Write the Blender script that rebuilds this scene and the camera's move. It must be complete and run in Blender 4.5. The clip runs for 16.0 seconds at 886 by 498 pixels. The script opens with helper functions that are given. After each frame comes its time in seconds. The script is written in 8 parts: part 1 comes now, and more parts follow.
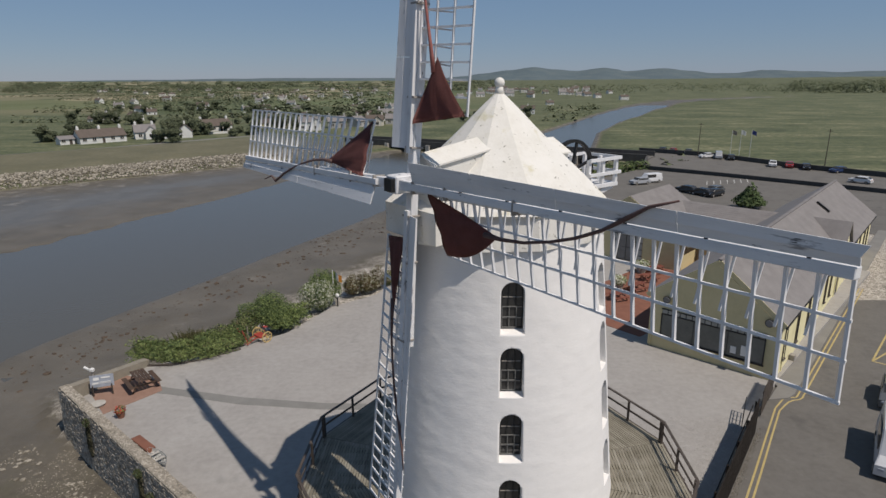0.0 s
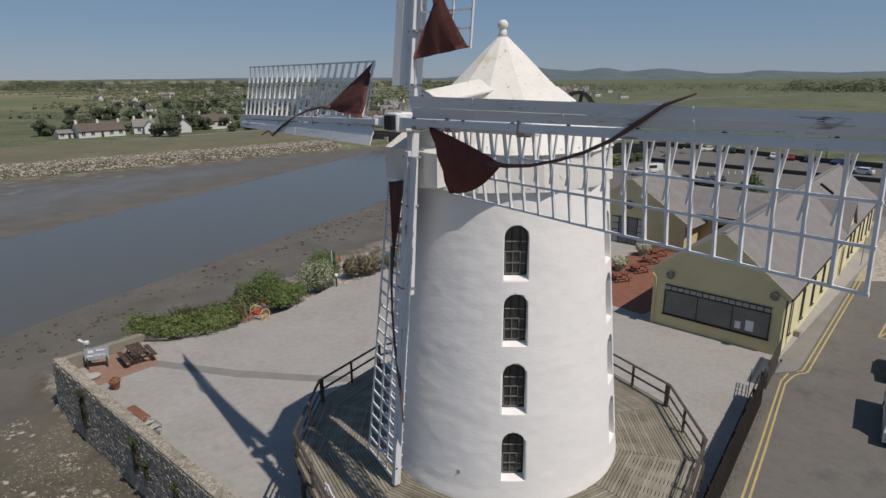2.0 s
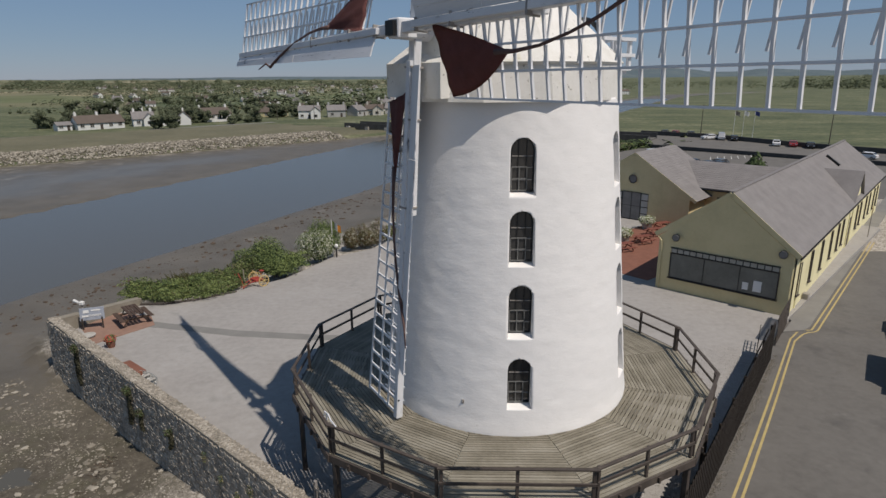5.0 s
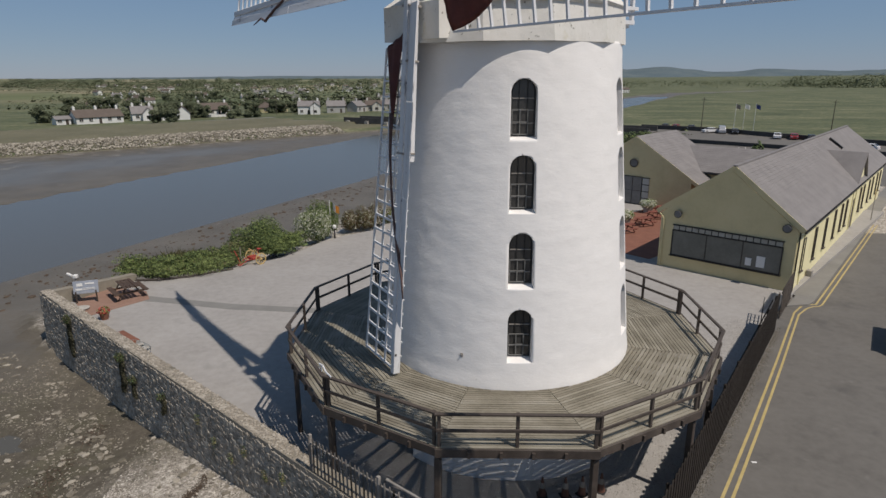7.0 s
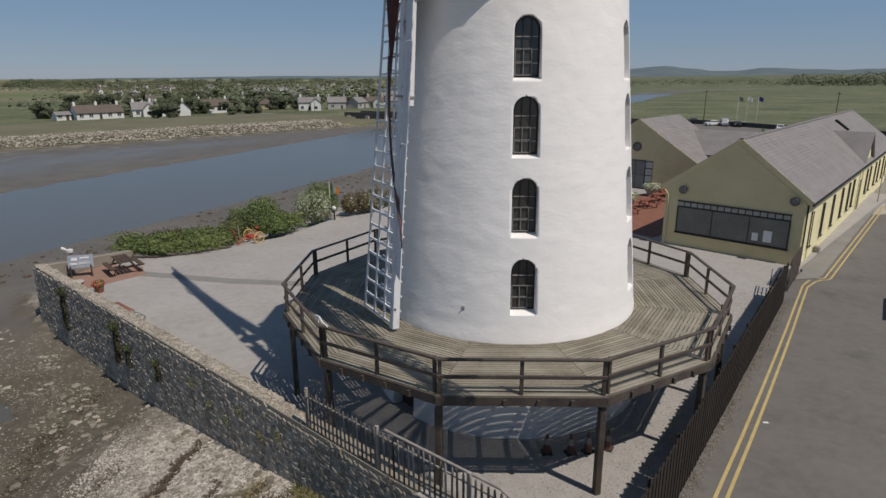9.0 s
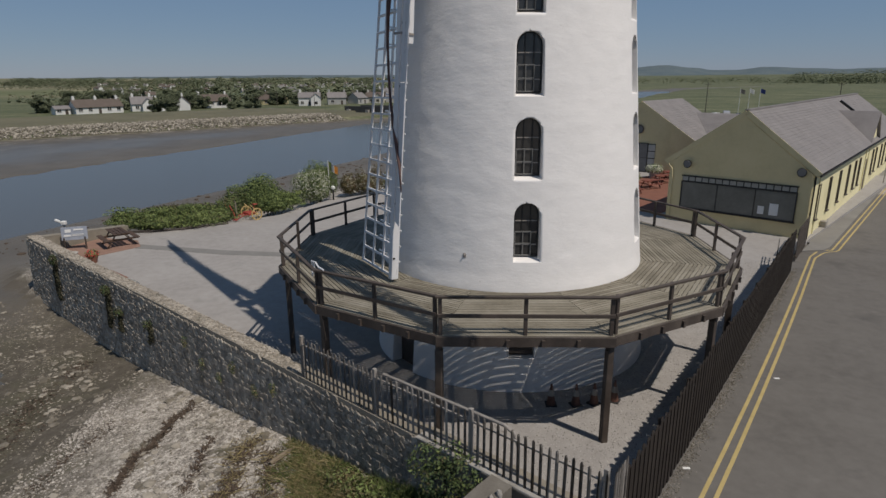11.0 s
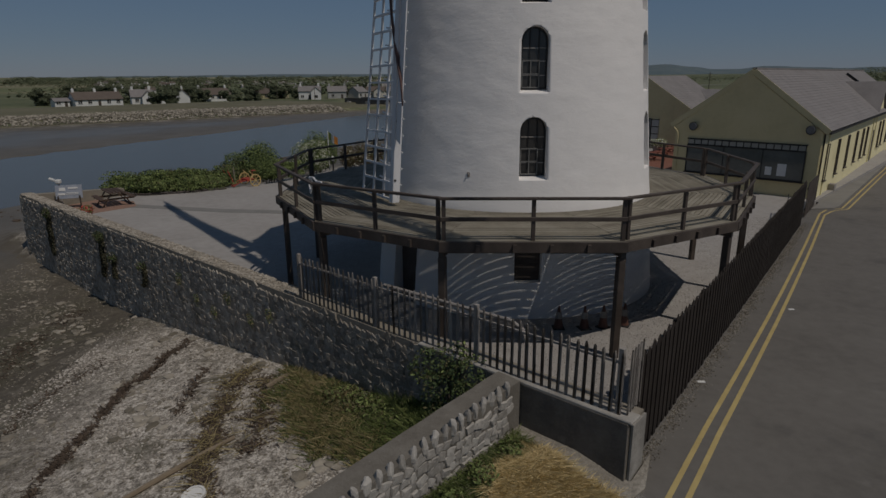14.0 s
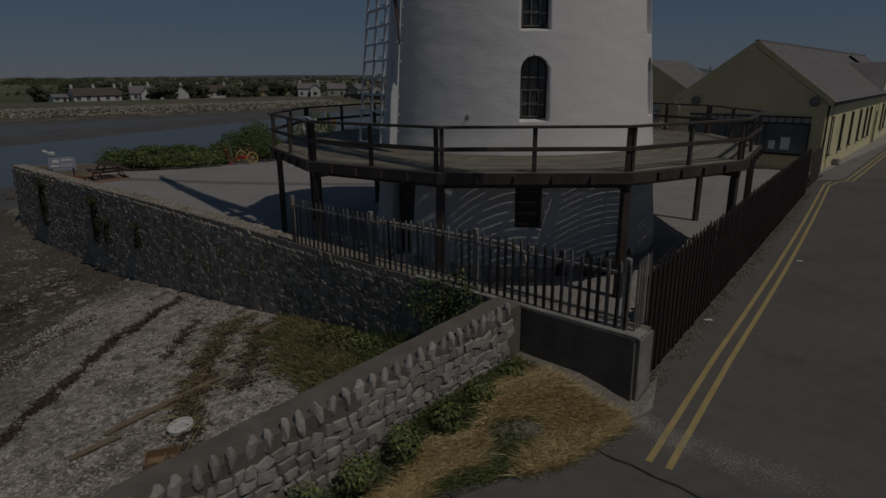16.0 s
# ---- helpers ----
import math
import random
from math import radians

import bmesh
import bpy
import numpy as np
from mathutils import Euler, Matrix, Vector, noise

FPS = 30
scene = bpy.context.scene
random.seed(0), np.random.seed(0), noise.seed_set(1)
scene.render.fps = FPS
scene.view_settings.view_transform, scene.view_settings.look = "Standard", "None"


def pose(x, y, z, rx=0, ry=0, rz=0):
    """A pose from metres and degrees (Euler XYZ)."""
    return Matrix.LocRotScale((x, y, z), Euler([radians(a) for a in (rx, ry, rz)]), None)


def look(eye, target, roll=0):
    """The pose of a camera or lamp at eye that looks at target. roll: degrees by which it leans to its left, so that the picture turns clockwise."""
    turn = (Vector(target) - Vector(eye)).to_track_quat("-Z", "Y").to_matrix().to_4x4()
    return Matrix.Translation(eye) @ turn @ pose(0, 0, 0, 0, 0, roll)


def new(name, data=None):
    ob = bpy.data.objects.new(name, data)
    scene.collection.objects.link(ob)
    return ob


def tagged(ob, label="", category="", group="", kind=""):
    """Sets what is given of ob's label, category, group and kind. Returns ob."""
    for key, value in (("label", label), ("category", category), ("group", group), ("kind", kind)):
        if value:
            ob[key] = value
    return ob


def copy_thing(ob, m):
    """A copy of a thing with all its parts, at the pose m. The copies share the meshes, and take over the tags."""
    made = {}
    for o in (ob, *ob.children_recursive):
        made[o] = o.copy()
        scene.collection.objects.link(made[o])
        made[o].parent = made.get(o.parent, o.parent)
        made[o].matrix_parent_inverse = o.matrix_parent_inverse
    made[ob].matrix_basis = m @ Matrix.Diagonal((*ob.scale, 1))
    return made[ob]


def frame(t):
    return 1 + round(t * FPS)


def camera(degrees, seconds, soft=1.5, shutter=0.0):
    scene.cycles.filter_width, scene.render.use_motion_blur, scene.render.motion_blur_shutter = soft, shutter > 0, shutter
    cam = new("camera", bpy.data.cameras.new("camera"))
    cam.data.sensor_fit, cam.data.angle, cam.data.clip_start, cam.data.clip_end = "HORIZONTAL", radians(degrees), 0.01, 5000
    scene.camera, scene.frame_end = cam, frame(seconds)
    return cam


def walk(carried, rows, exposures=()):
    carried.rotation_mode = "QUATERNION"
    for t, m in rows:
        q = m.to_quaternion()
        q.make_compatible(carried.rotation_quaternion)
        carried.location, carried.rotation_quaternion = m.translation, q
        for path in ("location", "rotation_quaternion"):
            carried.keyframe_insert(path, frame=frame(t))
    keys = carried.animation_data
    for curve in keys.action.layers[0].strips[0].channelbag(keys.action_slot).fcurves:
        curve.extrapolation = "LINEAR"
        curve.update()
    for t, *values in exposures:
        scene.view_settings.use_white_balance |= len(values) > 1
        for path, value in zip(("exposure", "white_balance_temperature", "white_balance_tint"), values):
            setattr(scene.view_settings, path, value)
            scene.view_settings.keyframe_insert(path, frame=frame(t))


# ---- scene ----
cam = camera(73.0, 16.0)
PATH = [
    (0, (0.371, 0.9, 21.23), (0.295, 2.822, 20.684), -0.4),
    (0.5, (0.339, 0.907, 20.708), (0.264, 2.83, 20.162), -0.4),
    (1, (0.296, 0.916, 20.163), (0.224, 2.839, 19.619), -0.3),
    (1.5, (0.274, 0.987, 19.645), (0.201, 2.909, 19.099), -0.4),
    (2, (0.276, 0.981, 19.132), (0.202, 2.904, 18.586), -0.3),
    (2.5, (0.334, 0.921, 18.616), (0.26, 2.844, 18.071), -0.3),
    (3, (0.336, 0.932, 18.112), (0.261, 2.855, 17.567), -0.4),
    (3.5, (0.278, 0.929, 17.618), (0.203, 2.851, 17.072), -0.4),
    (4, (0.21, 0.986, 17.135), (0.135, 2.908, 16.588), -0.4),
    (6.5, (0.131, 0.978, 14.801), (0.056, 2.899, 14.252), -0.4),
    (7, (0.178, 1.05, 14.319), (0.104, 2.972, 13.77), -0.3),
    (7.5, (0.229, 1.146, 13.833), (0.153, 3.068, 13.284), -0.4),
    (8, (0.235, 1.193, 13.36), (0.159, 3.115, 12.812), -0.4),
    (8.5, (0.221, 1.242, 12.905), (0.143, 3.163, 12.355), -0.5),
    (9, (0.173, 1.276, 12.443), (0.095, 3.198, 11.894), -0.4),
    (11.5, (0.14, 1.482, 10.073), (0.061, 3.403, 9.522), -0.4),
    (12, (0.132, 1.486, 9.629), (0.053, 3.407, 9.08), -0.4),
    (12.5, (0.117, 1.508, 9.198), (0.038, 3.429, 8.648), -0.4),
    (13, (0.093, 1.502, 8.777), (0.014, 3.423, 8.226), -0.4),
    (13.5, (0.069, 1.491, 8.304), (-0.01, 3.412, 7.753), -0.4),
    (14, (0.04, 1.468, 7.86), (-0.04, 3.388, 7.308), -0.4),
    (14.5, (0.012, 1.5, 7.378), (-0.067, 3.421, 6.827), -0.3),
    (15, (0.024, 1.528, 6.891), (-0.055, 3.45, 6.341), -0.4),
    (15.5, (0.057, 1.519, 6.45), (-0.023, 3.441, 5.901), -0.4),
    (16, (0.069, 1.517, 6.037), (-0.01, 3.438, 5.488), -0.4),
]
EXPOSURES = [(0, 0.1), (9.2, 0.1), (11.3, -0.18), (12, -0.42), (13, -0.78), (14.5, -1.31), (15, -1.55), (15.5, -1.78), (16, -2.07)]
walk(cam, [(t, look(eye, target, roll)) for t, eye, target, roll in PATH], EXPOSURES)

# ---- world, sun ----
SUN_AZ = Vector((0.777, -0.629, 0)).normalized()
SUN_EL = radians(58)
world = bpy.data.worlds.new("sky")
scene.world = world
world.use_nodes = True
wn = world.node_tree
sky = wn.nodes.new("ShaderNodeTexSky")
sky.sky_type = "NISHITA"
sky.sun_disc = False
sky.sun_elevation = SUN_EL
sky.sun_rotation = math.atan2(SUN_AZ.x, SUN_AZ.y)
sky.altitude = 10
sky.air_density, sky.dust_density, sky.ozone_density = 0.9, 0.1, 3.0
wn.nodes["Background"].inputs[1].default_value = 0.058
air = wn.nodes.new("ShaderNodeMix")
air.data_type, air.blend_type = "RGBA", "MULTIPLY"
air.inputs[0].default_value = 1.0
air.inputs[7].default_value = (1.06, 0.96, 0.88, 1)      # dry summer air, a little warm
wn.links.new(sky.outputs[0], air.inputs[6])
even = wn.nodes.new("ShaderNodeMix")
even.data_type = "RGBA"
up = wn.nodes.new("ShaderNodeTexCoord")
up_z = wn.nodes.new("ShaderNodeSeparateXYZ")
thin = wn.nodes.new("ShaderNodeMapRange")               # the veil thins out overhead
thin.interpolation_type = "SMOOTHSTEP"
thin.inputs[1].default_value, thin.inputs[2].default_value = 0.12, 0.75
thin.inputs[3].default_value, thin.inputs[4].default_value = 0.62, 0.3
wn.links.new(up.outputs["Generated"], up_z.inputs[0])
wn.links.new(up_z.outputs[2], thin.inputs[0])
wn.links.new(thin.outputs[0], even.inputs[0])
even.inputs[7].default_value = (2.4, 4.1, 6.9, 1)      # a thin even veil of summer haze
wn.links.new(air.outputs[2], even.inputs[6])
wn.links.new(even.outputs[2], wn.nodes["Background"].inputs[0])
sun = new("sun", bpy.data.lights.new("sun", "SUN"))
sun.data.energy, sun.data.angle, sun.data.color = 3.45, radians(0.55), (1.0, 0.908, 0.812)
sun_way = SUN_AZ * math.cos(SUN_EL) + Vector((0, 0, math.sin(SUN_EL)))
sun.matrix_world = look(sun_way * 200, (0, 0, 0))

# ---- materials ----
MATS = {}


def mat(name, stops, scale=1.0, rough=0.8, bump=0.0, bump_scale=None, metal=0.0, detail=6, fine=0.25, stretch=(1, 1, 1),
        vary=0.0, spec=0.5, patch=None, kind="Object"):
    """A noise-mixed surface. stops: colours along a large noise; fine: share of a small noise; vary: spread from piece to piece;
    patch: (colour, scale, low, high) for stains."""
    if name in MATS:
        return MATS[name]
    m = bpy.data.materials.new(name)
    m.use_nodes = True
    nt = m.node_tree
    N, L = nt.nodes.new, nt.links.new
    b = nt.nodes["Principled BSDF"]
    b.inputs["Roughness"].default_value = rough
    b.inputs["Metallic"].default_value = metal
    b.inputs["Specular IOR Level"].default_value = spec
    co = N("ShaderNodeTexCoord")
    mp = N("ShaderNodeMapping")
    mp.inputs["Scale"].default_value = stretch
    L(co.outputs[kind], mp.inputs["Vector"])
    vec = mp.outputs[0]

    def noise_node(sc, det=detail):
        n = N("ShaderNodeTexNoise")
        n.inputs["Scale"].default_value = sc
        n.inputs["Detail"].default_value = det
        n.inputs["Roughness"].default_value = 0.62
        L(vec, n.inputs["Vector"])
        return n.outputs["Fac"]

    big, small = noise_node(scale), noise_node(scale * 9.0)
    mx = N("ShaderNodeMix")
    mx.data_type = "FLOAT"
    mx.inputs[0].default_value = fine
    L(big, mx.inputs[2]), L(small, mx.inputs[3])
    fac = mx.outputs[0]
    if vary:
        info = N("ShaderNodeObjectInfo")
        geo = N("ShaderNodeNewGeometry")
        add = N("ShaderNodeMath")
        add.operation = "ADD"
        L(info.outputs["Random"], add.inputs[0]), L(geo.outputs["Random Per Island"], add.inputs[1])
        fr = N("ShaderNodeMath")
        fr.operation = "FRACT"
        L(add.outputs[0], fr.inputs[0])
        ma = N("ShaderNodeMath")
        ma.operation = "MULTIPLY_ADD"
        L(fr.outputs[0], ma.inputs[0])
        ma.inputs[1].default_value = vary
        ma.inputs[2].default_value = -vary / 2
        ad2 = N("ShaderNodeMath")
        ad2.operation = "ADD"
        L(fac, ad2.inputs[0]), L(ma.outputs[0], ad2.inputs[1])
        fac = ad2.outputs[0]
    ramp = N("ShaderNodeValToRGB")
    els = ramp.color_ramp.elements
    while len(els) < len(stops):
        els.new(0.5)
    for i, c in enumerate(stops):
        els[i].position = 0.3 + 0.4 * i / max(1, len(stops) - 1)
        els[i].color = (*c, 1)
    L(fac, ramp.inputs[0])
    col = ramp.outputs[0]
    for pc, ps, lo, hi in patch or ():
        pn = noise_node(ps, 5)
        mr = N("ShaderNodeMapRange")
        mr.inputs[1].default_value, mr.inputs[2].default_value = lo, hi
        L(pn, mr.inputs[0])
        pm = N("ShaderNodeMix")
        pm.data_type = "RGBA"
        L(mr.outputs[0], pm.inputs[0]), L(col, pm.inputs[6])
        pm.inputs[7].default_value = (*pc, 1)
        col = pm.outputs[2]
    L(col, b.inputs["Base Color"])
    if bump:
        bn = noise_node(bump_scale or scale * 6)
        bp = N("ShaderNodeBump")
        bp.inputs["Strength"].default_value = 1.0
        bp.inputs["Distance"].default_value = bump
        L(bn, bp.inputs["Height"]), L(bp.outputs[0], b.inputs["Normal"])
    MATS[name] = m
    return m


def tint(m, f):
    return tuple(min(1, c * f) for c in m)


WHITE_PLASTER = mat("white_plaster", [(0.765, 0.75, 0.73), (0.795, 0.781, 0.763), (0.815, 0.80, 0.782)], 1.4, 0.85, 0.009, 4.5, stretch=(1, 1, 2.2), detail=9, fine=0.5,
                    patch=[((0.72, 0.705, 0.68), 2.6, 0.66, 0.82), ((0.60, 0.585, 0.55), 6.0, 0.70, 0.74)])
CAP_PAINT = mat("cap_paint", [(0.62, 0.60, 0.545), (0.70, 0.685, 0.64), (0.735, 0.72, 0.685)], 0.9, 0.8, 0.014, 5.0,
                patch=[((0.20, 0.19, 0.155), 5.0, 0.635, 0.70), ((0.50, 0.46, 0.26), 0.8, 0.60, 0.76)])
SAIL_WHITE = mat("sail_paint", [(0.52, 0.525, 0.535), (0.66, 0.665, 0.675), (0.74, 0.745, 0.75)], 0.9, 0.6, 0.004, 12.0,
                 stretch=(0.3, 1.6, 1.6), patch=[((0.26, 0.26, 0.27), 3.0, 0.62, 0.70), ((0.06, 0.06, 0.065), 4.2, 0.665, 0.70)])
TIMBER_WHITE = mat("white_timber", [(0.64, 0.65, 0.66), (0.76, 0.76, 0.77)], 2.0, 0.55)
CLOTH = mat("brown_cloth", [(0.16, 0.062, 0.056), (0.225, 0.092, 0.082)], 2.0, 0.9, 0.01, 6.0)
ROPE_RED = mat("rope_red", [(0.22, 0.07, 0.06), (0.34, 0.14, 0.12)], 6.0, 0.9, 0.008, 30.0)
ROLL_BROWN = mat("roll_brown", [(0.085, 0.048, 0.043), (0.14, 0.085, 0.075)], 5.0, 0.9, 0.01, 20.0)
IRON = mat("dark_iron", [(0.02, 0.021, 0.022), (0.045, 0.045, 0.045)], 3.0, 0.5, 0.002, 30.0, metal=0.6)
DECK_WOOD = mat("deck_wood", [(0.13, 0.115, 0.085), (0.21, 0.19, 0.145), (0.28, 0.26, 0.21)], 0.8, 0.8, 0.004, 40.0, vary=0.22)
DARK_WOOD = mat("dark_stained_wood", [(0.037, 0.028, 0.022), (0.064, 0.05, 0.041), (0.102, 0.082, 0.067)], 1.4, 0.65, 0.004, 25.0, vary=0.1)
GLASS_DARK = mat("window_glass", [(0.028, 0.028, 0.028), (0.058, 0.056, 0.054)], 1.5, 0.12, spec=0.6)
CONCRETE = mat("yard_concrete", [(0.25, 0.236, 0.222), (0.312, 0.297, 0.28), (0.365, 0.35, 0.333)], 0.25, 0.9, 0.012, 26.0, detail=9, fine=0.5,
               patch=[((0.22, 0.215, 0.20), 0.5, 0.6, 0.8)])
STRIP = mat("dark_paving", [(0.17, 0.165, 0.155), (0.22, 0.215, 0.2)], 1.0, 0.9, 0.006, 12.0)
ASPHALT = mat("asphalt", [(0.098, 0.091, 0.082), (0.13, 0.122, 0.11), (0.152, 0.144, 0.131)], 0.3, 0.9, 0.006, 40.0, fine=0.45,
              patch=[((0.088, 0.083, 0.077), 0.35, 0.58, 0.72), ((0.17, 0.162, 0.148), 0.8, 0.64, 0.78)])
PATH_GREY = mat("footpath", [(0.17, 0.163, 0.15), (0.225, 0.217, 0.2)], 0.5, 0.9, 0.005, 20.0)
# lighter than clear glass: reflected sky is put into the base colour
GLASS_DULL = mat("sky_reflecting_glass", [(0.11, 0.112, 0.115), (0.19, 0.192, 0.195)], 1.2, 0.15, spec=0.6)
HOUSE_GREY = mat("pale_grey_panel", [(0.36, 0.355, 0.33), (0.46, 0.455, 0.425)], 1.5, 0.8)
YELLOW = mat("road_yellow", [(0.37, 0.285, 0.115), (0.49, 0.39, 0.17)], 2.0, 0.8)
LINE_WHITE = mat("line_white", [(0.5, 0.5, 0.48), (0.62, 0.62, 0.6)], 2.0, 0.8)
BRICK_RED = mat("red_paving", [(0.16, 0.065, 0.042), (0.23, 0.10, 0.065)], 1.2, 0.9, 0.01, 12.0, vary=0.12)
STONE = mat("grey_stone", [(0.2, 0.176, 0.143), (0.3, 0.267, 0.22), (0.43, 0.39, 0.328)], 1.6, 0.9, 0.03, 8.0, vary=0.34,
            patch=[((0.05, 0.055, 0.035), 0.7, 0.6, 0.75)])
STONE_LIGHT = mat("pale_stone", [(0.22, 0.21, 0.19), (0.34, 0.325, 0.295), (0.44, 0.42, 0.385)], 1.8, 0.9, 0.02, 9.0, vary=0.35)
MORTAR = mat("mortar", [(0.19, 0.17, 0.135), (0.28, 0.252, 0.205)], 2.0, 0.95, 0.02, 14.0)
PEBBLE = mat("pebble", [(0.2, 0.178, 0.15), (0.36, 0.33, 0.288), (0.56, 0.522, 0.468)], 2.0, 0.9, 0.006, 12.0, vary=0.4)
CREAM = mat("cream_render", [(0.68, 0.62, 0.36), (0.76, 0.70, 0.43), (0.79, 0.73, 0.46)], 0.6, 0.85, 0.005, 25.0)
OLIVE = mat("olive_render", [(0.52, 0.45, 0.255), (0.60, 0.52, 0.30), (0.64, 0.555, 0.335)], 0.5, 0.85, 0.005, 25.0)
SLATE = mat("slate_roof", [(0.165, 0.153, 0.15), (0.198, 0.185, 0.18), (0.23, 0.217, 0.21)], 0.8, 0.75, 0.006, 18.0, vary=0.05)
SLATE_BROWN = mat("brown_roof", [(0.09, 0.07, 0.057), (0.125, 0.1, 0.083)], 0.6, 0.8)
HOUSE_WHITE = mat("house_white", [(0.6, 0.6, 0.58), (0.72, 0.72, 0.7)], 0.4, 0.8)
STEEL = mat("grey_steel", [(0.24, 0.22, 0.2), (0.37, 0.345, 0.315)], 3.0, 0.6, 0.002, 30.0, metal=0.1,
            patch=[((0.12, 0.06, 0.035), 4.0, 0.62, 0.75)])
RED_PAINT = mat("red_paint", [(0.28, 0.035, 0.025), (0.38, 0.06, 0.04)], 4.0, 0.5)
WHEEL_PAINT = mat("wheel_paint", [(0.48, 0.34, 0.12), (0.58, 0.43, 0.2)], 4.0, 0.6)
TABLE_WOOD = mat("table_wood", [(0.05, 0.03, 0.02), (0.09, 0.055, 0.035)], 2.0, 0.7, 0.004, 20.0)
BENCH_RED = mat("red_stained_wood", [(0.14, 0.04, 0.025), (0.22, 0.07, 0.045)], 2.0, 0.7)
SIGN_FACE = mat("sign_face", [(0.22, 0.25, 0.30), (0.36, 0.38, 0.43)], 5.0, 0.4)
LEAF_DARK = mat("leaf_dark", [(0.048, 0.07, 0.03), (0.076, 0.108, 0.044), (0.106, 0.144, 0.06)], 0.35, 0.8, vary=0.3, spec=0.2)
LEAF = mat("leaf_green", [(0.08, 0.112, 0.036), (0.15, 0.195, 0.062), (0.23, 0.275, 0.10)], 0.7, 0.75, vary=0.35, spec=0.25)
LEAF_FAR = mat("leaf_far", [(0.082, 0.098, 0.06), (0.12, 0.138, 0.084), (0.16, 0.178, 0.11)], 0.1, 0.9, vary=0.35, spec=0.1)
LEAF_OLIVE = mat("leaf_olive", [(0.06, 0.07, 0.03), (0.11, 0.11, 0.05), (0.15, 0.13, 0.07)], 0.7, 0.8, vary=0.4, spec=0.2)
LEAF_RED = mat("leaf_reddish", [(0.08, 0.05, 0.03), (0.13, 0.08, 0.045), (0.10, 0.10, 0.04)], 0.7, 0.8, vary=0.4, spec=0.2)
FLOWER_WHITE = mat("blossom", [(0.5, 0.5, 0.38), (0.7, 0.7, 0.6)], 3.0, 0.8, vary=0.3)
FLOWER_RED = mat("red_blossom", [(0.35, 0.03, 0.02), (0.5, 0.08, 0.05)], 3.0, 0.8, vary=0.3)
STRAW = mat("dry_grass", [(0.52, 0.41, 0.2), (0.68, 0.55, 0.29), (0.78, 0.66, 0.4)], 1.2, 0.9, vary=0.4, spec=0.2)
TAWNY = mat("tawny_grass", [(0.2, 0.165, 0.08), (0.3, 0.25, 0.125), (0.4, 0.34, 0.19)], 1.2, 0.9, vary=0.4, spec=0.2)
GRASS = mat("grass_blades", [(0.075, 0.105, 0.034), (0.13, 0.168, 0.055), (0.2, 0.23, 0.09)], 0.8, 0.85, vary=0.4, spec=0.2)
BARK = mat("bark", [(0.05, 0.042, 0.034), (0.10, 0.085, 0.07)], 2.0, 0.95)
FENCE_WOOD = mat("black_stained_wood", [(0.018, 0.014, 0.012), (0.028, 0.0225, 0.019), (0.045, 0.037, 0.032)], 1.4, 0.8, 0.004, 25.0, vary=0.12, spec=0.25)
PLINTH = mat("dark_render", [(0.075, 0.069, 0.06), (0.135, 0.124, 0.108), (0.2, 0.184, 0.16)], 1.6, 0.95, 0.03, 9.0, patch=[((0.2, 0.185, 0.16), 3.0, 0.6, 0.72)])
DARK_WALL = mat("dark_stone_wall", [(0.05, 0.049, 0.047), (0.085, 0.082, 0.078)], 0.6, 0.9, 0.02, 3.0)
RUBBER = mat("tyre_black", [(0.012, 0.012, 0.012), (0.03, 0.03, 0.03)], 3.0, 0.8)
# darker than cone orange: the deck's shade is put into this colour
CONE_SHADED = mat("cone_shaded", [(0.085, 0.04, 0.03), (0.12, 0.055, 0.04)], 3.0, 0.6)

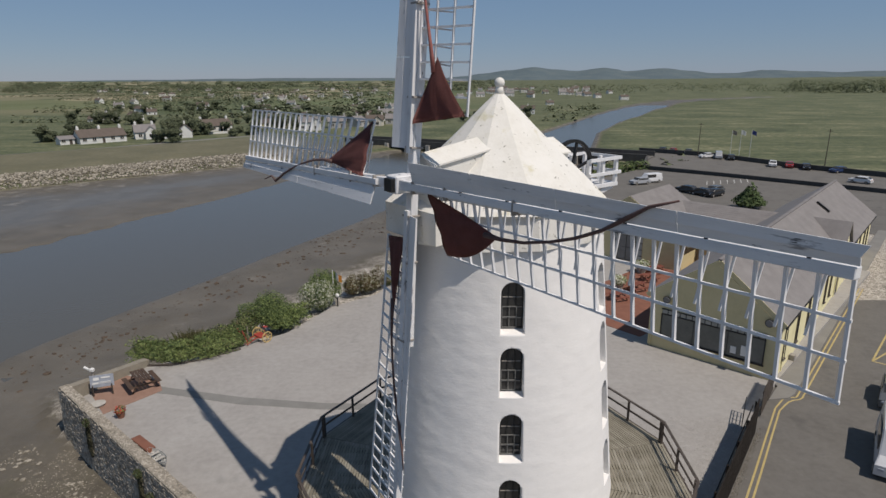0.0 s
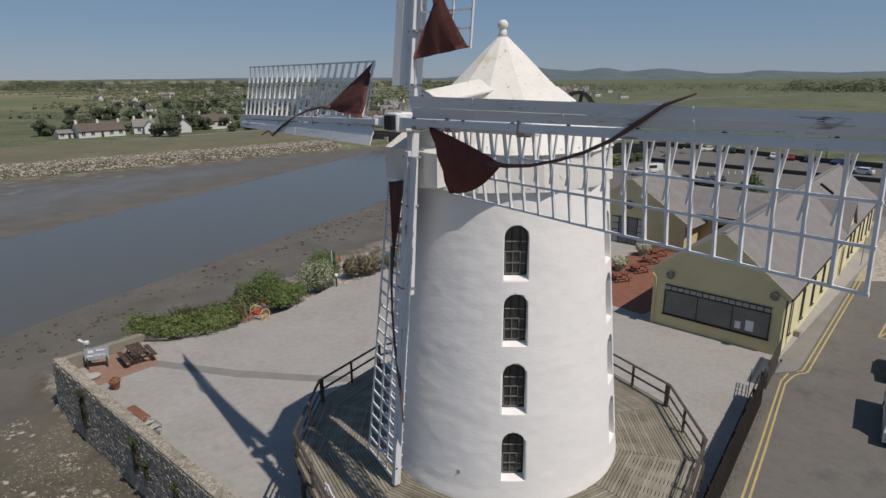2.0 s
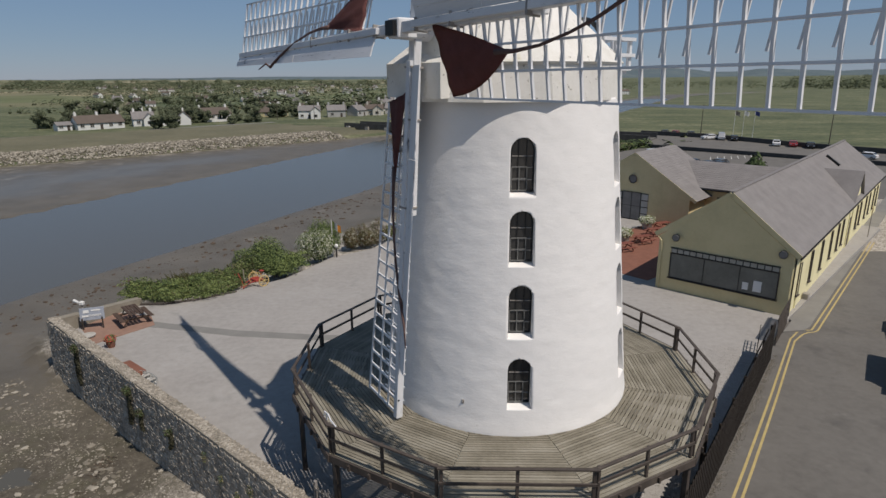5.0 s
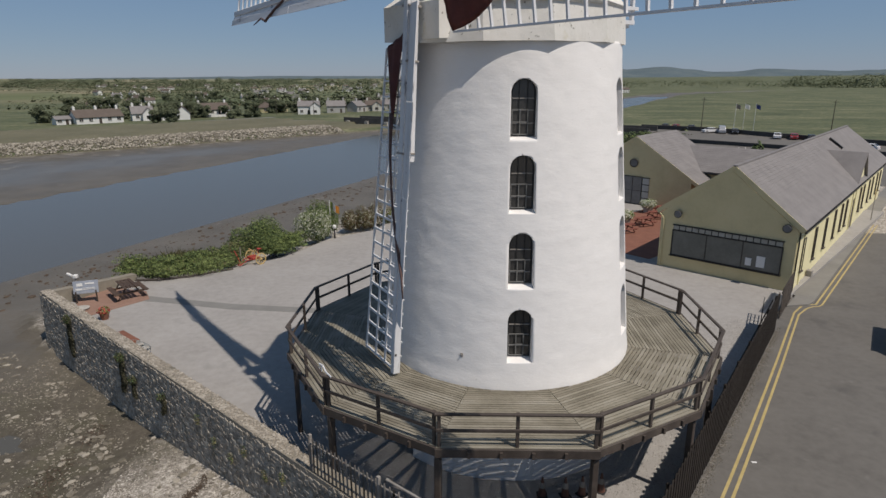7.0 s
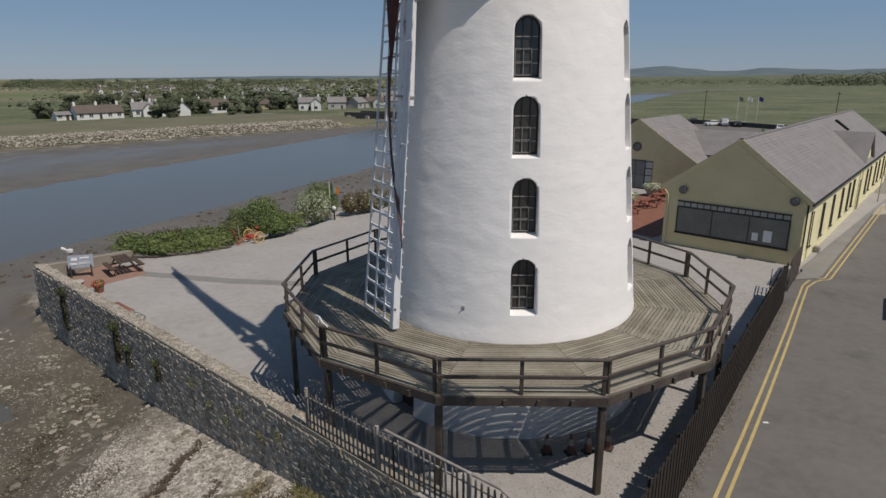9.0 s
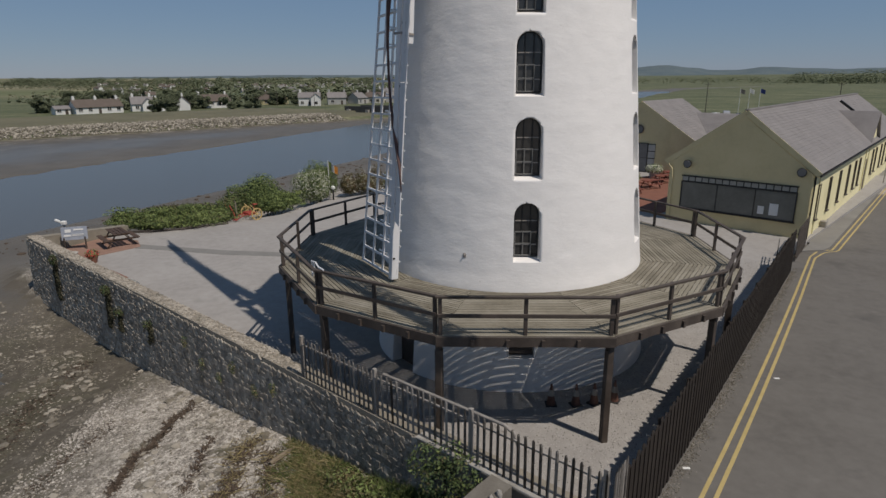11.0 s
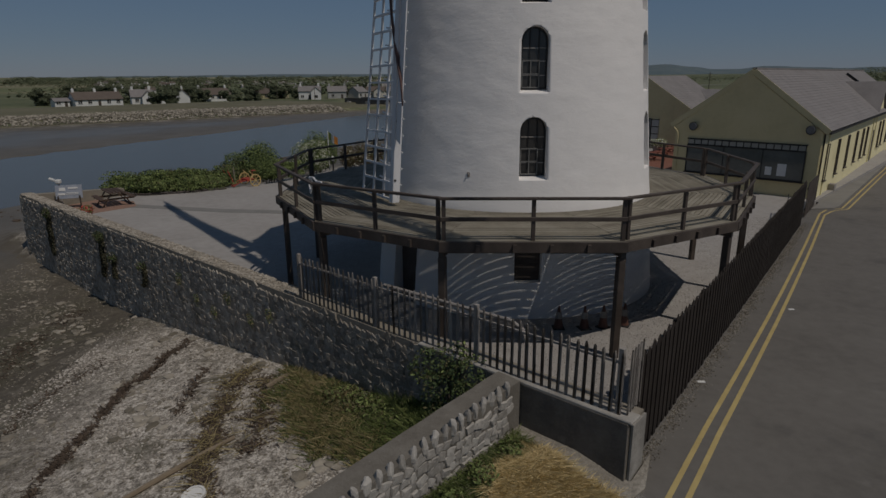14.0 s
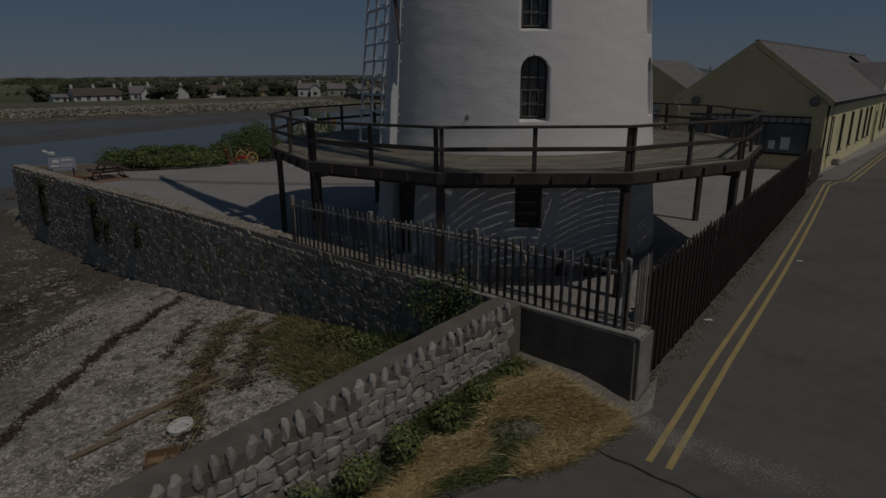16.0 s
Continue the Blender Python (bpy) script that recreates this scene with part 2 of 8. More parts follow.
# the ground's own surface: mud, shingle, grass and fields, told apart by place
def ground_material():
    m = bpy.data.materials.new("ground")
    m.use_nodes = True
    nt = m.node_tree
    N, L = nt.nodes.new, nt.links.new
    b = nt.nodes["Principled BSDF"]
    co = N("ShaderNodeTexCoord")
    vec = co.outputs["Object"]
    sep = N("ShaderNodeSeparateXYZ")
    L(vec, sep.inputs[0])

    def nz(sc, det=6, rough=0.62):
        n = N("ShaderNodeTexNoise")
        n.inputs["Scale"].default_value, n.inputs["Detail"].default_value, n.inputs["Roughness"].default_value = sc, det, rough
        L(vec, n.inputs["Vector"])
        return n.outputs["Fac"]

    def ramp(f, stops, a=0.3, z=0.7):
        r = N("ShaderNodeValToRGB")
        e = r.color_ramp.elements
        while len(e) < len(stops):
            e.new(0.5)
        for i, c in enumerate(stops):
            e[i].position, e[i].color = a + (z - a) * i / (len(stops) - 1), (*c, 1)
        L(f, r.inputs[0])
        return r.outputs[0]

    def mix(f, a, c):
        x = N("ShaderNodeMix")
        x.data_type = "RGBA"
        L(f, x.inputs[0]), L(a, x.inputs[6]), L(c, x.inputs[7])
        return x.outputs[2]

    def math2(op, a, c):
        x = N("ShaderNodeMath")
        x.operation = op
        for i, v in enumerate((a, c)):
            if isinstance(v, (int, float)):
                x.inputs[i].default_value = v
            else:
                L(v, x.inputs[i])
        return x.outputs[0]

    def step(f, lo, hi):
        r = N("ShaderNodeMapRange")
        r.inputs[1].default_value, r.inputs[2].default_value = lo, hi
        L(f, r.inputs[0])
        return r.outputs[0]

    mud = ramp(math2("ADD", math2("MULTIPLY", nz(0.08), 0.6), math2("MULTIPLY", nz(1.3), 0.4)),
               [(0.05, 0.043, 0.031), (0.077, 0.066, 0.05), (0.115, 0.1, 0.078)])
    speckle = step(nz(6.0, 6, 0.8), 0.42, 0.62)
    mud = mix(speckle, mud, ramp(nz(2.0), [(0.046, 0.039, 0.028), (0.17, 0.15, 0.117)]))
    weed = ramp(nz(0.9), [(0.06, 0.055, 0.036), (0.11, 0.099, 0.067)])
    mud = mix(step(nz(0.35, 8, 0.7), 0.47, 0.6), mud, weed)
    shingle = ramp(math2("ADD", math2("MULTIPLY", nz(4.0, 8, 0.75), 0.5), math2("MULTIPLY", nz(17.0, 4, 0.8), 0.5)), [(0.07, 0.06, 0.047), (0.34, 0.308, 0.263), (0.74, 0.69, 0.615)], 0.41, 0.6)
    shingle = mix(step(nz(0.45, 6), 0.56, 0.68), shingle, weed)
    height = math2("ADD", sep.outputs[2], math2("MULTIPLY", math2("SUBTRACT", nz(0.3), 0.5), 1.6))
    wet_lie = math2("ADD", sep.outputs[2], math2("MULTIPLY", math2("SUBTRACT", nz(0.12), 0.5), 0.5))
    dry = math2("MAXIMUM", step(wet_lie, -2.72, -2.3), math2("SUBTRACT", 1.0, step(math2("ADD", sep.outputs[1], math2("MULTIPLY", nz(0.2), 12.0)), 34, 44)))
    mud = mix(dry, ramp(nz(0.25), [(0.098, 0.086, 0.067), (0.14, 0.124, 0.099)]), mud)
    shore = mix(step(height, -2.55, -1.9), mud, shingle)
    # fields: patchwork cells of pasture, hay and rough grass
    vor = N("ShaderNodeTexVoronoi")
    vor.inputs["Scale"].default_value = 0.0065
    L(vec, vor.inputs["Vector"])
    cell = N("ShaderNodeSeparateColor")
    L(vor.outputs["Color"], cell.inputs[0])
    field = ramp(cell.outputs[0], [(0.085, 0.105, 0.045), (0.135, 0.16, 0.07), (0.16, 0.16, 0.082), (0.12, 0.14, 0.06), (0.21, 0.19, 0.115), (0.34, 0.295, 0.19)], 0.15, 0.9)
    band = N("ShaderNodeMapping")
    band.inputs["Scale"].default_value = (0.22, 1.0, 1.0)
    L(vec, band.inputs["Vector"])
    streak = N("ShaderNodeTexNoise")
    streak.inputs["Scale"].default_value, streak.inputs["Detail"].default_value = 0.22, 9
    L(band.outputs[0], streak.inputs["Vector"])
    rough_grass = ramp(math2("ADD", math2("MULTIPLY", nz(0.03), 0.35), math2("ADD", math2("MULTIPLY", streak.outputs["Fac"], 0.3), math2("MULTIPLY", nz(0.45), 0.35))),
                       [(0.062, 0.076, 0.036), (0.10, 0.116, 0.056), (0.14, 0.148, 0.078), (0.25, 0.24, 0.145)], 0.41, 0.61)
    near = math2("MULTIPLY", step(sep.outputs[1], 420, 470), math2("SUBTRACT", 1.0, step(sep.outputs[0], -30, 60)))
    land = mix(near, rough_grass, field)
    speck = step(nz(0.9, 8, 0.8), 0.35, 0.75)
    sp = N("ShaderNodeMix")
    sp.data_type, sp.blend_type = "RGBA", "MULTIPLY"
    sp.inputs[0].default_value = 1.0
    L(land, sp.inputs[6]), L(ramp(speck, [(0.72, 0.74, 0.7), (1.12, 1.1, 1.08)], 0, 1), sp.inputs[7])
    land = sp.outputs[2]
    earth = ramp(math2("ADD", math2("MULTIPLY", nz(0.06), 0.5), math2("MULTIPLY", nz(0.9), 0.5)),
                 [(0.085, 0.085, 0.05), (0.13, 0.122, 0.073), (0.19, 0.172, 0.11)])
    slope = math2("MAXIMUM", step(sep.outputs[2], -1.8, -1.4), math2("SUBTRACT", 1.0, step(sep.outputs[2], -2.25, -2.06)))
    land = mix(math2("MULTIPLY", slope, math2("SUBTRACT", 1.0, step(sep.outputs[1], 300, 345))), land, earth)
    far = math2("MAXIMUM", step(sep.outputs[1], 95, 105), 0.0)
    L(mix(math2("MULTIPLY", far, step(sep.outputs[2], -2.45, -2.25)), shore, land), b.inputs["Base Color"])
    rr = N("ShaderNodeMapRange")
    rr.inputs[3].default_value, rr.inputs[4].default_value = 0.5, 0.85
    L(dry, rr.inputs[0])
    # a film of water left by the tide on the flats across the channel
    def beyond(a, d):
        return math2("ADD", math2("MULTIPLY", math2("SUBTRACT", sep.outputs[0], a[0]), -d[1]), math2("MULTIPLY", math2("SUBTRACT", sep.outputs[1], a[1]), d[0]))
    drift = math2("MULTIPLY", math2("SUBTRACT", nz(0.05), 0.5), 26.0)
    film = math2("MULTIPLY", step(math2("ADD", beyond((-62.5, 104.6), (0.332, 0.943)), drift), 3.0, 16.0),
                 math2("SUBTRACT", 1.0, step(math2("ADD", beyond((-91, 143), (0.728, 0.686)), math2("MULTIPLY", drift, 0.6)), -15.0, -5.0)))
    dryness = math2("SUBTRACT", 1.0, math2("MULTIPLY", film, 0.36))
    L(math2("MULTIPLY", rr.outputs[0], dryness), b.inputs["Roughness"])
    b.inputs["Specular IOR Level"].default_value = 0.4
    bp = N("ShaderNodeBump")
    bp.inputs["Distance"].default_value = 0.05
    L(math2("MULTIPLY", math2("SUBTRACT", 1.0, film), 0.8), bp.inputs["Strength"])
    L(nz(3.0, 8, 0.7), bp.inputs["Height"]), L(bp.outputs[0], b.inputs["Normal"])
    return m


def water_material():
    m = bpy.data.materials.new("water")
    m.use_nodes = True
    nt = m.node_tree
    b = nt.nodes["Principled BSDF"]
    b.inputs["Base Color"].default_value = (0.088, 0.082, 0.066, 1)
    b.inputs["Roughness"].default_value = 0.2
    n = nt.nodes.new("ShaderNodeTexNoise")
    n.inputs["Scale"].default_value, n.inputs["Detail"].default_value = 2.2, 5
    co = nt.nodes.new("ShaderNodeTexCoord")
    nt.links.new(co.outputs["Object"], n.inputs["Vector"])
    bp = nt.nodes.new("ShaderNodeBump")
    bp.inputs["Distance"].default_value, bp.inputs["Strength"].default_value = 0.02, 0.4
    nt.links.new(n.outputs["Fac"], bp.inputs["Height"])
    nt.links.new(bp.outputs[0], b.inputs["Normal"])
    return m


GROUND, WATER = ground_material(), water_material()

# ---- mesh helpers ----


def finish(bm, name, material, smooth=False):
    me = bpy.data.meshes.new(name)
    bm.to_mesh(me)
    bm.free()
    for mm in material if isinstance(material, (list, tuple)) else [material]:
        me.materials.append(mm)
    if smooth:
        for p in me.polygons:
            p.use_smooth = True
    return me


def part(name, bm, material, parent=None, label="", smooth=False, at=None):
    ob = new(name, bm if isinstance(bm, bpy.types.Mesh) else finish(bm, name, material, smooth))
    if at is not None:
        ob.matrix_basis = at
    if parent is not None:
        ob.parent = parent
    if label:
        tagged(ob, label)
    return ob


def thing(name, label, category, at=None, group="", kind=""):
    ob = new(name)
    ob.empty_display_size = 0.2
    if at is not None:
        ob.matrix_basis = at
    return tagged(ob, label, category, group, kind)


def box(bm, c, size, m=None, bevel=0.0):
    """A box with centre c and full size, turned by m; bevelled edges where asked."""
    vs = []
    for x in (-0.5, 0.5):
        for y in (-0.5, 0.5):
            for z in (-0.5, 0.5):
                p = Vector((x * size[0], y * size[1], z * size[2])) + Vector(c)
                vs.append(bm.verts.new(m @ p if m is not None else p))
    f = [bm.faces.new([vs[i] for i in q]) for q in ((0, 1, 3, 2), (4, 6, 7, 5), (0, 4, 5, 1), (2, 3, 7, 6), (0, 2, 6, 4), (1, 5, 7, 3))]
    if bevel:
        es = list({e for q in f for e in q.edges})
        bmesh.ops.bevel(bm, geom=es, offset=bevel, segments=1, affect="EDGES")
    return vs


def beam(bm, a, b, w, h, up=(0, 0, 1), bevel=0.0):
    """A squared timber from a to b, w wide and h high."""
    a, b = Vector(a), Vector(b)
    d = b - a
    y = d.normalized()
    x = y.cross(Vector(up))
    if x.length < 1e-4:
        x = y.cross(Vector((1, 0, 0)))
    x.normalize()
    z = x.cross(y)
    m = Matrix((x, y, z)).transposed().to_4x4()
    m.translation = (a + b) / 2
    return box(bm, (0, 0, 0), (w, d.length, h), m, bevel)


def rod(bm, a, b, r, n=8, r2=None):
    a, b = Vector(a), Vector(b)
    d = b - a
    m = d.to_track_quat("Z", "Y").to_matrix().to_4x4()
    m.translation = (a + b) / 2
    bmesh.ops.create_cone(bm, cap_ends=True, segments=n, radius1=r, radius2=r if r2 is None else r2, depth=d.length, matrix=m)


def prism(bm, pts, z0, z1):
    """An upright slab over the outline pts; z0 and z1 may be numbers or functions of x and y."""
    f0 = z0 if callable(z0) else (lambda x, y: z0)
    f1 = z1 if callable(z1) else (lambda x, y: z1)
    lo = [bm.verts.new((x, y, f0(x, y))) for x, y in pts]
    hi = [bm.verts.new((x, y, f1(x, y))) for x, y in pts]
    n = len(pts)
    bm.faces.new(hi), bm.faces.new(lo[::-1])
    for i in range(n):
        bm.faces.new((lo[i], lo[(i + 1) % n], hi[(i + 1) % n], hi[i]))


def tube(bm, pts, radii, n=8):
    """A round bar through pts."""
    pts = [Vector(p) for p in pts]
    rings = []
    for i, p in enumerate(pts):
        d = (pts[min(i + 1, len(pts) - 1)] - pts[max(i - 1, 0)]).normalized()
        x = d.cross(Vector((0.3, 0.2, 1))).normalized()
        y = d.cross(x)
        r = radii[i] if isinstance(radii, (list, tuple)) else radii
        rings.append([bm.verts.new(p + (x * math.cos(k * math.tau / n) + y * math.sin(k * math.tau / n)) * r) for k in range(n)])
    for a, b in zip(rings, rings[1:]):
        for k in range(n):
            bm.faces.new((a[k], a[(k + 1) % n], b[(k + 1) % n], b[k]))
    bm.faces.new(rings[0][::-1]), bm.faces.new(rings[-1])


def lump(bm, c, size, rng, n=1):
    """An uneven rounded stone."""
    vs = bmesh.ops.create_icosphere(bm, subdivisions=n, radius=0.5)["verts"]
    t = Matrix.Rotation(rng.uniform(0, 6.3), 3, "Z") @ Matrix.Rotation(rng.uniform(-0.3, 0.3), 3, "X")
    for v in vs:
        q = v.co * rng.uniform(0.8, 1.15)
        v.co = t @ Vector((q.x * size[0], q.y * size[1], q.z * size[2])) + Vector(c)


def smooth01(a, b, x):
    t = min(1, max(0, (x - a) / (b - a)))
    return t * t * (3 - 2 * t)


# ---- the plan ----
C = Vector((1.66, 25.1, 0))            # the tower's middle
WALL_A, WALL_B = Vector((-27.4, 36.65, 0)), Vector((3.2, 11.76, 0))   # the sea wall's outer top edge
WALL_DIR = (WALL_B - WALL_A).normalized()
WALL_IN = Vector((-WALL_DIR.y, WALL_DIR.x, 0))    # towards the yard
K, U, V = Vector((22.8, 40.6, 0)), Vector((0.655, 0.756, 0)), Vector((-0.756, 0.655, 0))   # the low building's corner and ways
ROAD_DIR = Vector((0.5625, 0.827, 0))
ROAD_N = Vector((0.827, -0.5625, 0))
FENCE_A, FENCE_B = Vector((3.95, 12.55, 0)), Vector((18.4, 34.2, 0))
WATER_Z = -2.9


def verge_z(x, y):
    d = 11.62 - 0.62 * max(0.0, 2.9 - x) * 0.75 - y       # how far out from the grass edge
    return 0.05 + 0.36 * smooth01(0.3, -1.0, d)


def yard_z(x, y):
    return 0.35 * smooth01(27, 16, y) - 0.4 * smooth01(40, 52, y) * smooth01(2, -10, x)


def road_z(x, y):
    return 0.12 - 0.008 * max(0, min(60, y))


def polyline_y(pts, x):
    for (x0, y0), (x1, y1) in zip(pts, pts[1:]):
        if x0 <= x <= x1:
            return y0 + (y1 - y0) * (x - x0) / (x1 - x0)
    return pts[0][1] if x < pts[0][0] else pts[-1][1]


def line_side(p, a, d):
    """Distance of p to the left of the line from a along d."""
    return (p[0] - a[0]) * -d[1] + (p[1] - a[1]) * d[0]


BANK_A, BANK_D = Vector((-91, 143, 0)), Vector((52, 49, 0)).normalized()      # the rock bank across the river
CHAN_A, CHAN_D = Vector((-62.5, 104.6, 0)), Vector((21.6, 61.4, 0)).normalized()
NEAR_A, NEAR_D = Vector((-40.6, 49.9, 0)), Vector((11.4, 27.6, 0)).normalized()
BRIDGE_A, BRIDGE_B = Vector((-44, 222, 0)), Vector((50, 168, 0))
BR_D = (BRIDGE_B - BRIDGE_A).normalized()


RIVER_LEFT = [(200, 12), (279, 35), (405, 83), (577, 154), (673, 216), (760, 330), (800, 420)]      # the upper river's banks
RIVER_RIGHT = [(200, 41), (229, 48), (278, 60), (351, 88), (415, 118), (487, 150), (624, 222), (700, 290), (800, 424)]


def ground_z(x, y):
    p = (x, y)
    n = noise.noise(Vector((x * 0.12, y * 0.12, 0))) * 0.12 + noise.noise(Vector((x * 0.6, y * 0.6, 3))) * 0.05
    inside = line_side(p, WALL_A, WALL_DIR)          # above 0: the yard's side of the sea wall
    edge = line_side(p, WALL_A, Vector((0.45, 0.893, 0)))   # the yard's other edge, along the shrubs: below 0 on the yard
    bridge = line_side(p, BRIDGE_A, BR_D)
    bank = line_side(p, BANK_A, BANK_D)
    # the yard, the road and the village side
    if bridge < 0 and inside > 1.8 and edge < -1.8:
        return -0.35 - 0.75 * smooth01(92, 100, y) + 0.35 * smooth01(27, 16, y) * 0.6 - 0.5 * smooth01(40, 52, y) * smooth01(2, -10, x)
    low = (x - 1.0) * 0.776 - (y - 13.0) * 0.631       # above 0: the road's side of the low wall
    if bridge < 0 and low > 1.5 and inside <= 1.8:
        return -0.05 + n * 0.3
    shore = -0.75 + 0.15 * (x + 3.0) if x < -3 else -0.75 + 0.2 * (x + 3.0)
    shore = max(-2.72, min(-0.1, shore)) - 0.02 * max(0.0, -x - 16)
    shore = max(shore, -2.86)
    if inside > 0:
        k = smooth01(-2.0, -0.3, edge)
        shore = shore * (1 - k) + k * (-1.7 - 1.05 * smooth01(-2, 10, edge))
    out = shore + n
    if bridge < 0:
        near = line_side(p, NEAR_A, NEAR_D)
        chan = line_side(p, CHAN_A, CHAN_D)
        out -= 0.9 * smooth01(-1.5, 5.0, near + 1.2 * n * 8) * (1 - smooth01(-7, 4, chan + n * 6))
        out = max(out, -3.9)
        if chan > -4:
            out = max(out, -2.84 + 0.25 * smooth01(0, 40, chan) + n * 0.15)
        rise = 0.75 * smooth01(-2.0, 9, bank) + 0.25 * smooth01(9, 30, bank)
        out = out * (1 - rise) + rise * (-0.4 + 0.3 * n)
        down = smooth01(60, 82, bank)
        return out * (1 - down) + down * (-2.0)
    # beyond the bridge: the upper river between marsh and fields
    left, right = polyline_y(RIVER_LEFT, y), polyline_y(RIVER_RIGHT, y)
    river = smooth01(left - 4, left + 5, x) * (1 - smooth01(right - 5, right + 4, x))
    far = -1.9 + 0.25 * n
    rise = 60 * smooth01(1500, 7000, math.hypot(x, y))
    bed = -3.8 + 1.02 * smooth01(420, 600, y)          # bare mud further up
    return far * (1 - river) + river * bed + rise * 0.5


# ---- ground sheet, water ----
def axis_steps(lo, hi, fine_lo, fine_hi, fine, grow):
    out, v = [], fine_lo
    while v < fine_hi:
        out.append(v)
        v += fine
    out.append(fine_hi)
    st = fine
    v = fine_hi
    while v < hi:
        st *= grow
        v += st
        out.append(v)
    st, v, left = fine, fine_lo, []
    while v > lo:
        st *= grow
        v -= st
        left.append(v)
    return left[::-1] + out


def build_ground():
    xs = axis_steps(-4700, 4700, -48, 30, 0.9, 1.06)
    ys = axis_steps(-300, 4800, 2, 75, 0.9, 1.045)
    verts = [(x, y, ground_z(x, y)) for y in ys for x in xs]
    w = len(xs)
    faces = [(j * w + i, j * w + i + 1, (j + 1) * w + i + 1, (j + 1) * w + i) for j in range(len(ys) - 1) for i in range(w - 1)]
    me = bpy.data.meshes.new("ground")
    me.from_pydata(verts, [], faces)
    me.materials.append(GROUND)
    for p in me.polygons:
        p.use_smooth = True
    tagged(new("ground", me), "muddy tidal shore running out into green fields", "ground", kind="structure")


build_ground()
bm = bmesh.new()
box(bm, (0, 300, WATER_Z - 0.05), (1400, 1100, 0.1))
tagged(part("water", bm, WATER), "still grey-blue river water at low tide", "water", kind="structure")

# ---- yard, road, footpath ----
def sheet(name, pts, zf, material, label, category, thick=0.5, step=2.0, lift=0.0):
    """A paved sheet over the outline pts that follows zf, with its edge going down."""
    bm = bmesh.new()
    vs = [bm.verts.new((x, y, 0)) for x, y in pts]
    f = bm.faces.new(vs)
    if f.normal.z < 0:
        f.normal_flip()
    xs, ys = [p[0] for p in pts], [p[1] for p in pts]
    for k in range(int(min(ys) / step), int(max(ys) / step) + 1):
        bmesh.ops.bisect_plane(bm, geom=bm.verts[:] + bm.edges[:] + bm.faces[:], plane_co=(0, k * step, 0), plane_no=(0, 1, 0))
    for k in range(int(min(xs) / step), int(max(xs) / step) + 1):
        bmesh.ops.bisect_plane(bm, geom=bm.verts[:] + bm.edges[:] + bm.faces[:], plane_co=(k * step, 0, 0), plane_no=(1, 0, 0))
    bmesh.ops.recalc_face_normals(bm, faces=bm.faces[:])
    if bm.faces[:][0].normal.z < 0:
        bmesh.ops.reverse_faces(bm, faces=bm.faces[:])
    ext = bmesh.ops.extrude_face_region(bm, geom=bm.faces[:])
    top = [v for v in ext["geom"] if isinstance(v, bmesh.types.BMVert)]
    tops = set(top)
    for v in bm.verts:
        z = zf(v.co.x, v.co.y) + lift
        v.co.z = z if v in tops else z - thick
    bmesh.ops.recalc_face_normals(bm, faces=bm.faces[:])
    return tagged(part(name, bm, material), label, category, kind="structure")


wi = WALL_IN * 0.3
yard_pts = [(WALL_A.x + wi.x, WALL_A.y + wi.y), (WALL_B.x + wi.x - 0.2, WALL_B.y + wi.y), (3.45, 12.9), (17.85, 34.5), (23.0, 41.0), (46, 67),
            (20, 90), (-4, 74), (-9.0, 59.5), (-12.8, 56), (-15.5, 49.5), (-18.5, 46), (-21.3, 43), (-25.2, 42.3), (-26.3, 39.0)]
sheet("yard", yard_pts, yard_z, CONCRETE, "pale grey concrete yard round the windmill", "pavement", 2.2)


def along(a, d, n, t, off):
    p = a + d * t + n * off
    return (p.x, p.y)


U_N = Vector((0.756, -0.655, 0))
road_pts = ([(-30, -20), (-9, 0.5), (-4.5, 5.6), (-0.7, 8.7), (2.5, 10.5), (2.95, 11.2), (3.25, 11.7), (3.75, 12.3)] + [along(FENCE_A, ROAD_DIR, ROAD_N, t, -0.36) for t in (0.4, 12, 26.2)]
            + [along(K, U, U_N, t, o) for t, o in ((-2.9, -0.35), (-0.4, -0.3))] + [along(K, U, U_N, t, 1.15 - 0.04 * t) for t in (0, 20, 45, 90)] + [along(K, U, U_N, t, 11.5) for t in (90, 45, 20, 2)]
            + [along(FENCE_A, ROAD_DIR, ROAD_N, t, 11.5) for t in (26, 12, 0, -20, -50)])
sheet("road", road_pts, road_z, ASPHALT, "worn grey asphalt road beside the yard", "road", 0.5, 4.0)
foot_pts = [along(K, U, U_N, t, o) for t, o in ((-2.7, 0.2), (-1.5, 1.15), (-0.6, 1.3), (20, 0.45), (60, -1.15), (60, -2.45), (20, -1.15), (0.2, -0.4), (-0.2, 0.1))]
sheet("footpath", foot_pts, lambda x, y: road_z(x, y) + 0.11, PATH_GREY, "grey concrete footpath with a low kerb", "footpath", 0.4, 4.0)
FAR_SIDE = [along(FENCE_A, ROAD_DIR, ROAD_N, t, 11.4) for t in (-50, 0, 26)] + [along(K, U, U_N, t, 11.4) for t in (4, 45, 90)]
sheet("roadside_ground", FAR_SIDE + [(150, 60), (60, -60)], lambda x, y: road_z(x, y) + 0.1, PATH_GREY, "grey paved ground across the road", "pavement", 0.5, 8.0)

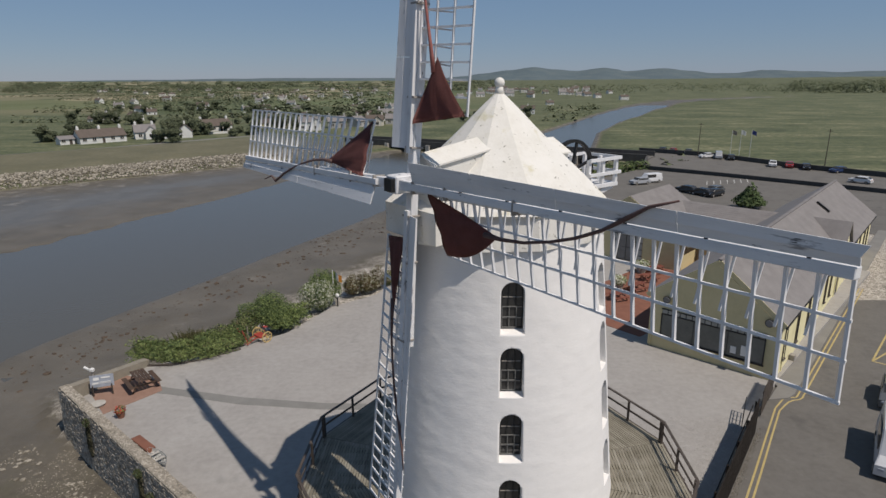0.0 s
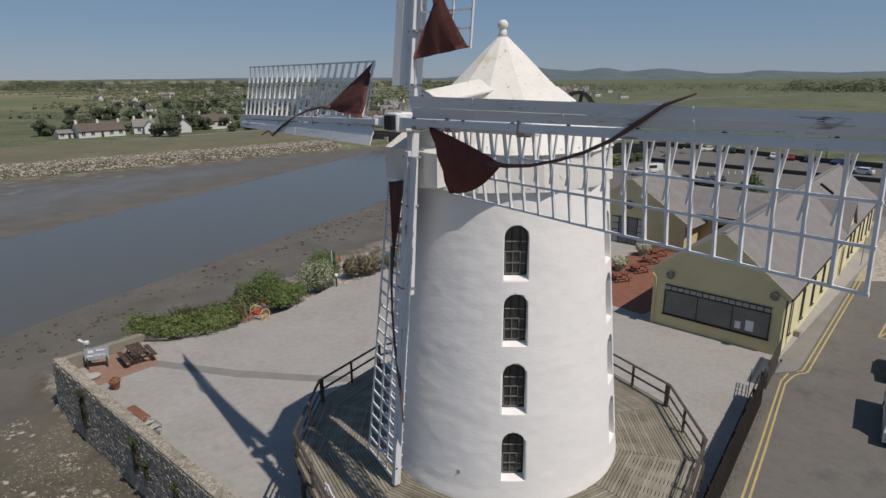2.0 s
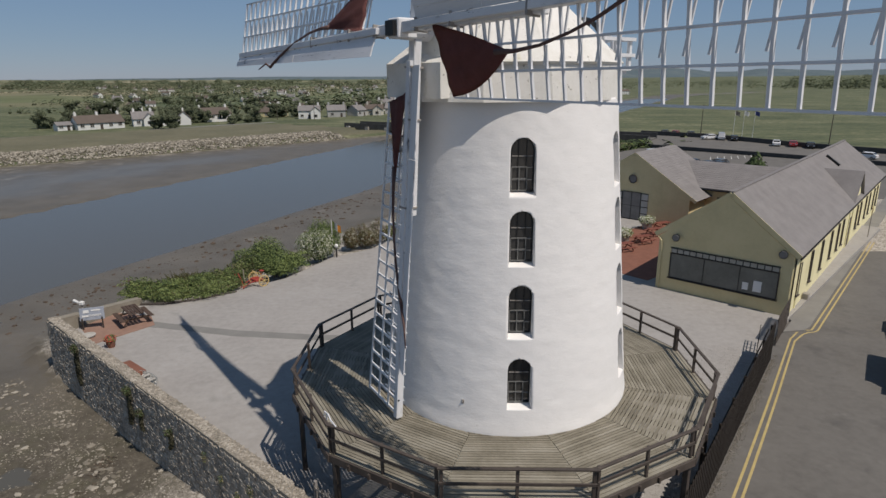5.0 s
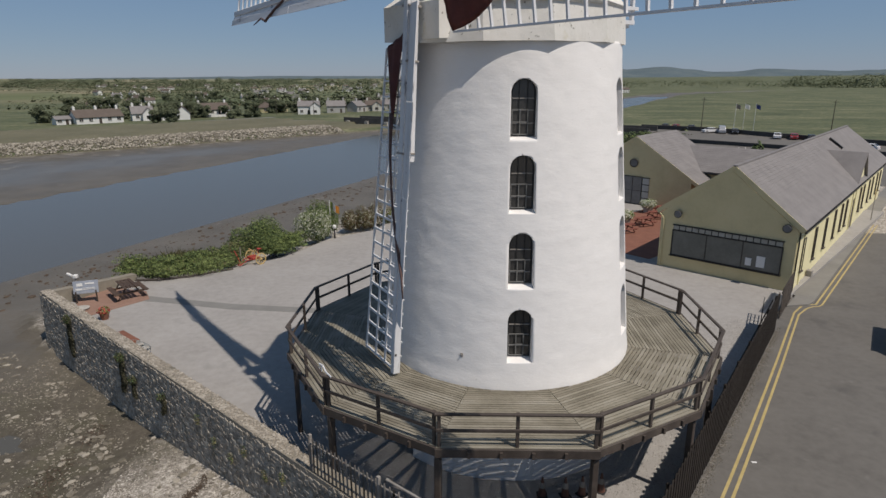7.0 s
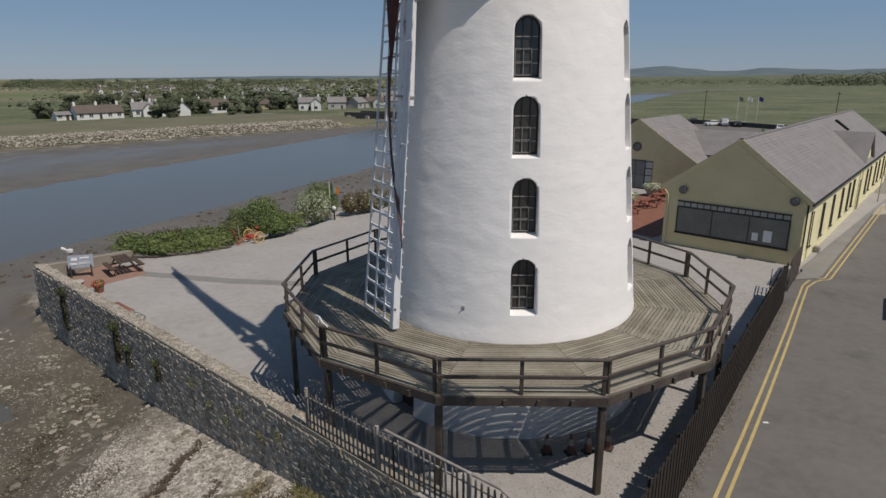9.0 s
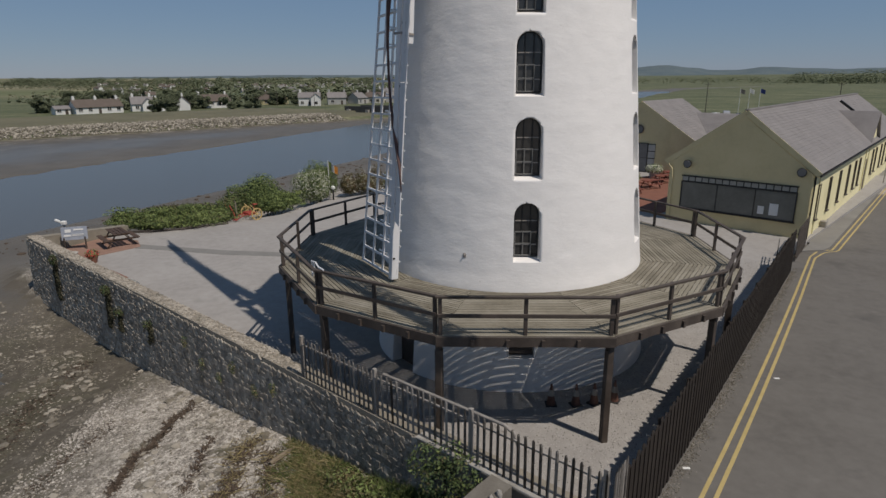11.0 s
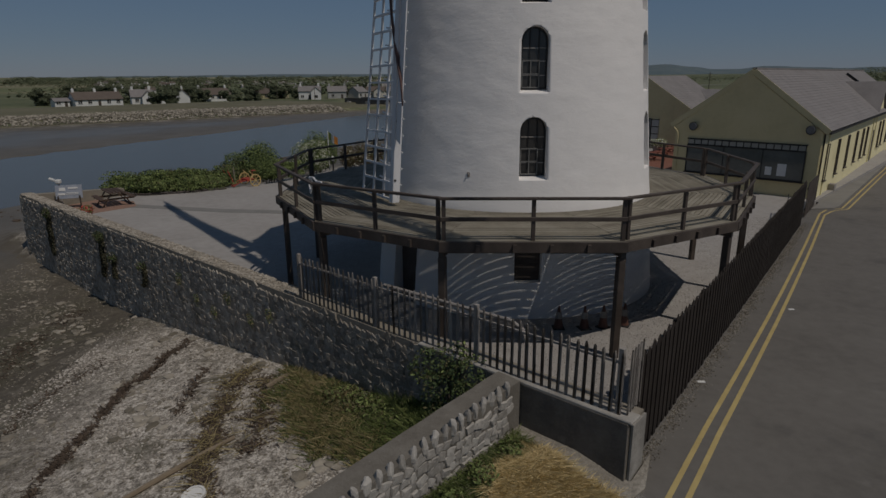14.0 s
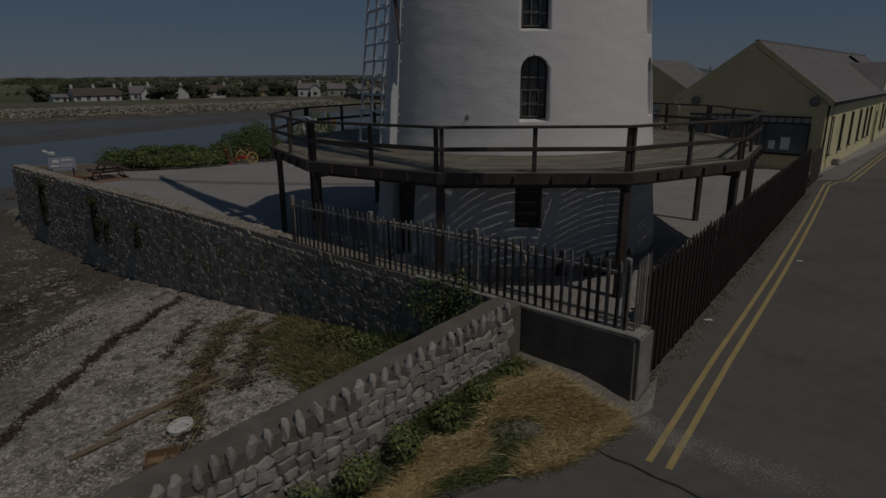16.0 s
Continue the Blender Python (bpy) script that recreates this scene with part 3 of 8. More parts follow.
# double yellow lines
for k in range(2):
    bm = bmesh.new()
    pts = [FENCE_A + ROAD_DIR * t + ROAD_N * (off + (0.315 - 0.0013 * t) * k) for t, off in ((-2.62, 0.66), (2, 0.6), (6, 0.61), (10, 0.6), (14, 0.56), (18, 0.5), (22, 0.43), (26, 0.33), (30.3 - 0.25 * k, 0.24))]
    pts += [Vector((21.95 + 0.22 * k, 38.3 - 0.28 * k, 0)), Vector((22.3 + 0.22 * k, 38.7 - 0.38 * k, 0)), Vector((22.8 + 0.15 * k, 38.92 - 0.36 * k, 0)), Vector((23.3 + 0.1 * k, 38.95 - 0.3 * k, 0))]
    base = K + U_N * (1.46 + 0.32 * k)
    pts += [base + U * t - U_N * (0.04 * t) for t in (-0.7, 6, 12, 20, 30, 45, 70)]
    for a, b in zip(pts, pts[1:]):
        d = (b - a).normalized()
        n = Vector((d.y, -d.x, 0)) * 0.055
        q = [bm.verts.new((p.x, p.y, road_z(p.x, p.y) + 0.006)) for p in (a - n, a + n, b + n, b - n)]
        bm.faces.new(q)
    bmesh.ops.recalc_face_normals(bm, faces=bm.faces[:])
    tagged(part("yellow_line", bm, YELLOW), "worn yellow no-parking line painted on the asphalt", "road marking", "double yellow lines", "structure")

# hatched yellow box across the road
BOX_A = Vector((32.2, 44.8, 0))
corners = [BOX_A, BOX_A + U * 11.2, BOX_A + U * 11.2 + U_N * 2.6, BOX_A + U_N * 2.6]
for a, b in list(zip(corners, corners[1:] + corners[:1])) + [(corners[0], corners[2]), (corners[1], corners[3])]:
    bm = bmesh.new()
    d = (b - a).normalized()
    n = Vector((d.y, -d.x, 0)) * 0.07
    bm.faces.new([bm.verts.new((p.x, p.y, road_z(p.x, p.y) + 0.008)) for p in (a + n, b + n, b - n, a - n)])
    bmesh.ops.recalc_face_normals(bm, faces=bm.faces[:])
    tagged(part("box_marking", bm, YELLOW), "yellow hatched box line painted on the asphalt", "road marking", "yellow box lines", "structure")

# loose grit washed across the road from the verge, and a tar seam
rng = random.Random(52)
V_, F_ = [], []
for _ in range(9000):
    t = rng.random() ** 1.5
    x, y = 3.05 + 0.6 * t + 1.75 * t * t + rng.gauss(0, 0.12 + 0.1 * t), 11.75 - 2.6 * t + 0.4 * t * t + rng.gauss(0, 0.14 + 0.08 * t)
    q = rng.uniform(0.006, 0.016)
    z = road_z(x, y) + 0.001
    a = rng.uniform(0, 6.3)
    b = len(V_)
    V_ += [(x + q * math.cos(a + k * 2.09), y + q * math.sin(a + k * 2.09), z) for k in range(3)] + [(x, y, z + q * 0.8)]
    F_ += [(b, b + 1, b + 3), (b + 1, b + 2, b + 3), (b + 2, b, b + 3)]
me = bpy.data.meshes.new("road_grit")
me.from_pydata(V_, [], F_)
me.materials.append(STONE_LIGHT)
tagged(new("road_grit", me), "pale loose grit washed across the asphalt", "gravel", kind="stuff")
seam = [(2.2, 10.36), (2.5, 10.05), (2.72, 9.92), (3.0, 9.62), (3.3, 9.4), (3.9, 8.7)]
bm = bmesh.new()
for (x0, y0), (x1, y1) in zip(seam, seam[1:]):
    beam(bm, (x0, y0, road_z(x0, y0) + 0.002), (x1, y1, road_z(x1, y1) + 0.002), 0.05, 0.008)
tagged(part("tar_seam", bm, RUBBER), "dark cracked tar seam in the asphalt", "road marking", kind="structure")

rng = random.Random(53)
V_, F_ = [], []
for _ in range(7000):
    t, off = rng.uniform(-0.3, 27.0), -0.26 + abs(rng.gauss(0, 0.16))
    p = FENCE_A + ROAD_DIR * t + ROAD_N * off
    if noise.noise(Vector((t * 1.3, 4, 0))) < -0.25 and rng.random() < 0.7:
        continue
    q, a = rng.uniform(0.008, 0.03), rng.uniform(0, 6.3)
    z = road_z(p.x, p.y) + 0.001
    b = len(V_)
    V_ += [(p.x + q * math.cos(a + k * 2.09), p.y + q * math.sin(a + k * 2.09), z) for k in range(3)] + [(p.x, p.y, z + q * 0.7)]
    F_ += [(b, b + 1, b + 3), (b + 1, b + 2, b + 3), (b + 2, b, b + 3)]
me = bpy.data.meshes.new("gutter_debris")
me.from_pydata(V_, [], F_)
me.materials.append(mat("leaf_litter", [(0.05, 0.042, 0.03), (0.12, 0.10, 0.07), (0.3, 0.28, 0.24)], 3.0, 0.95, vary=0.5))
tagged(new("gutter_debris", me), "dirt, dead leaves and grit along the fence's foot", "debris", kind="stuff")

rng = random.Random(54)
V_, F_ = [], []
while len(F_) < 3 * 26000:
    x, y = rng.uniform(-9, 18), rng.uniform(12.5, 36)
    inside = line_side((x, y), WALL_A, WALL_DIR)
    fence = (x - FENCE_A.x) * ROAD_N.x + (y - FENCE_A.y) * ROAD_N.y
    if inside < 0.75 or fence > -0.75 or math.hypot(x - C.x, y - C.y) < 5.4:
        continue
    if rng.random() > 0.25 + 0.75 * smooth01(-7, -1.5, fence) + 0.5 * smooth01(3, 0.8, inside):
        continue
    q, a = rng.uniform(0.008, 0.024), rng.uniform(0, 6.3)
    z = yard_z(x, y) + 0.001
    b = len(V_)
    V_ += [(x + q * math.cos(a + k * 2.09), y + q * math.sin(a + k * 2.09), z) for k in range(3)] + [(x, y, z + q * 0.8)]
    F_ += [(b, b + 1, b + 3), (b + 1, b + 2, b + 3), (b + 2, b, b + 3)]
me = bpy.data.meshes.new("yard_gravel")
me.from_pydata(V_, [], F_)
me.materials.append(mat("gravel_mix", [(0.12, 0.11, 0.10), (0.32, 0.30, 0.275), (0.62, 0.6, 0.56)], 3.0, 0.95, vary=0.6))
tagged(new("yard_gravel", me), "loose pale and dark gravel on the yard", "gravel", kind="stuff")

# darker paved strip across the yard and the red brick terrace
strip = [(-21.9, 38.1), (-20.4, 37.9), (-15, 36.7), (-9.2, 36.2), (-3, 36.3), (-3, 37.0), (-9.2, 37.0), (-15, 37.6), (-20.4, 38.7), (-21.6, 39.0)]
sheet("paving_strip", strip, yard_z, STRIP, "darker paving strip crossing the concrete yard", "pavement", 0.02, 3.0, 0.012)
terrace = [(-26.2, 38.0), (-23.6, 35.2), (-21.2, 38.4), (-22.2, 39.9), (-25.3, 40.6)]
sheet("brick_terrace", terrace, yard_z, mat("dusty_brick", [(0.21, 0.125, 0.092), (0.29, 0.18, 0.135)], 1.2, 0.9, 0.01, 12.0, vary=0.12), "small terrace of red brick paving in the wall's corner", "terrace", 0.05, 2.0, 0.03)
court = [(13.0, 50.8), (15.2, 48.5)] + [along(K, U, V, u, v) for u, v in ((9.0, 9.95), (25.4, 9.95), (25.4, 16.0), (20.9, 16.0), (20.9, 19.6), (11.4, 20.2))] + [(12.4, 55)]
sheet("brick_court", court, yard_z, BRICK_RED, "red brick courtyard between the low buildings", "terrace", 0.05, 3.0, 0.03)

# ---- the windmill ----
mill = thing("windmill", "whitewashed round stone tower mill with white sails", "windmill", pose(C.x, C.y, 0))


def tower_r(z):
    return 5.434 - 0.0905 * z


def polar(az, r, z):
    """A place by the angle from the front (towards the right) and the radius."""
    a = radians(az)
    return Vector((r * math.sin(a), -r * math.cos(a), z))


TOWER_AT = Matrix.Translation((0.23, 0.02, 0))      # the tower stands a little off the deck's middle
WIN_Z = (4.82, 7.47, 10.04, 12.46)
WIN_AZ = (2.3, 64.6, -67.0)
WIN_W, WIN_H = 0.86, 1.84


def arch(w, h, n=10):
    r = w / 2
    pts = [(-r, 0), (r, 0)]
    pts += [(r * math.cos(i * math.pi / n), h - r + r * math.sin(i * math.pi / n)) for i in range(n + 1)]
    return pts


def build_tower():
    bm = bmesh.new()
    nz, na = 190, 260
    rings = []
    for j in range(nz + 1):
        z = -0.5 + 16.0 * j / nz
        ring = []
        for i in range(na):
            a = math.tau * i / na
            q = Vector((math.sin(a) * 3.2, math.cos(a) * 3.2, z * 0.8))
            d = noise.noise(q * 1.1) * 0.013 + noise.noise(q * 3.1) * 0.010 + noise.noise(Vector((q.x * 2.4, q.y * 2.4, q.z * 5.0))) * 0.005
            r = tower_r(z) + d + 0.03 * smooth01(0.6, 0.0, abs(z - 3.75))
            ring.append(bm.verts.new((r * math.sin(a), -r * math.cos(a), z)))
        rings.append(ring)
    for a, b in zip(rings, rings[1:]):
        for i in range(na):
            bm.faces.new((a[i], a[(i + 1) % na], b[(i + 1) % na], b[i]))
    bm.faces.new(rings[0][::-1]), bm.faces.new(rings[-1])
    bmesh.ops.recalc_face_normals(bm, faces=bm.faces[:])
    body = finish(bm, "tower", WHITE_PLASTER, True)
    cut = bmesh.new()
    for az in WIN_AZ:
        for z in WIN_Z:
            r0, r1 = tower_r(z) - 0.62, tower_r(z) + 0.5
            m = Matrix.Rotation(radians(az), 4, "Z")
            ring0 = [cut.verts.new(m @ Vector((x * 0.92, -r0, z + y * 0.985 + 0.02))) for x, y in arch(WIN_W, WIN_H)]
            ring1 = [cut.verts.new(m @ Vector((x * 1.10, -r1, z + y * 1.01 - (0.16 if y < 0.01 else 0)))) for x, y in arch(WIN_W, WIN_H)]
            n = len(ring0)
            cut.faces.new(ring0[::-1]), cut.faces.new(ring1)
            for i in range(n):
                cut.faces.new((ring0[i], ring0[(i + 1) % n], ring1[(i + 1) % n], ring1[i]))
    for a0, z0, z1, wd in ((-50, -0.2, 2.6, 1.3), (1, 1.47, 2.9, 0.84)):
        m = Matrix.Rotation(radians(a0), 4, "Z")
        box(cut, (0, -tower_r(1.0) + 0.1, (z0 + z1) / 2), (wd, 1.2, z1 - z0), m)
    bmesh.ops.recalc_face_normals(cut, faces=cut.faces[:])
    cutter = new("cutter", finish(cut, "cutter", WHITE_PLASTER))
    cutter.parent = mill
    cutter.matrix_basis = TOWER_AT
    ob = part("tower", body, None, mill, at=TOWER_AT)
    mod = ob.modifiers.new("openings", "BOOLEAN")
    mod.operation, mod.object, mod.solver = "DIFFERENCE", cutter, "EXACT"
    dg = bpy.context.evaluated_depsgraph_get()
    dg.update()
    done = bpy.data.meshes.new_from_object(ob.evaluated_get(dg))
    ob.modifiers.clear()
    ob.data = done
    if not done.materials:
        done.materials.append(WHITE_PLASTER)
    bpy.data.objects.remove(cutter)
    return ob


build_tower()


def build_windows():
    glass = bmesh.new()
    pts = arch(WIN_W * 0.93, WIN_H * 0.985)
    a = [glass.verts.new((x, 0.0, y + 0.02)) for x, y in pts]
    b = [glass.verts.new((x, 0.03, y + 0.02)) for x, y in pts]
    glass.faces.new(a), glass.faces.new(b[::-1])
    glass_me = finish(glass, "glass", GLASS_DARK)
    fr = bmesh.new()
    outer, inner = arch(WIN_W * 0.93, WIN_H * 0.985), arch(WIN_W * 0.93 - 0.09, WIN_H * 0.985 - 0.09)
    o = [fr.verts.new((x, -0.05, y + 0.02)) for x, y in outer]
    i_ = [fr.verts.new((x, -0.05, y + 0.065)) for x, y in inner]
    i2 = [fr.verts.new((x, 0.0, y + 0.065)) for x, y in inner]
    for k in range(len(o)):
        k2 = (k + 1) % len(o)
        fr.faces.new((o[k], o[k2], i_[k2], i_[k]))
        fr.faces.new((i_[k], i_[k2], i2[k2], i2[k]))
    frame_me = finish(fr, "frame", IRON)
    bar = bmesh.new()
    box(bar, (0, -0.02, WIN_H * 0.5), (0.035, 0.03, WIN_H * 0.95))
    upright_me = finish(bar, "glazing_bar", IRON)
    bar = bmesh.new()
    box(bar, (0, -0.02, 0), (WIN_W * 0.9, 0.03, 0.03))
    cross_me = finish(bar, "glazing_bar", STEEL)
    light = mat("window_bar_grey", [(0.13, 0.13, 0.125), (0.19, 0.19, 0.18)], 3.0, 0.6)
    w, h = 0.52, 0.80
    cas = bmesh.new()
    box(cas, (0, -0.04, h / 2), (0.03, 0.03, h))
    stile_me = finish(cas, "casement_stile", light)
    cas = bmesh.new()
    box(cas, (0, -0.043, 0), (w, 0.03, 0.03))
    cross2_me = finish(cas, "casement_rail", light)
    for az in WIN_AZ:
        for z in WIN_Z:
            r = tower_r(z) - 0.42
            m = TOWER_AT @ Matrix.Rotation(radians(az), 4, "Z") @ Matrix.Translation((0, -r, z))
            win = part("window", glass_me, None, mill, "arched window with dark glass and thin bars", at=m)
            part("frame", frame_me, None, win)
            for x in (-0.14, 0.14):
                part("glazing_bar", upright_me, None, win, at=pose(x, 0, 0))
            for zz in (0.42, 0.84, 1.22):
                part("glazing_bar", cross_me, None, win, at=pose(0, 0, zz))
            for x in (-w / 2, 0, w / 2):
                part("casement_stile", stile_me, None, win, at=pose(x - 0.10, 0, 0.06))
            for zz in (0, h / 2, h):
                part("casement_rail", cross2_me, None, win, at=pose(-0.10, 0, 0.06 + zz))


build_windows()
bm = bmesh.new()
box(bm, (0, -4.93, 1.2), (1.24, 0.1, 2.5), TOWER_AT @ Matrix.Rotation(radians(-50), 4, "Z"), 0.01)
part("door", bm, DARK_WOOD, mill, "dark wooden ground-floor door")
bm = bmesh.new()
box(bm, (0, -5.0, 2.17), (0.8, 0.1, 1.4), TOWER_AT @ Matrix.Rotation(radians(1), 4, "Z"), 0.01)
part("shutter", bm, DARK_WOOD, mill, "dark wooden shutter under the deck")

# the way the sails face
AZ = radians(50)
W_OUT = Vector((-math.sin(AZ), -math.cos(AZ), 0))
S_R = Vector((math.cos(AZ), -math.sin(AZ), 0))
HUB = Vector((-2.1, 21.29, 17.75)) - C
CAP = Matrix((S_R, -W_OUT, (0, 0, 1))).transposed().to_4x4()     # x along the sails, y back along the shaft


def build_cap():
    bm = bmesh.new()
    prof = [(4.30, 16.62), (4.37, 16.70), (4.24, 16.84), (3.4, 17.66), (2.5, 18.45), (1.6, 19.30), (0.8, 20.10), (0.2, 20.66)]
    n = 12
    rings = []
    for r, z in prof:
        ring = []
        for i in range(n):
            a = math.tau * (i + 0.5) / n
            k = r * (1 + 0.008 * noise.noise(Vector((math.sin(a) * 4, math.cos(a) * 4, z))))
            ring.append(bm.verts.new((k * math.sin(a), -k * math.cos(a), z)))
        rings.append(ring)
    for a, b in zip(rings, rings[1:]):
        for i in range(n):
            bm.faces.new((a[i], a[(i + 1) % n], b[(i + 1) % n], b[i]))
    bm.faces.new(rings[-1]), bm.faces.new(rings[0][::-1])
    part("cap_roof", bm, CAP_PAINT, mill, "off-white boarded cone roof with black scuffs")
    bm = bmesh.new()
    n = 24
    lo, hi = [], []
    for i in range(n):
        d = Vector((math.sin(math.tau * i / n + 0.262), -math.cos(math.tau * i / n + 0.262), 0))
        jut = max(0.0, d.dot(W_OUT)) ** 2 * 0.36                   # the skirt reaches out under the sails
        flat = 1.0 if i % 2 == 0 else 0.966
        lo.append(bm.verts.new(d * ((4.20 + jut) * flat) + Vector((0.2, 0.02, 15.44))))
        hi.append(bm.verts.new(d * 4.20 * flat + Vector((0.1, 0.01, 16.68))))
    inner_lo = [bm.verts.new((v.co.x * 0.985, v.co.y * 0.985, v.co.z)) for v in lo]
    inner_hi = [bm.verts.new((v.co.x * 0.98, v.co.y * 0.98, v.co.z)) for v in hi]
    for i in range(n):
        k = (i + 1) % n
        bm.faces.new((lo[i], lo[k], hi[k], hi[i]))
        bm.faces.new((inner_lo[k], inner_lo[i], inner_hi[i], inner_hi[k]))
        bm.faces.new((lo[k], lo[i], inner_lo[i], inner_lo[k]))
    part("cap_skirt", bm, CAP_PAINT, mill, "off-white board skirt of the cap")
    # roofed box towards the sails and a smaller one at the back
    for name, y0, y1, hw, ze, zr, cx in (("shaft_dormer", -4.05, -0.9, 0.72, 18.40, 18.66, 0.56), ("back_dormer", -0.2, 3.1, 0.95, 18.25, 18.70, 0.0)):
        pitch = 0.15 if name == "shaft_dormer" else 0.0           # the shaft dormer's roof climbs towards the cone
        bm = bmesh.new()
        sec = [(cx - hw, 16.6), (cx + hw, 16.6), (cx + hw, ze), (cx, zr), (cx - hw, ze)]
        a = [bm.verts.new(CAP @ Vector((x, y0, z))) for x, z in sec]
        b = [bm.verts.new(CAP @ Vector((x, y1, z + (pitch * (y1 - y0) if z > 17 else 0)))) for x, z in sec]
        bm.faces.new(a), bm.faces.new(b[::-1])
        for i in range(5):
            bm.faces.new((a[i], b[i], b[(i + 1) % 5], a[(i + 1) % 5]))
        bmesh.ops.recalc_face_normals(bm, faces=bm.faces[:])
        dorm = part(name, bm, CAP_PAINT, mill)
        bm = bmesh.new()
        for sgn in (-1, 1):
            q = [Vector((cx, y0 - 0.2, zr + 0.05)), Vector((cx, y1 + 0.1, zr + 0.05)), Vector((cx + sgn * (hw + 0.1), y1 + 0.1, ze - 0.05)), Vector((cx + sgn * (hw + 0.1), y0 - 0.2, ze - 0.05))]
            for p in q:
                p.z += pitch * (p.y - y0)
            top = [bm.verts.new(CAP @ (p + Vector((0, 0, 0.06)))) for p in q]
            low = [bm.verts.new(CAP @ p) for p in q]
            bm.faces.new(top), bm.faces.new(low[::-1])
            for i in range(4):
                bm.faces.new((low[i], low[(i + 1) % 4], top[(i + 1) % 4], top[i]))
        bmesh.ops.recalc_face_normals(bm, faces=bm.faces[:])
        part("dormer_roof", bm, CAP_PAINT, dorm, "off-white roof boards with yellow lichen")
    bm = bmesh.new()
    sec = [(-4.32, 15.55), (-2.9, 15.6), (-2.9, 17.6), (-4.32, 16.7)]
    a = [bm.verts.new(CAP @ Vector((-1.7, y, z))) for y, z in sec]
    b = [bm.verts.new(CAP @ Vector((1.5, y, z))) for y, z in sec]
    bm.faces.new(a), bm.faces.new(b[::-1])
    for i in range(4):
        bm.faces.new((a[i], b[i], b[(i + 1) % 4], a[(i + 1) % 4]))
    bmesh.ops.recalc_face_normals(bm, faces=bm.faces[:])
    part("shaft_housing", bm, CAP_PAINT, mill, "off-white boarded housing behind the sails")
    bm = bmesh.new()
    bmesh.ops.create_cone(bm, cap_ends=True, segments=16, radius1=0.19, radius2=0.13, depth=0.42, matrix=Matrix.Translation((0, 0, 20.78)))
    bmesh.ops.create_uvsphere(bm, u_segments=20, v_segments=12, radius=0.2, matrix=Matrix.Translation((0, 0, 21.08)))
    part("finial", bm, CAP_PAINT, mill, "white ball finial on the cap", True)
    # wind shaft and hub
    bm = bmesh.new()
    rod(bm, HUB - W_OUT * 3.2 - Vector((0, 0, 0.1)), HUB - W_OUT * 0.2, 0.34, 16)
    box(bm, (0, 0, 0), (0.62, 0.75, 0.62), Matrix.Translation(HUB - W_OUT * 0.25) @ CAP, 0.04)
    shaft = part("wind_shaft", bm, SAIL_WHITE, mill, "white-painted wind shaft with an iron hub")
    bm = bmesh.new()
    box(bm, (0, 0, 0), (0.46, 0.16, 0.46), Matrix.Translation(HUB + W_OUT * 0.20) @ CAP, 0.01)
    part("hub_plate", bm, IRON, shaft, "black iron hub plate")
    # back gallery: white railed platform and the great chain wheel
    bm = bmesh.new()
    box(bm, (0, 5.5, 16.55), (2.0, 2.2, 0.16), CAP)
    gal = part("gallery", bm, TIMBER_WHITE, mill, "white timber gallery behind the cap")
    post = [(-0.9, 4.6), (0.9, 4.6), (-0.9, 6.5), (0.9, 6.5), (-0.9, 5.55), (0.9, 5.55), (0, 6.5)]
    for x, y in post:
        bm = bmesh.new()
        box(bm, (x, y, 17.15), (0.16, 0.16, 1.2), CAP, 0.01)
        part("post", bm, TIMBER_WHITE, gal)
    for z in (17.1, 17.75):
        for a, b in (((-1.03, 4.5), (-1.03, 6.7)), ((1.03, 4.5), (1.03, 6.7)), ((-1.0, 6.63), (1.0, 6.63))):
            bm = bmesh.new()
            beam(bm, CAP @ Vector((*a, z)), CAP @ Vector((*b, z)), 0.1, 0.14)
            part("rail", bm, TIMBER_WHITE, gal)
    for sx in (-1, 1):
        bm = bmesh.new()
        beam(bm, CAP @ Vector((sx * 0.8, 3.9, 15.9)), CAP @ Vector((sx * 0.8, 6.4, 16.45)), 0.16, 0.2)
        part("strut", bm, TIMBER_WHITE, gal)
    bm = bmesh.new()
    ring = [CAP @ Vector((0, 4.5 + 1.35 * math.cos(t), 17.2 + 1.35 * math.sin(t))) for t in [math.tau * i / 40 for i in range(41)]]
    for a, b in zip(ring, ring[1:]):
        beam(bm, a, b, 0.16, 0.14)
    for i in range(6):
        t = math.tau * i / 6 + 0.3
        beam(bm, CAP @ Vector((0, 4.5, 17.2)), CAP @ Vector((0, 4.5 + 1.35 * math.cos(t), 17.2 + 1.35 * math.sin(t))), 0.1, 0.12)
    part("chain_wheel", bm, IRON, mill, "dark iron chain wheel behind the cap")


build_cap()


def sail_cloth(bm, pts3, belly, n=12):
    """A furled triangular cloth between three corners, sagging between them."""
    a, b, c = [Vector(p) for p in pts3]
    grid = []
    for i in range(n + 1):
        u = i / n
        row = []
        for j in range(n + 1):
            v = j / n
            p = (a * (1 - v) + b * v) * (1 - u) + c * u
            bulge = math.sin(math.pi * v) * math.sin(math.pi * min(1, u)) * 0.12
            ripple = 0.03 * math.sin(v * 17 + u * 5) * (1 - u)
            p = p + Vector((0, 0, bulge + ripple)) + (b - a) * (belly * math.sin(math.pi * u) * (v - 0.2))
            row.append(bm.verts.new(p))
        grid.append(row)
    for r0, r1 in zip(grid, grid[1:]):
        for j in range(n):
            bm.faces.new((r0[j], r0[j + 1], r1[j + 1], r1[j]))
    bmesh.ops.solidify(bm, geom=bm.faces[:], thickness=0.03)


SAIL_L = 13.95


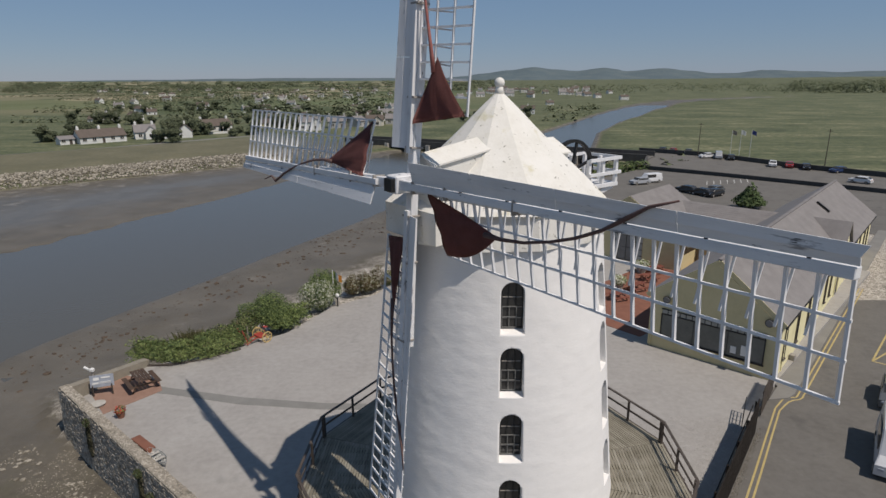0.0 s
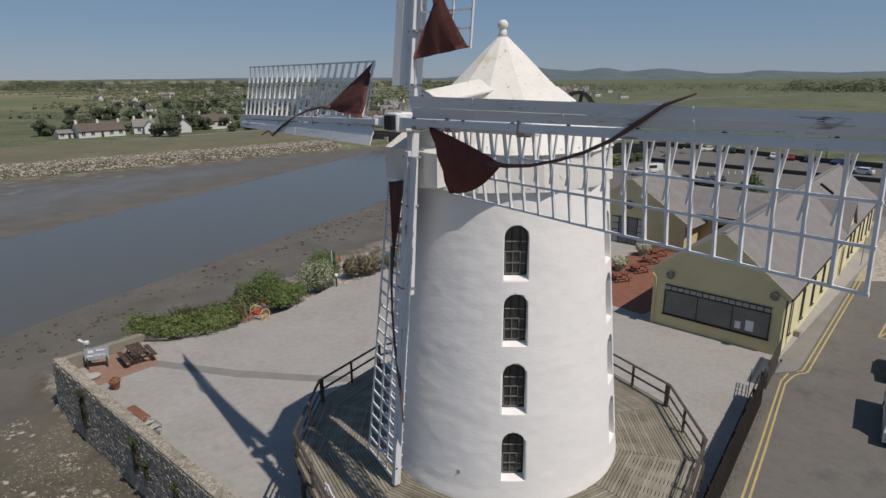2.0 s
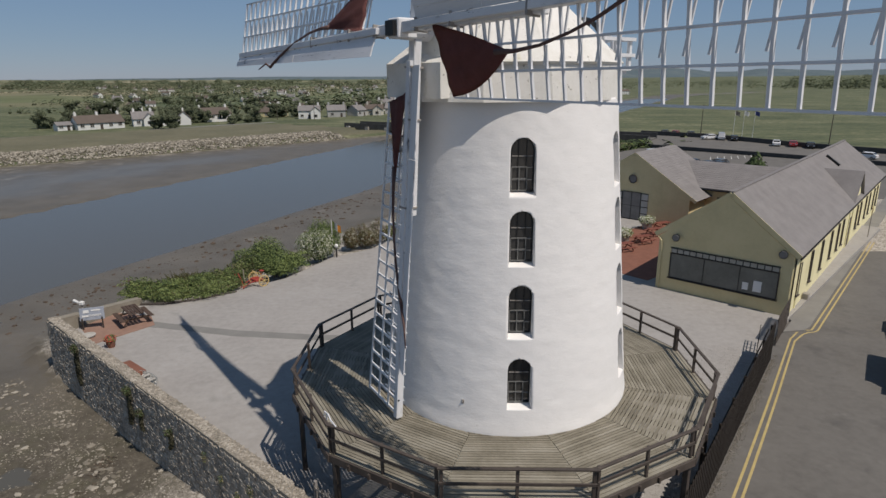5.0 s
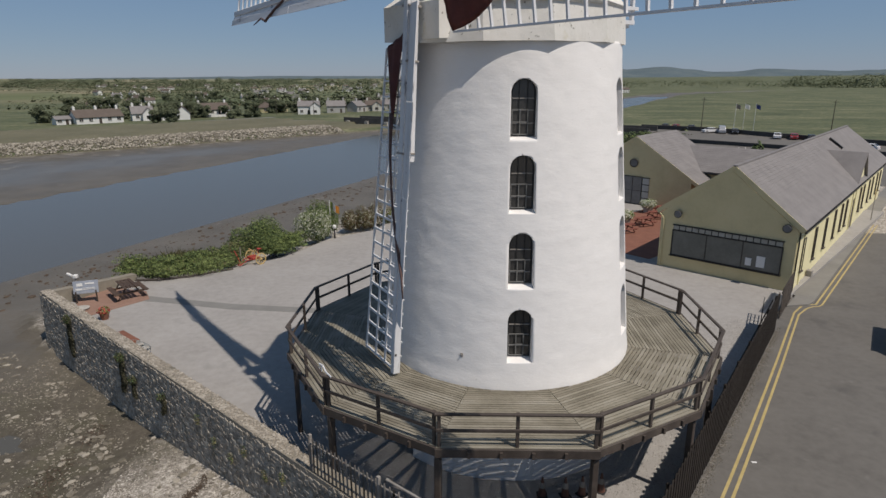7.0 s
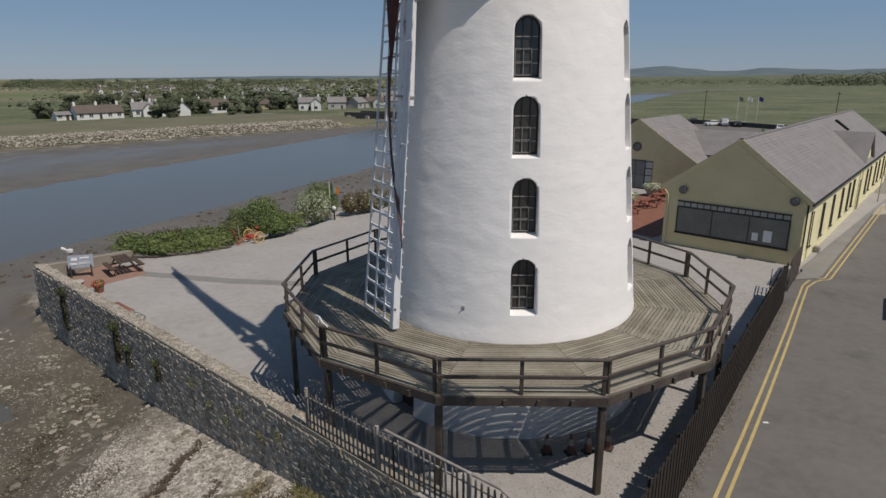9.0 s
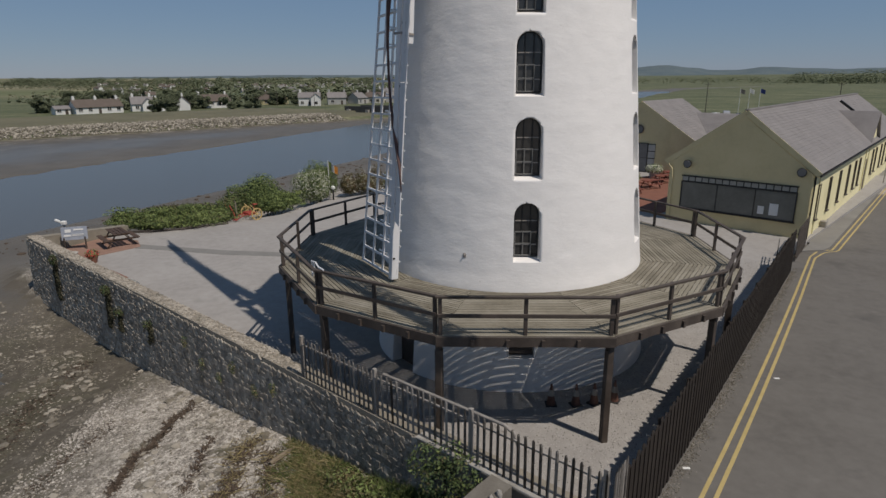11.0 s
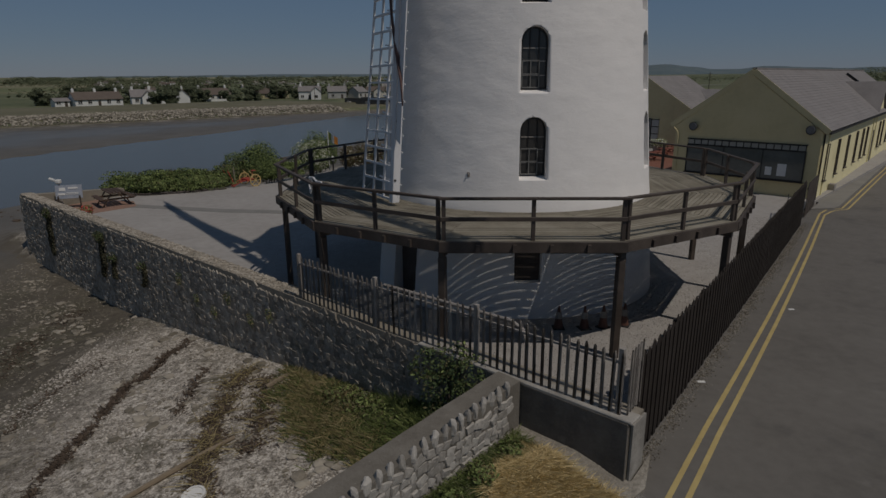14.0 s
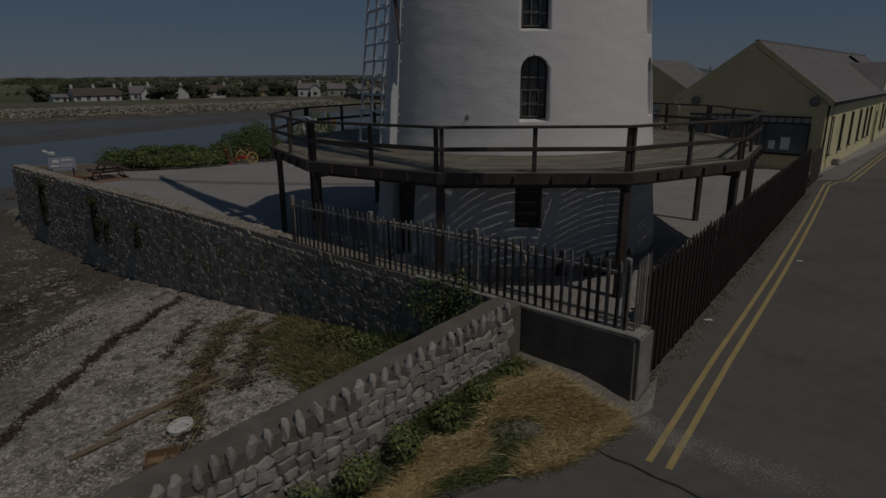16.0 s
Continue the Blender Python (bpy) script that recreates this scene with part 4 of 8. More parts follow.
def lattice_point(a, b):
    """A place on the sail: a along the whip, b across it (minus: the lattice side), with the twist of the sail."""
    t = (a - 2.4) / (SAIL_L - 2.4)
    return Vector((a, b, 0.02 + (0.26 - 0.14 * t) * b if b < 0 else 0.02 + 0.28 * b))


def build_sail(turn):
    """Local x along the whip, y towards the leading boards, z out from the mill."""
    frame_m = Matrix((S_R, Vector((0, 0, 1)), W_OUT)).transposed().to_4x4()
    lean = Matrix.Rotation(radians(-4.5), 4, "X")
    tall = turn in (90, 270)
    wide = 1.12 if turn == 270 else 1.04
    m = Matrix.Translation(HUB - W_OUT * (0.75 if tall else 0.1)) @ frame_m @ lean @ Matrix.Rotation(radians(turn), 4, "Z")
    bm = bmesh.new()
    back = 0.0
    beam(bm, (-0.1, 0, back - 0.02), (6.2, 0, -0.14), 0.34, 0.30, (0, 0, 1), 0.02)
    beam(bm, (1.0, 0.02, 0.10 + back * 0.4), (SAIL_L, 0.02, 0.05), 0.22, 0.28, (0, 0, 1), 0.015)
    sail = part("sail", bm, SAIL_WHITE, mill, "white timber sail with a lattice and furled brown cloth", at=m)
    # leading boards, in lengths
    cuts = [1.15, 4.2, 7.4, 10.7, SAIL_L + 0.05 if turn != 270 else 11.9]
    for k, (a0, a1) in enumerate(zip(cuts, cuts[1:])):
        for row, (b0, b1) in enumerate(((0.16, 0.50), (0.505, 0.86))):
            bm = bmesh.new()
            lift = 0.01 * ((k + row) % 2)
            slim = lambda a: 1 - 0.027 * a
            pa = [lattice_point(a0 + 0.01, b0), lattice_point(a1 - 0.01, b0), lattice_point(a1 - 0.01 + (0.12 if k == 3 and row else 0), b1 * slim(a1)), lattice_point(a0 + 0.01, b1 * slim(a0))]
            if row:
                pa[0].y, pa[1].y = 0.505 * slim(a0), 0.505 * slim(a1)
            else:
                pa[2].y, pa[3].y = 0.5 * slim(a1), 0.5 * slim(a0)
            lo = [bm.verts.new(p + Vector((0, 0, 0.06 + lift))) for p in pa]
            hi = [bm.verts.new(p + Vector((0, 0, 0.10 + lift))) for p in pa]
            bm.faces.new(hi), bm.faces.new(lo[::-1])
            for i in range(4):
                bm.faces.new((lo[i], lo[(i + 1) % 4], hi[(i + 1) % 4], hi[i]))
            part("leading_board", bm, SAIL_WHITE, sail)
    # sail bars
    nb = 22
    for i in range(nb):
        a = 2.4 + (SAIL_L - 2.45) * i / (nb - 1)
        bm = bmesh.new()
        beam(bm, lattice_point(a, 0.1) - Vector((0, 0, 0.03)), lattice_point(a, wide * (-2.05 - 0.025 * (a - 2.4))) - Vector((0, 0, 0.03)), 0.062, 0.08, (0, 0, 1))
        part("sail_bar", bm, TIMBER_WHITE, sail)
        if i < nb - 1:
            bm = bmesh.new()
            p = lattice_point(a + 0.05, -0.05)
            beam(bm, p - Vector((0.0, 0, 0.26)), lattice_point(a - 0.12, -1.35) - Vector((0, 0, 0.06)), 0.05, 0.04, (0, 0, 1))
            part("brace", bm, TIMBER_WHITE, sail)
    for b in (-0.72 * wide, -1.36 * wide, -2.05 * wide):
        bm = bmesh.new()
        rows = []
        for k in range(12):
            p = lattice_point(2.35 + (SAIL_L - 2.35) * k / 11, b * (1 + 0.012 * (SAIL_L - 2.35) * k / 11))
            rows.append([bm.verts.new(p + Vector((0, dy, dz))) for dy, dz in ((-0.028, -0.045), (0.028, -0.045), (0.028, 0.022), (-0.028, 0.022))])
        for r0, r1 in zip(rows, rows[1:]):
            for k in range(4):
                bm.faces.new((r0[k], r0[(k + 1) % 4], r1[(k + 1) % 4], r1[k]))
        bm.faces.new(rows[0][::-1]), bm.faces.new(rows[-1])
        part("lath", bm, TIMBER_WHITE, sail)
    for a in (1.2, 2.9, 5.9):
        bm = bmesh.new()
        box(bm, (a, 0, -0.02 + back * 0.3), (0.07, 0.42, 0.50), None, 0.008)
        part("clamp", bm, STEEL, sail, "grey iron clamp")
    for a in (3.6, 5.6, 7.5, 9.4, 11.3, 13.2):
        bm = bmesh.new()
        rod(bm, (a, 0.13, 0.10), (a, 0.13, 0.17), 0.035, 8)
        part("bolt", bm, IRON, sail)
    end_b = -0.45 if turn > 181 and not tall else -0.98
    bm = bmesh.new()
    sail_cloth(bm, (lattice_point(2.0, -0.05) + Vector((0, 0, 0.16)), lattice_point(2.36, -2.12) + Vector((0, 0, 0.08)), lattice_point(4.2 if turn == 90 else 5.1, end_b) + Vector((0, 0, 0.12))), 0.16 if turn < 45 else -0.03)
    part("sail_cloth", bm, CLOTH, sail, "furled dark brown sailcloth", True)
    bm = bmesh.new()
    if turn == 90:
        pts = [(3.7, -0.9), (4.6, -0.72), (5.6, -0.5), (6.6, -0.3), (7.6, -0.16), (8.6, -0.08), (9.5, 0.02), (10.1, 0.05), (10.8, 0.1)]
    else:
        pts = [(4.6, end_b), (5.3, end_b - 0.02), (6.2, end_b + 0.06), (7.2, end_b + 0.28), (8.0, end_b + 0.52), (8.8, end_b + 0.85), (9.5, end_b + 1.25), (10.1, 0.62), (10.8, 0.84)]
    tube(bm, [lattice_point(a, b) + Vector((0, 0, 0.17)) for a, b in pts], [0.09, 0.06, 0.045, 0.042, 0.045, 0.05, 0.06, 0.04, 0.022], 8)
    part("furled_roll", bm, ROPE_RED if turn == 90 else ROLL_BROWN, sail, "rolled brown sailcloth", True)
    return sail


for turn in (1.2, 90, 181.6, 270):
    build_sail(turn)

# ---- the viewing deck ----
DECK_Z, DECK_R, RAIL_Z = 3.74, 8.85, 4.90
deck = thing("viewing_deck", "twelve-sided timber viewing deck on posts round the windmill", "deck", pose(C.x, C.y, 0))


def build_deck():
    corner = [-15.3, 16.6, 45.4, 75.0, 105, 135, 165, 195, 225, 255, 285, 315.8, 344.7]      # the deck's corners, not quite even
    n_pl, apo = 27, DECK_R * math.cos(radians(15))
    inner = tower_r(DECK_Z) * 0.94
    step = (apo - inner) / n_pl
    plank_me = []
    rng = random.Random(4)
    for k in range(n_pl):
        d0, d1 = inner + k * step, inner + (k + 1) * step - 0.025
        bm = bmesh.new()
        t = math.tan(radians(15))
        z = DECK_Z + rng.uniform(-0.005, 0.005)
        lo = [bm.verts.new((x, -d, z - 0.034)) for x, d in ((-d0 * t + 0.01, d0), (d0 * t - 0.01, d0), (d1 * t - 0.01, d1), (-d1 * t + 0.01, d1))]
        hi = [bm.verts.new((v.co.x, v.co.y, z)) for v in lo]
        bm.faces.new(hi), bm.faces.new(lo[::-1])
        for i in range(4):
            bm.faces.new((lo[i], lo[(i + 1) % 4], hi[(i + 1) % 4], hi[i]))
        bmesh.ops.recalc_face_normals(bm, faces=bm.faces[:])
        plank_me.append(finish(bm, "plank", DECK_WOOD))
    x = apo * math.tan(radians(15))

    def one(name, fn, m=DARK_WOOD):
        b = bmesh.new()
        fn(b)
        return finish(b, name, m)

    fascia = one("fascia", lambda b: box(b, (0, -apo - 0.03, DECK_Z - 0.15), (2 * x + 0.03, 0.07, 0.29), None, 0.008))
    top_rail = one("hand_rail", lambda b: box(b, (0, -apo + 0.02, RAIL_Z - 0.035), (2 * x + 0.02, 0.12, 0.07), None, 0.01))
    mid_rail = one("rail", lambda b: box(b, (0, -apo + 0.03, RAIL_Z - 0.58), (2 * x - 0.06, 0.05, 0.11), None, 0.008))
    post = one("rail_post", lambda b: box(b, (0, 0, (RAIL_Z + DECK_Z) / 2 - 0.17), (0.1, 0.1, RAIL_Z - DECK_Z + 0.32), None, 0.01))
    joist = one("joist", lambda b: box(b, (0, -(apo + inner) / 2, DECK_Z - 0.17), (0.09, apo - inner + 0.25, 0.2)))
    bearer = one("bearer", lambda b: beam(b, (0, -inner + 0.1, DECK_Z - 0.38), (0, -DECK_R + 0.1, DECK_Z - 0.38), 0.14, 0.22))
    ring_beam = one("ring_beam", lambda b: box(b, (0, -apo + 0.62, DECK_Z - 0.38), (2 * x * 0.93, 0.14, 0.22)))
    leg = one("support_post", lambda b: box(b, (0, -DECK_R + 0.22, (DECK_Z - 0.45) / 2 - 0.15), (0.2, 0.2, DECK_Z - 0.25), None, 0.015))
    for s in range(12):
        a0, a1 = corner[s], corner[s + 1]
        rot = Matrix.Rotation(radians((a0 + a1) / 2), 4, "Z") @ Matrix.Diagonal((math.tan(radians((a1 - a0) / 2)) / math.tan(radians(15)), 1, 1, 1))
        for me in plank_me:
            if s in (5, 6, 7):
                continue
            part("plank", me, None, deck, at=rot)
        if s in (5, 6, 7):
            b = bmesh.new()
            t = math.tan(radians(15))
            prism(b, [(-inner * t, -inner), (inner * t, -inner), (apo * t, -apo), (-apo * t, -apo)], DECK_Z - 0.04, DECK_Z)
            part("planking", finish(b, "planking", DECK_WOOD), None, deck, at=rot)
        part("fascia", fascia, None, deck, at=rot)
        part("hand_rail", top_rail, None, deck, at=rot)
        part("rail", mid_rail, None, deck, at=rot)
        for px in (-x + 0.11, 0.0, x - 0.11):
            part("rail_post", post, None, deck, at=rot @ Matrix.Translation((px, -apo + 0.09, 0)))
        for jx in (-1.35, -0.45, 0.45, 1.35):
            part("joist", joist, None, deck, at=rot @ Matrix.Translation((jx, -0.02, 0)))
        part("ring_beam", ring_beam, None, deck, at=rot)
        half = Matrix.Rotation(radians(a1), 4, "Z")
        part("bearer", bearer, None, deck, at=half)
        part("support_post", leg, None, deck, at=half)


build_deck()

# ---- sea wall along the yard ----
def wall_top(p):
    t = (Vector((p[0], p[1], 0)) - WALL_A).dot(WALL_DIR) / (WALL_B - WALL_A).length
    return 1.13 + 0.22 * smooth01(0, 0.7, t) + 0.1 * smooth01(0.84, 0.87, t)


def build_sea_wall():
    L = (WALL_B - WALL_A).length
    bm = bmesh.new()
    th = 0.62
    n = 40
    rows = []
    for i in range(n + 1):
        p = WALL_A + WALL_DIR * (L * i / n)
        zt = wall_top(p)
        o, q = p - WALL_IN * 0.0, p + WALL_IN * th
        b = p - WALL_IN * 0.18
        rows.append([bm.verts.new((b.x, b.y, -3.6)), bm.verts.new((o.x, o.y, zt)), bm.verts.new((q.x, q.y, zt)), bm.verts.new((q.x, q.y, -3.6))])
    for a, b in zip(rows, rows[1:]):
        for k in range(3):
            bm.faces.new((a[k], b[k], b[k + 1], a[k + 1]))
    bm.faces.new(rows[0]), bm.faces.new(rows[-1][::-1])
    # return towards the shrubs
    d2 = Vector((0.42, 0.907, 0))
    p0, p1 = WALL_A, WALL_A + d2 * 6.5
    nn = Vector((d2.y, -d2.x, 0)) * 0.6
    prism(bm, [(p0.x, p0.y), (p0.x + nn.x, p0.y + nn.y), (p1.x + nn.x, p1.y + nn.y), (p1.x, p1.y)], -3.6, lambda x, y: 1.1 - 0.62 * smooth01(36.7, 41.5, y))
    bmesh.ops.recalc_face_normals(bm, faces=bm.faces[:])
    cop = bmesh.new()
    t0 = L - 5.6
    a, b = WALL_A + WALL_DIR * t0 + WALL_IN * 0.13, WALL_B + WALL_IN * 0.13
    beam(cop, a + Vector((0, 0, wall_top(a) + 0.0)), b + WALL_DIR * 0.06 + Vector((0, 0, wall_top(b) + 0.0)), 0.42, 0.07, (0, 0, 1), 0.02)
    end = bmesh.new()
    p, q = WALL_B + WALL_DIR * 0.02 + WALL_IN * 0.0, WALL_B + WALL_DIR * 0.02 + WALL_IN * 0.6
    prism(end, [((p).x, (p).y), ((p + WALL_DIR * 0.05).x, (p + WALL_DIR * 0.05).y), ((q + WALL_DIR * 0.05).x, (q + WALL_DIR * 0.05).y), (q.x, q.y)], -0.6, wall_top(WALL_B) - 0.05)
    face = bmesh.new()
    p, q = WALL_A + WALL_DIR * (L - 3.4) - WALL_IN * 0.06, WALL_B - WALL_IN * 0.06
    beam(face, p + Vector((0, 0, 0.47)), q + Vector((0, 0, 0.47)), 0.06, 1.9, (0, 0, 1), 0.008)
    wall = tagged(part("sea_wall", bm, MORTAR), "rough grey rubble-stone sea wall round the yard", "wall", kind="structure")
    part("coping", cop, STONE_LIGHT, wall, "pale concrete coping")
    part("render_face", face, PLINTH, wall, "dark rendered wall face")
    part("end_pier", end, STONE_LIGHT, wall, "pale rendered wall end")
    return wall, L


def stone_mesh(rng, w, h, d):
    """A squared rubble stone, its face towards -y."""
    bm = bmesh.new()
    j = lambda s: rng.uniform(-s, s)
    pts = [(-w / 2 + j(w * .12), -h / 2 + j(h * .15)), (0 + j(w * .1), -h / 2 - abs(j(h * .08))), (w / 2 + j(w * .12), -h / 2 + j(h * .15)), (w / 2 + j(w * .08), h / 2 + j(h * .15)), (0, h / 2 + abs(j(h * .08))), (-w / 2 + j(w * .12), h / 2 + j(h * .15))]
    back = [bm.verts.new((x, 0.05, z)) for x, z in pts]
    front = [bm.verts.new((x * 0.97, -d * 0.6, z * 0.97)) for x, z in pts]
    face = [bm.verts.new((x * 0.84 + j(.02), -d + j(d * .25), z * 0.82)) for x, z in pts]
    n = len(pts)
    for i in range(n):
        k = (i + 1) % n
        bm.faces.new((back[i], back[k], front[k], front[i]))
        bm.faces.new((front[i], front[k], face[k], face[i]))
    bm.faces.new(face)
    bmesh.ops.recalc_face_normals(bm, faces=bm.faces[:])
    return bm


def stone_face(wall, a, d, out, length, zlo, zhi, rng, size, material, limit, skip_name="rubble", near=None, t_end=1e9, deep=(0.02, 0.06), fill=0.945, slab=None, tilt=0.0):
    """Stones over a wall's face: the stretch near the reference point as pieces, the rest joined."""
    kinds = [finish(stone_mesh(rng, 1.0, 1.0, 1.0), "stone", material) for _ in range(14)]
    up = Vector((0, 0, 1))
    items = []
    z = min(zlo(t) for t in (0.0, length / 2, length))
    while z < max(zhi(0), zhi(length), zhi(length / 2)):
        h = size * (rng.uniform(0.75, 1.3) if slab else rng.uniform(0.7, 1.25))
        t = rng.uniform(-0.3, 0)
        while t < length:
            w = size * (rng.uniform(0.6, 1.5) if slab else rng.uniform(0.8, 2.1))
            tc = t + w / 2
            zc = z + h / 2 + rng.uniform(-0.03, 0.03)
            if 0 < tc < min(length, t_end) and zlo(tc) - 0.3 < zc and zc + h * 0.25 < zhi(tc):
                items.append((tc, zc, w * fill, h * fill))
            t += w
        z += h
    mats = []
    for tc, zc, w, h in items:
        lean = 0.18 * (1 - (zc + 3.6) / 4.9) if wall.name.startswith("sea") else 0.0
        c = a + d * tc + out * lean + up * zc
        m = Matrix((d, -out, up)).transposed().to_4x4() @ Matrix.Rotation(rng.gauss(*slab) if slab else rng.uniform(-0.12, 0.12), 4, "Y")
        if tilt:
            m = m @ Matrix.Rotation(rng.gauss(0, tilt), 4, "X") @ Matrix.Rotation(rng.gauss(0, tilt), 4, "Z")
        m = m @ Matrix.Diagonal((w, rng.uniform(*deep), h, 1))
        m = Matrix.Translation(c) @ m
        mats.append((abs(tc - near) if near is not None else 0, m, rng.randrange(len(kinds))))
    mats.sort(key=lambda q: q[0])
    for _, m, k in mats[:limit]:
        part("stone", kinds[k], None, wall, at=m)
    rest = mats[limit:]
    if rest:
        V_, F_ = [], []
        for _, m, k in rest:
            base = len(V_)
            V_ += [tuple(m @ v.co) for v in kinds[k].vertices]
            F_ += [[base + i for i in p.vertices] for p in kinds[k].polygons]
        me = bpy.data.meshes.new(skip_name)
        me.from_pydata(V_, [], F_)
        me.materials.append(material)
        ob = part(skip_name, me, None, wall)
        tagged(ob, kind="stuff")


bm = bmesh.new()
tube(bm, [(-4.2, 18.6, 4.94), (-4.45, 19.0, 4.9), (-4.62, 19.32, 4.96), (-4.8, 19.55, 4.93), (-4.84, 19.62, 4.7), (-4.78, 19.5, 4.45), (-4.7, 19.42, 4.7), (-4.72, 19.45, 4.94)], 0.028, 6)
tagged(part("sail_rope", bm, TIMBER_WHITE), "white rope looped over the deck's hand rail", "rope")


p = TOWER_AT @ (C + polar(-21.25, tower_r(4.87), 4.87))
iv = thing("wall_vent", "small rusty iron vent plate in the white plaster", "vent", pose(p.x, p.y, p.z, 0, 0, -21.25))
bm = bmesh.new()
box(bm, (0, -0.005, 0), (0.1, 0.04, 0.15), None, 0.008)
part("plate", bm, STEEL, iv)
bm = bmesh.new()
rod(bm, (0, -0.02, 0.02), (0.0, -0.07, 0.03), 0.022, 8)
part("spout", bm, STEEL, iv)


# ---- far ground pieces: bridge, road on it, rock bank, promenade ----
def build_bridge():
    n = Vector((BR_D.y, -BR_D.x, 0))
    if n.y > 0:
        n = -n
    br = thing("bridge", "long low dark stone road bridge over the river", "bridge")

    def slab(name, a, b, off, th, z0, z1, m=DARK_WALL, label=""):
        bm = bmesh.new()
        p, q = a - n * off, b - n * off
        t = n * th / 2
        prism(bm, [((p - t).x, (p - t).y), ((p + t).x, (p + t).y), ((q + t).x, (q + t).y), ((q - t).x, (q - t).y)], z0, z1)
        bmesh.ops.recalc_face_normals(bm, faces=bm.faces[:])
        part(name, bm, m, br, label)

    slab("near_wall", BRIDGE_A, BRIDGE_B, 0.0, 0.6, -1.3, 0.9)
    slab("far_wall", BRIDGE_A, BRIDGE_B, 9.0, 0.6, -1.3, 0.9)
    slab("carriageway", BRIDGE_A, BRIDGE_B, 4.5, 8.4, -1.2, -0.4, ASPHALT)
    for k in range(12):
        a = BRIDGE_A + BR_D * (1 + 8.6 * k)
        slab("pier", a, a + BR_D * 2.4, 4.5, 9.4, -4.2, -1.25, DARK_WALL)
        slab("cutwater", a + BR_D * 0.5, a + BR_D * 1.9, -0.6, 0.9, -4.2, -0.2, STONE_LIGHT, "pale stone cutwater")
    # approach road with its walls, towards the car park
    for nm, pts, th, z0, z1 in (("roadside_wall_near", [(50, 168), (44, 150), (58, 138), (74, 123), (100, 99)], 0.5, -1.5, 0.5),
                                ("roadside_wall_far", [(54, 190), (70, 178), (84, 152), (120, 110)], 0.5, -1.5, 0.4)):
        for (x0, y0), (x1, y1) in zip(pts, pts[1:]):
            bm = bmesh.new()
            beam(bm, (x0, y0, (z0 + z1) / 2), (x1, y1, (z0 + z1) / 2), th, z1 - z0)
            tagged(part(nm, bm, DARK_WALL), "dark stone wall along the approach road", "wall", "road walls", "structure")


build_bridge()
sheet("approach_road", [(50, 168), (54, 189), (70, 177), (84, 151), (120, 109), (101, 99), (74, 123.5), (58, 138.5), (45, 151)], lambda x, y: -0.75, ASPHALT, "grey asphalt approach road beyond the car park", "road", 0.4, 20.0)
sheet("car_park", [(26, 104), (24, 128), (43, 149), (57.5, 137.5), (73, 123), (88, 109), (60, 84)], lambda x, y: -0.3, ASPHALT, "wide grey asphalt car park", "car park", 1.2, 20.0)

# ---- foliage and grass ----
def leaves_mesh(name, blobs, count, size, materials, rng, flat=0.0):
    """Many small leaves over the outer parts of several rounded clumps. materials: [(material, share), ...]."""
    V_, F_, M_ = [], [], []
    vol = [r[0] * r[1] * r[2] for _, r in blobs]
    tot = sum(vol)
    shares = [s for _, s in materials]
    for (c, r), v in zip(blobs, vol):
        for _ in range(max(6, int(count * v / tot))):
            d = Vector((rng.gauss(0, 1), rng.gauss(0, 1), rng.gauss(0, 1))).normalized()
            k = rng.uniform(0.55, 1.05) ** 0.6 * (1 + 0.25 * noise.noise(d * 2.3 + Vector(c)))
            p = Vector(c) + Vector((d.x * r[0], d.y * r[1], d.z * r[2])) * k
            nrm = (d + Vector((rng.uniform(-1, 1), rng.uniform(-1, 1), rng.uniform(-0.4, 1.2))) * 0.8).normalized()
            if flat:
                nrm = (nrm * (1 - flat) + Vector((0, 0, flat))).normalized()
            x = nrm.orthogonal().normalized()
            x = (Matrix.Rotation(rng.uniform(0, 6.3), 3, nrm) @ x)
            y = nrm.cross(x)
            s = size * rng.uniform(0.6, 1.4)
            b = len(V_)
            V_ += [tuple(p - x * s), tuple(p - y * s * 0.45), tuple(p + x * s), tuple(p + y * s * 0.45)]
            F_.append((b, b + 1, b + 2, b + 3))
            M_.append(rng.choices(range(len(materials)), shares)[0])
    me = bpy.data.meshes.new(name)
    me.from_pydata(V_, [], F_)
    for m, _ in materials:
        me.materials.append(m)
    me.polygons.foreach_set("material_index", M_)
    return me


def blades_mesh(name, spots, height, width, material, rng, lean=0.5):
    """Grass blades, one at each spot."""
    V_, F_ = [], []
    for x, y, z in spots:
        h = height * rng.uniform(0.5, 1.3)
        a = rng.uniform(0, 6.3)
        w = Vector((math.cos(a), math.sin(a), 0)) * width
        t = Vector((rng.gauss(0, lean), rng.gauss(0, lean), 1)) * h
        b = len(V_)
        p = Vector((x, y, z - 0.02))
        V_ += [tuple(p - w), tuple(p + w), tuple(p + t * 0.6 + w * 0.6), tuple(p + t + Vector((0, 0, -0.15 * h)))]
        F_.append((b, b + 1, b + 2, b + 3))
    me = bpy.data.meshes.new(name)
    me.from_pydata(V_, [], F_)
    me.materials.append(material)
    return me


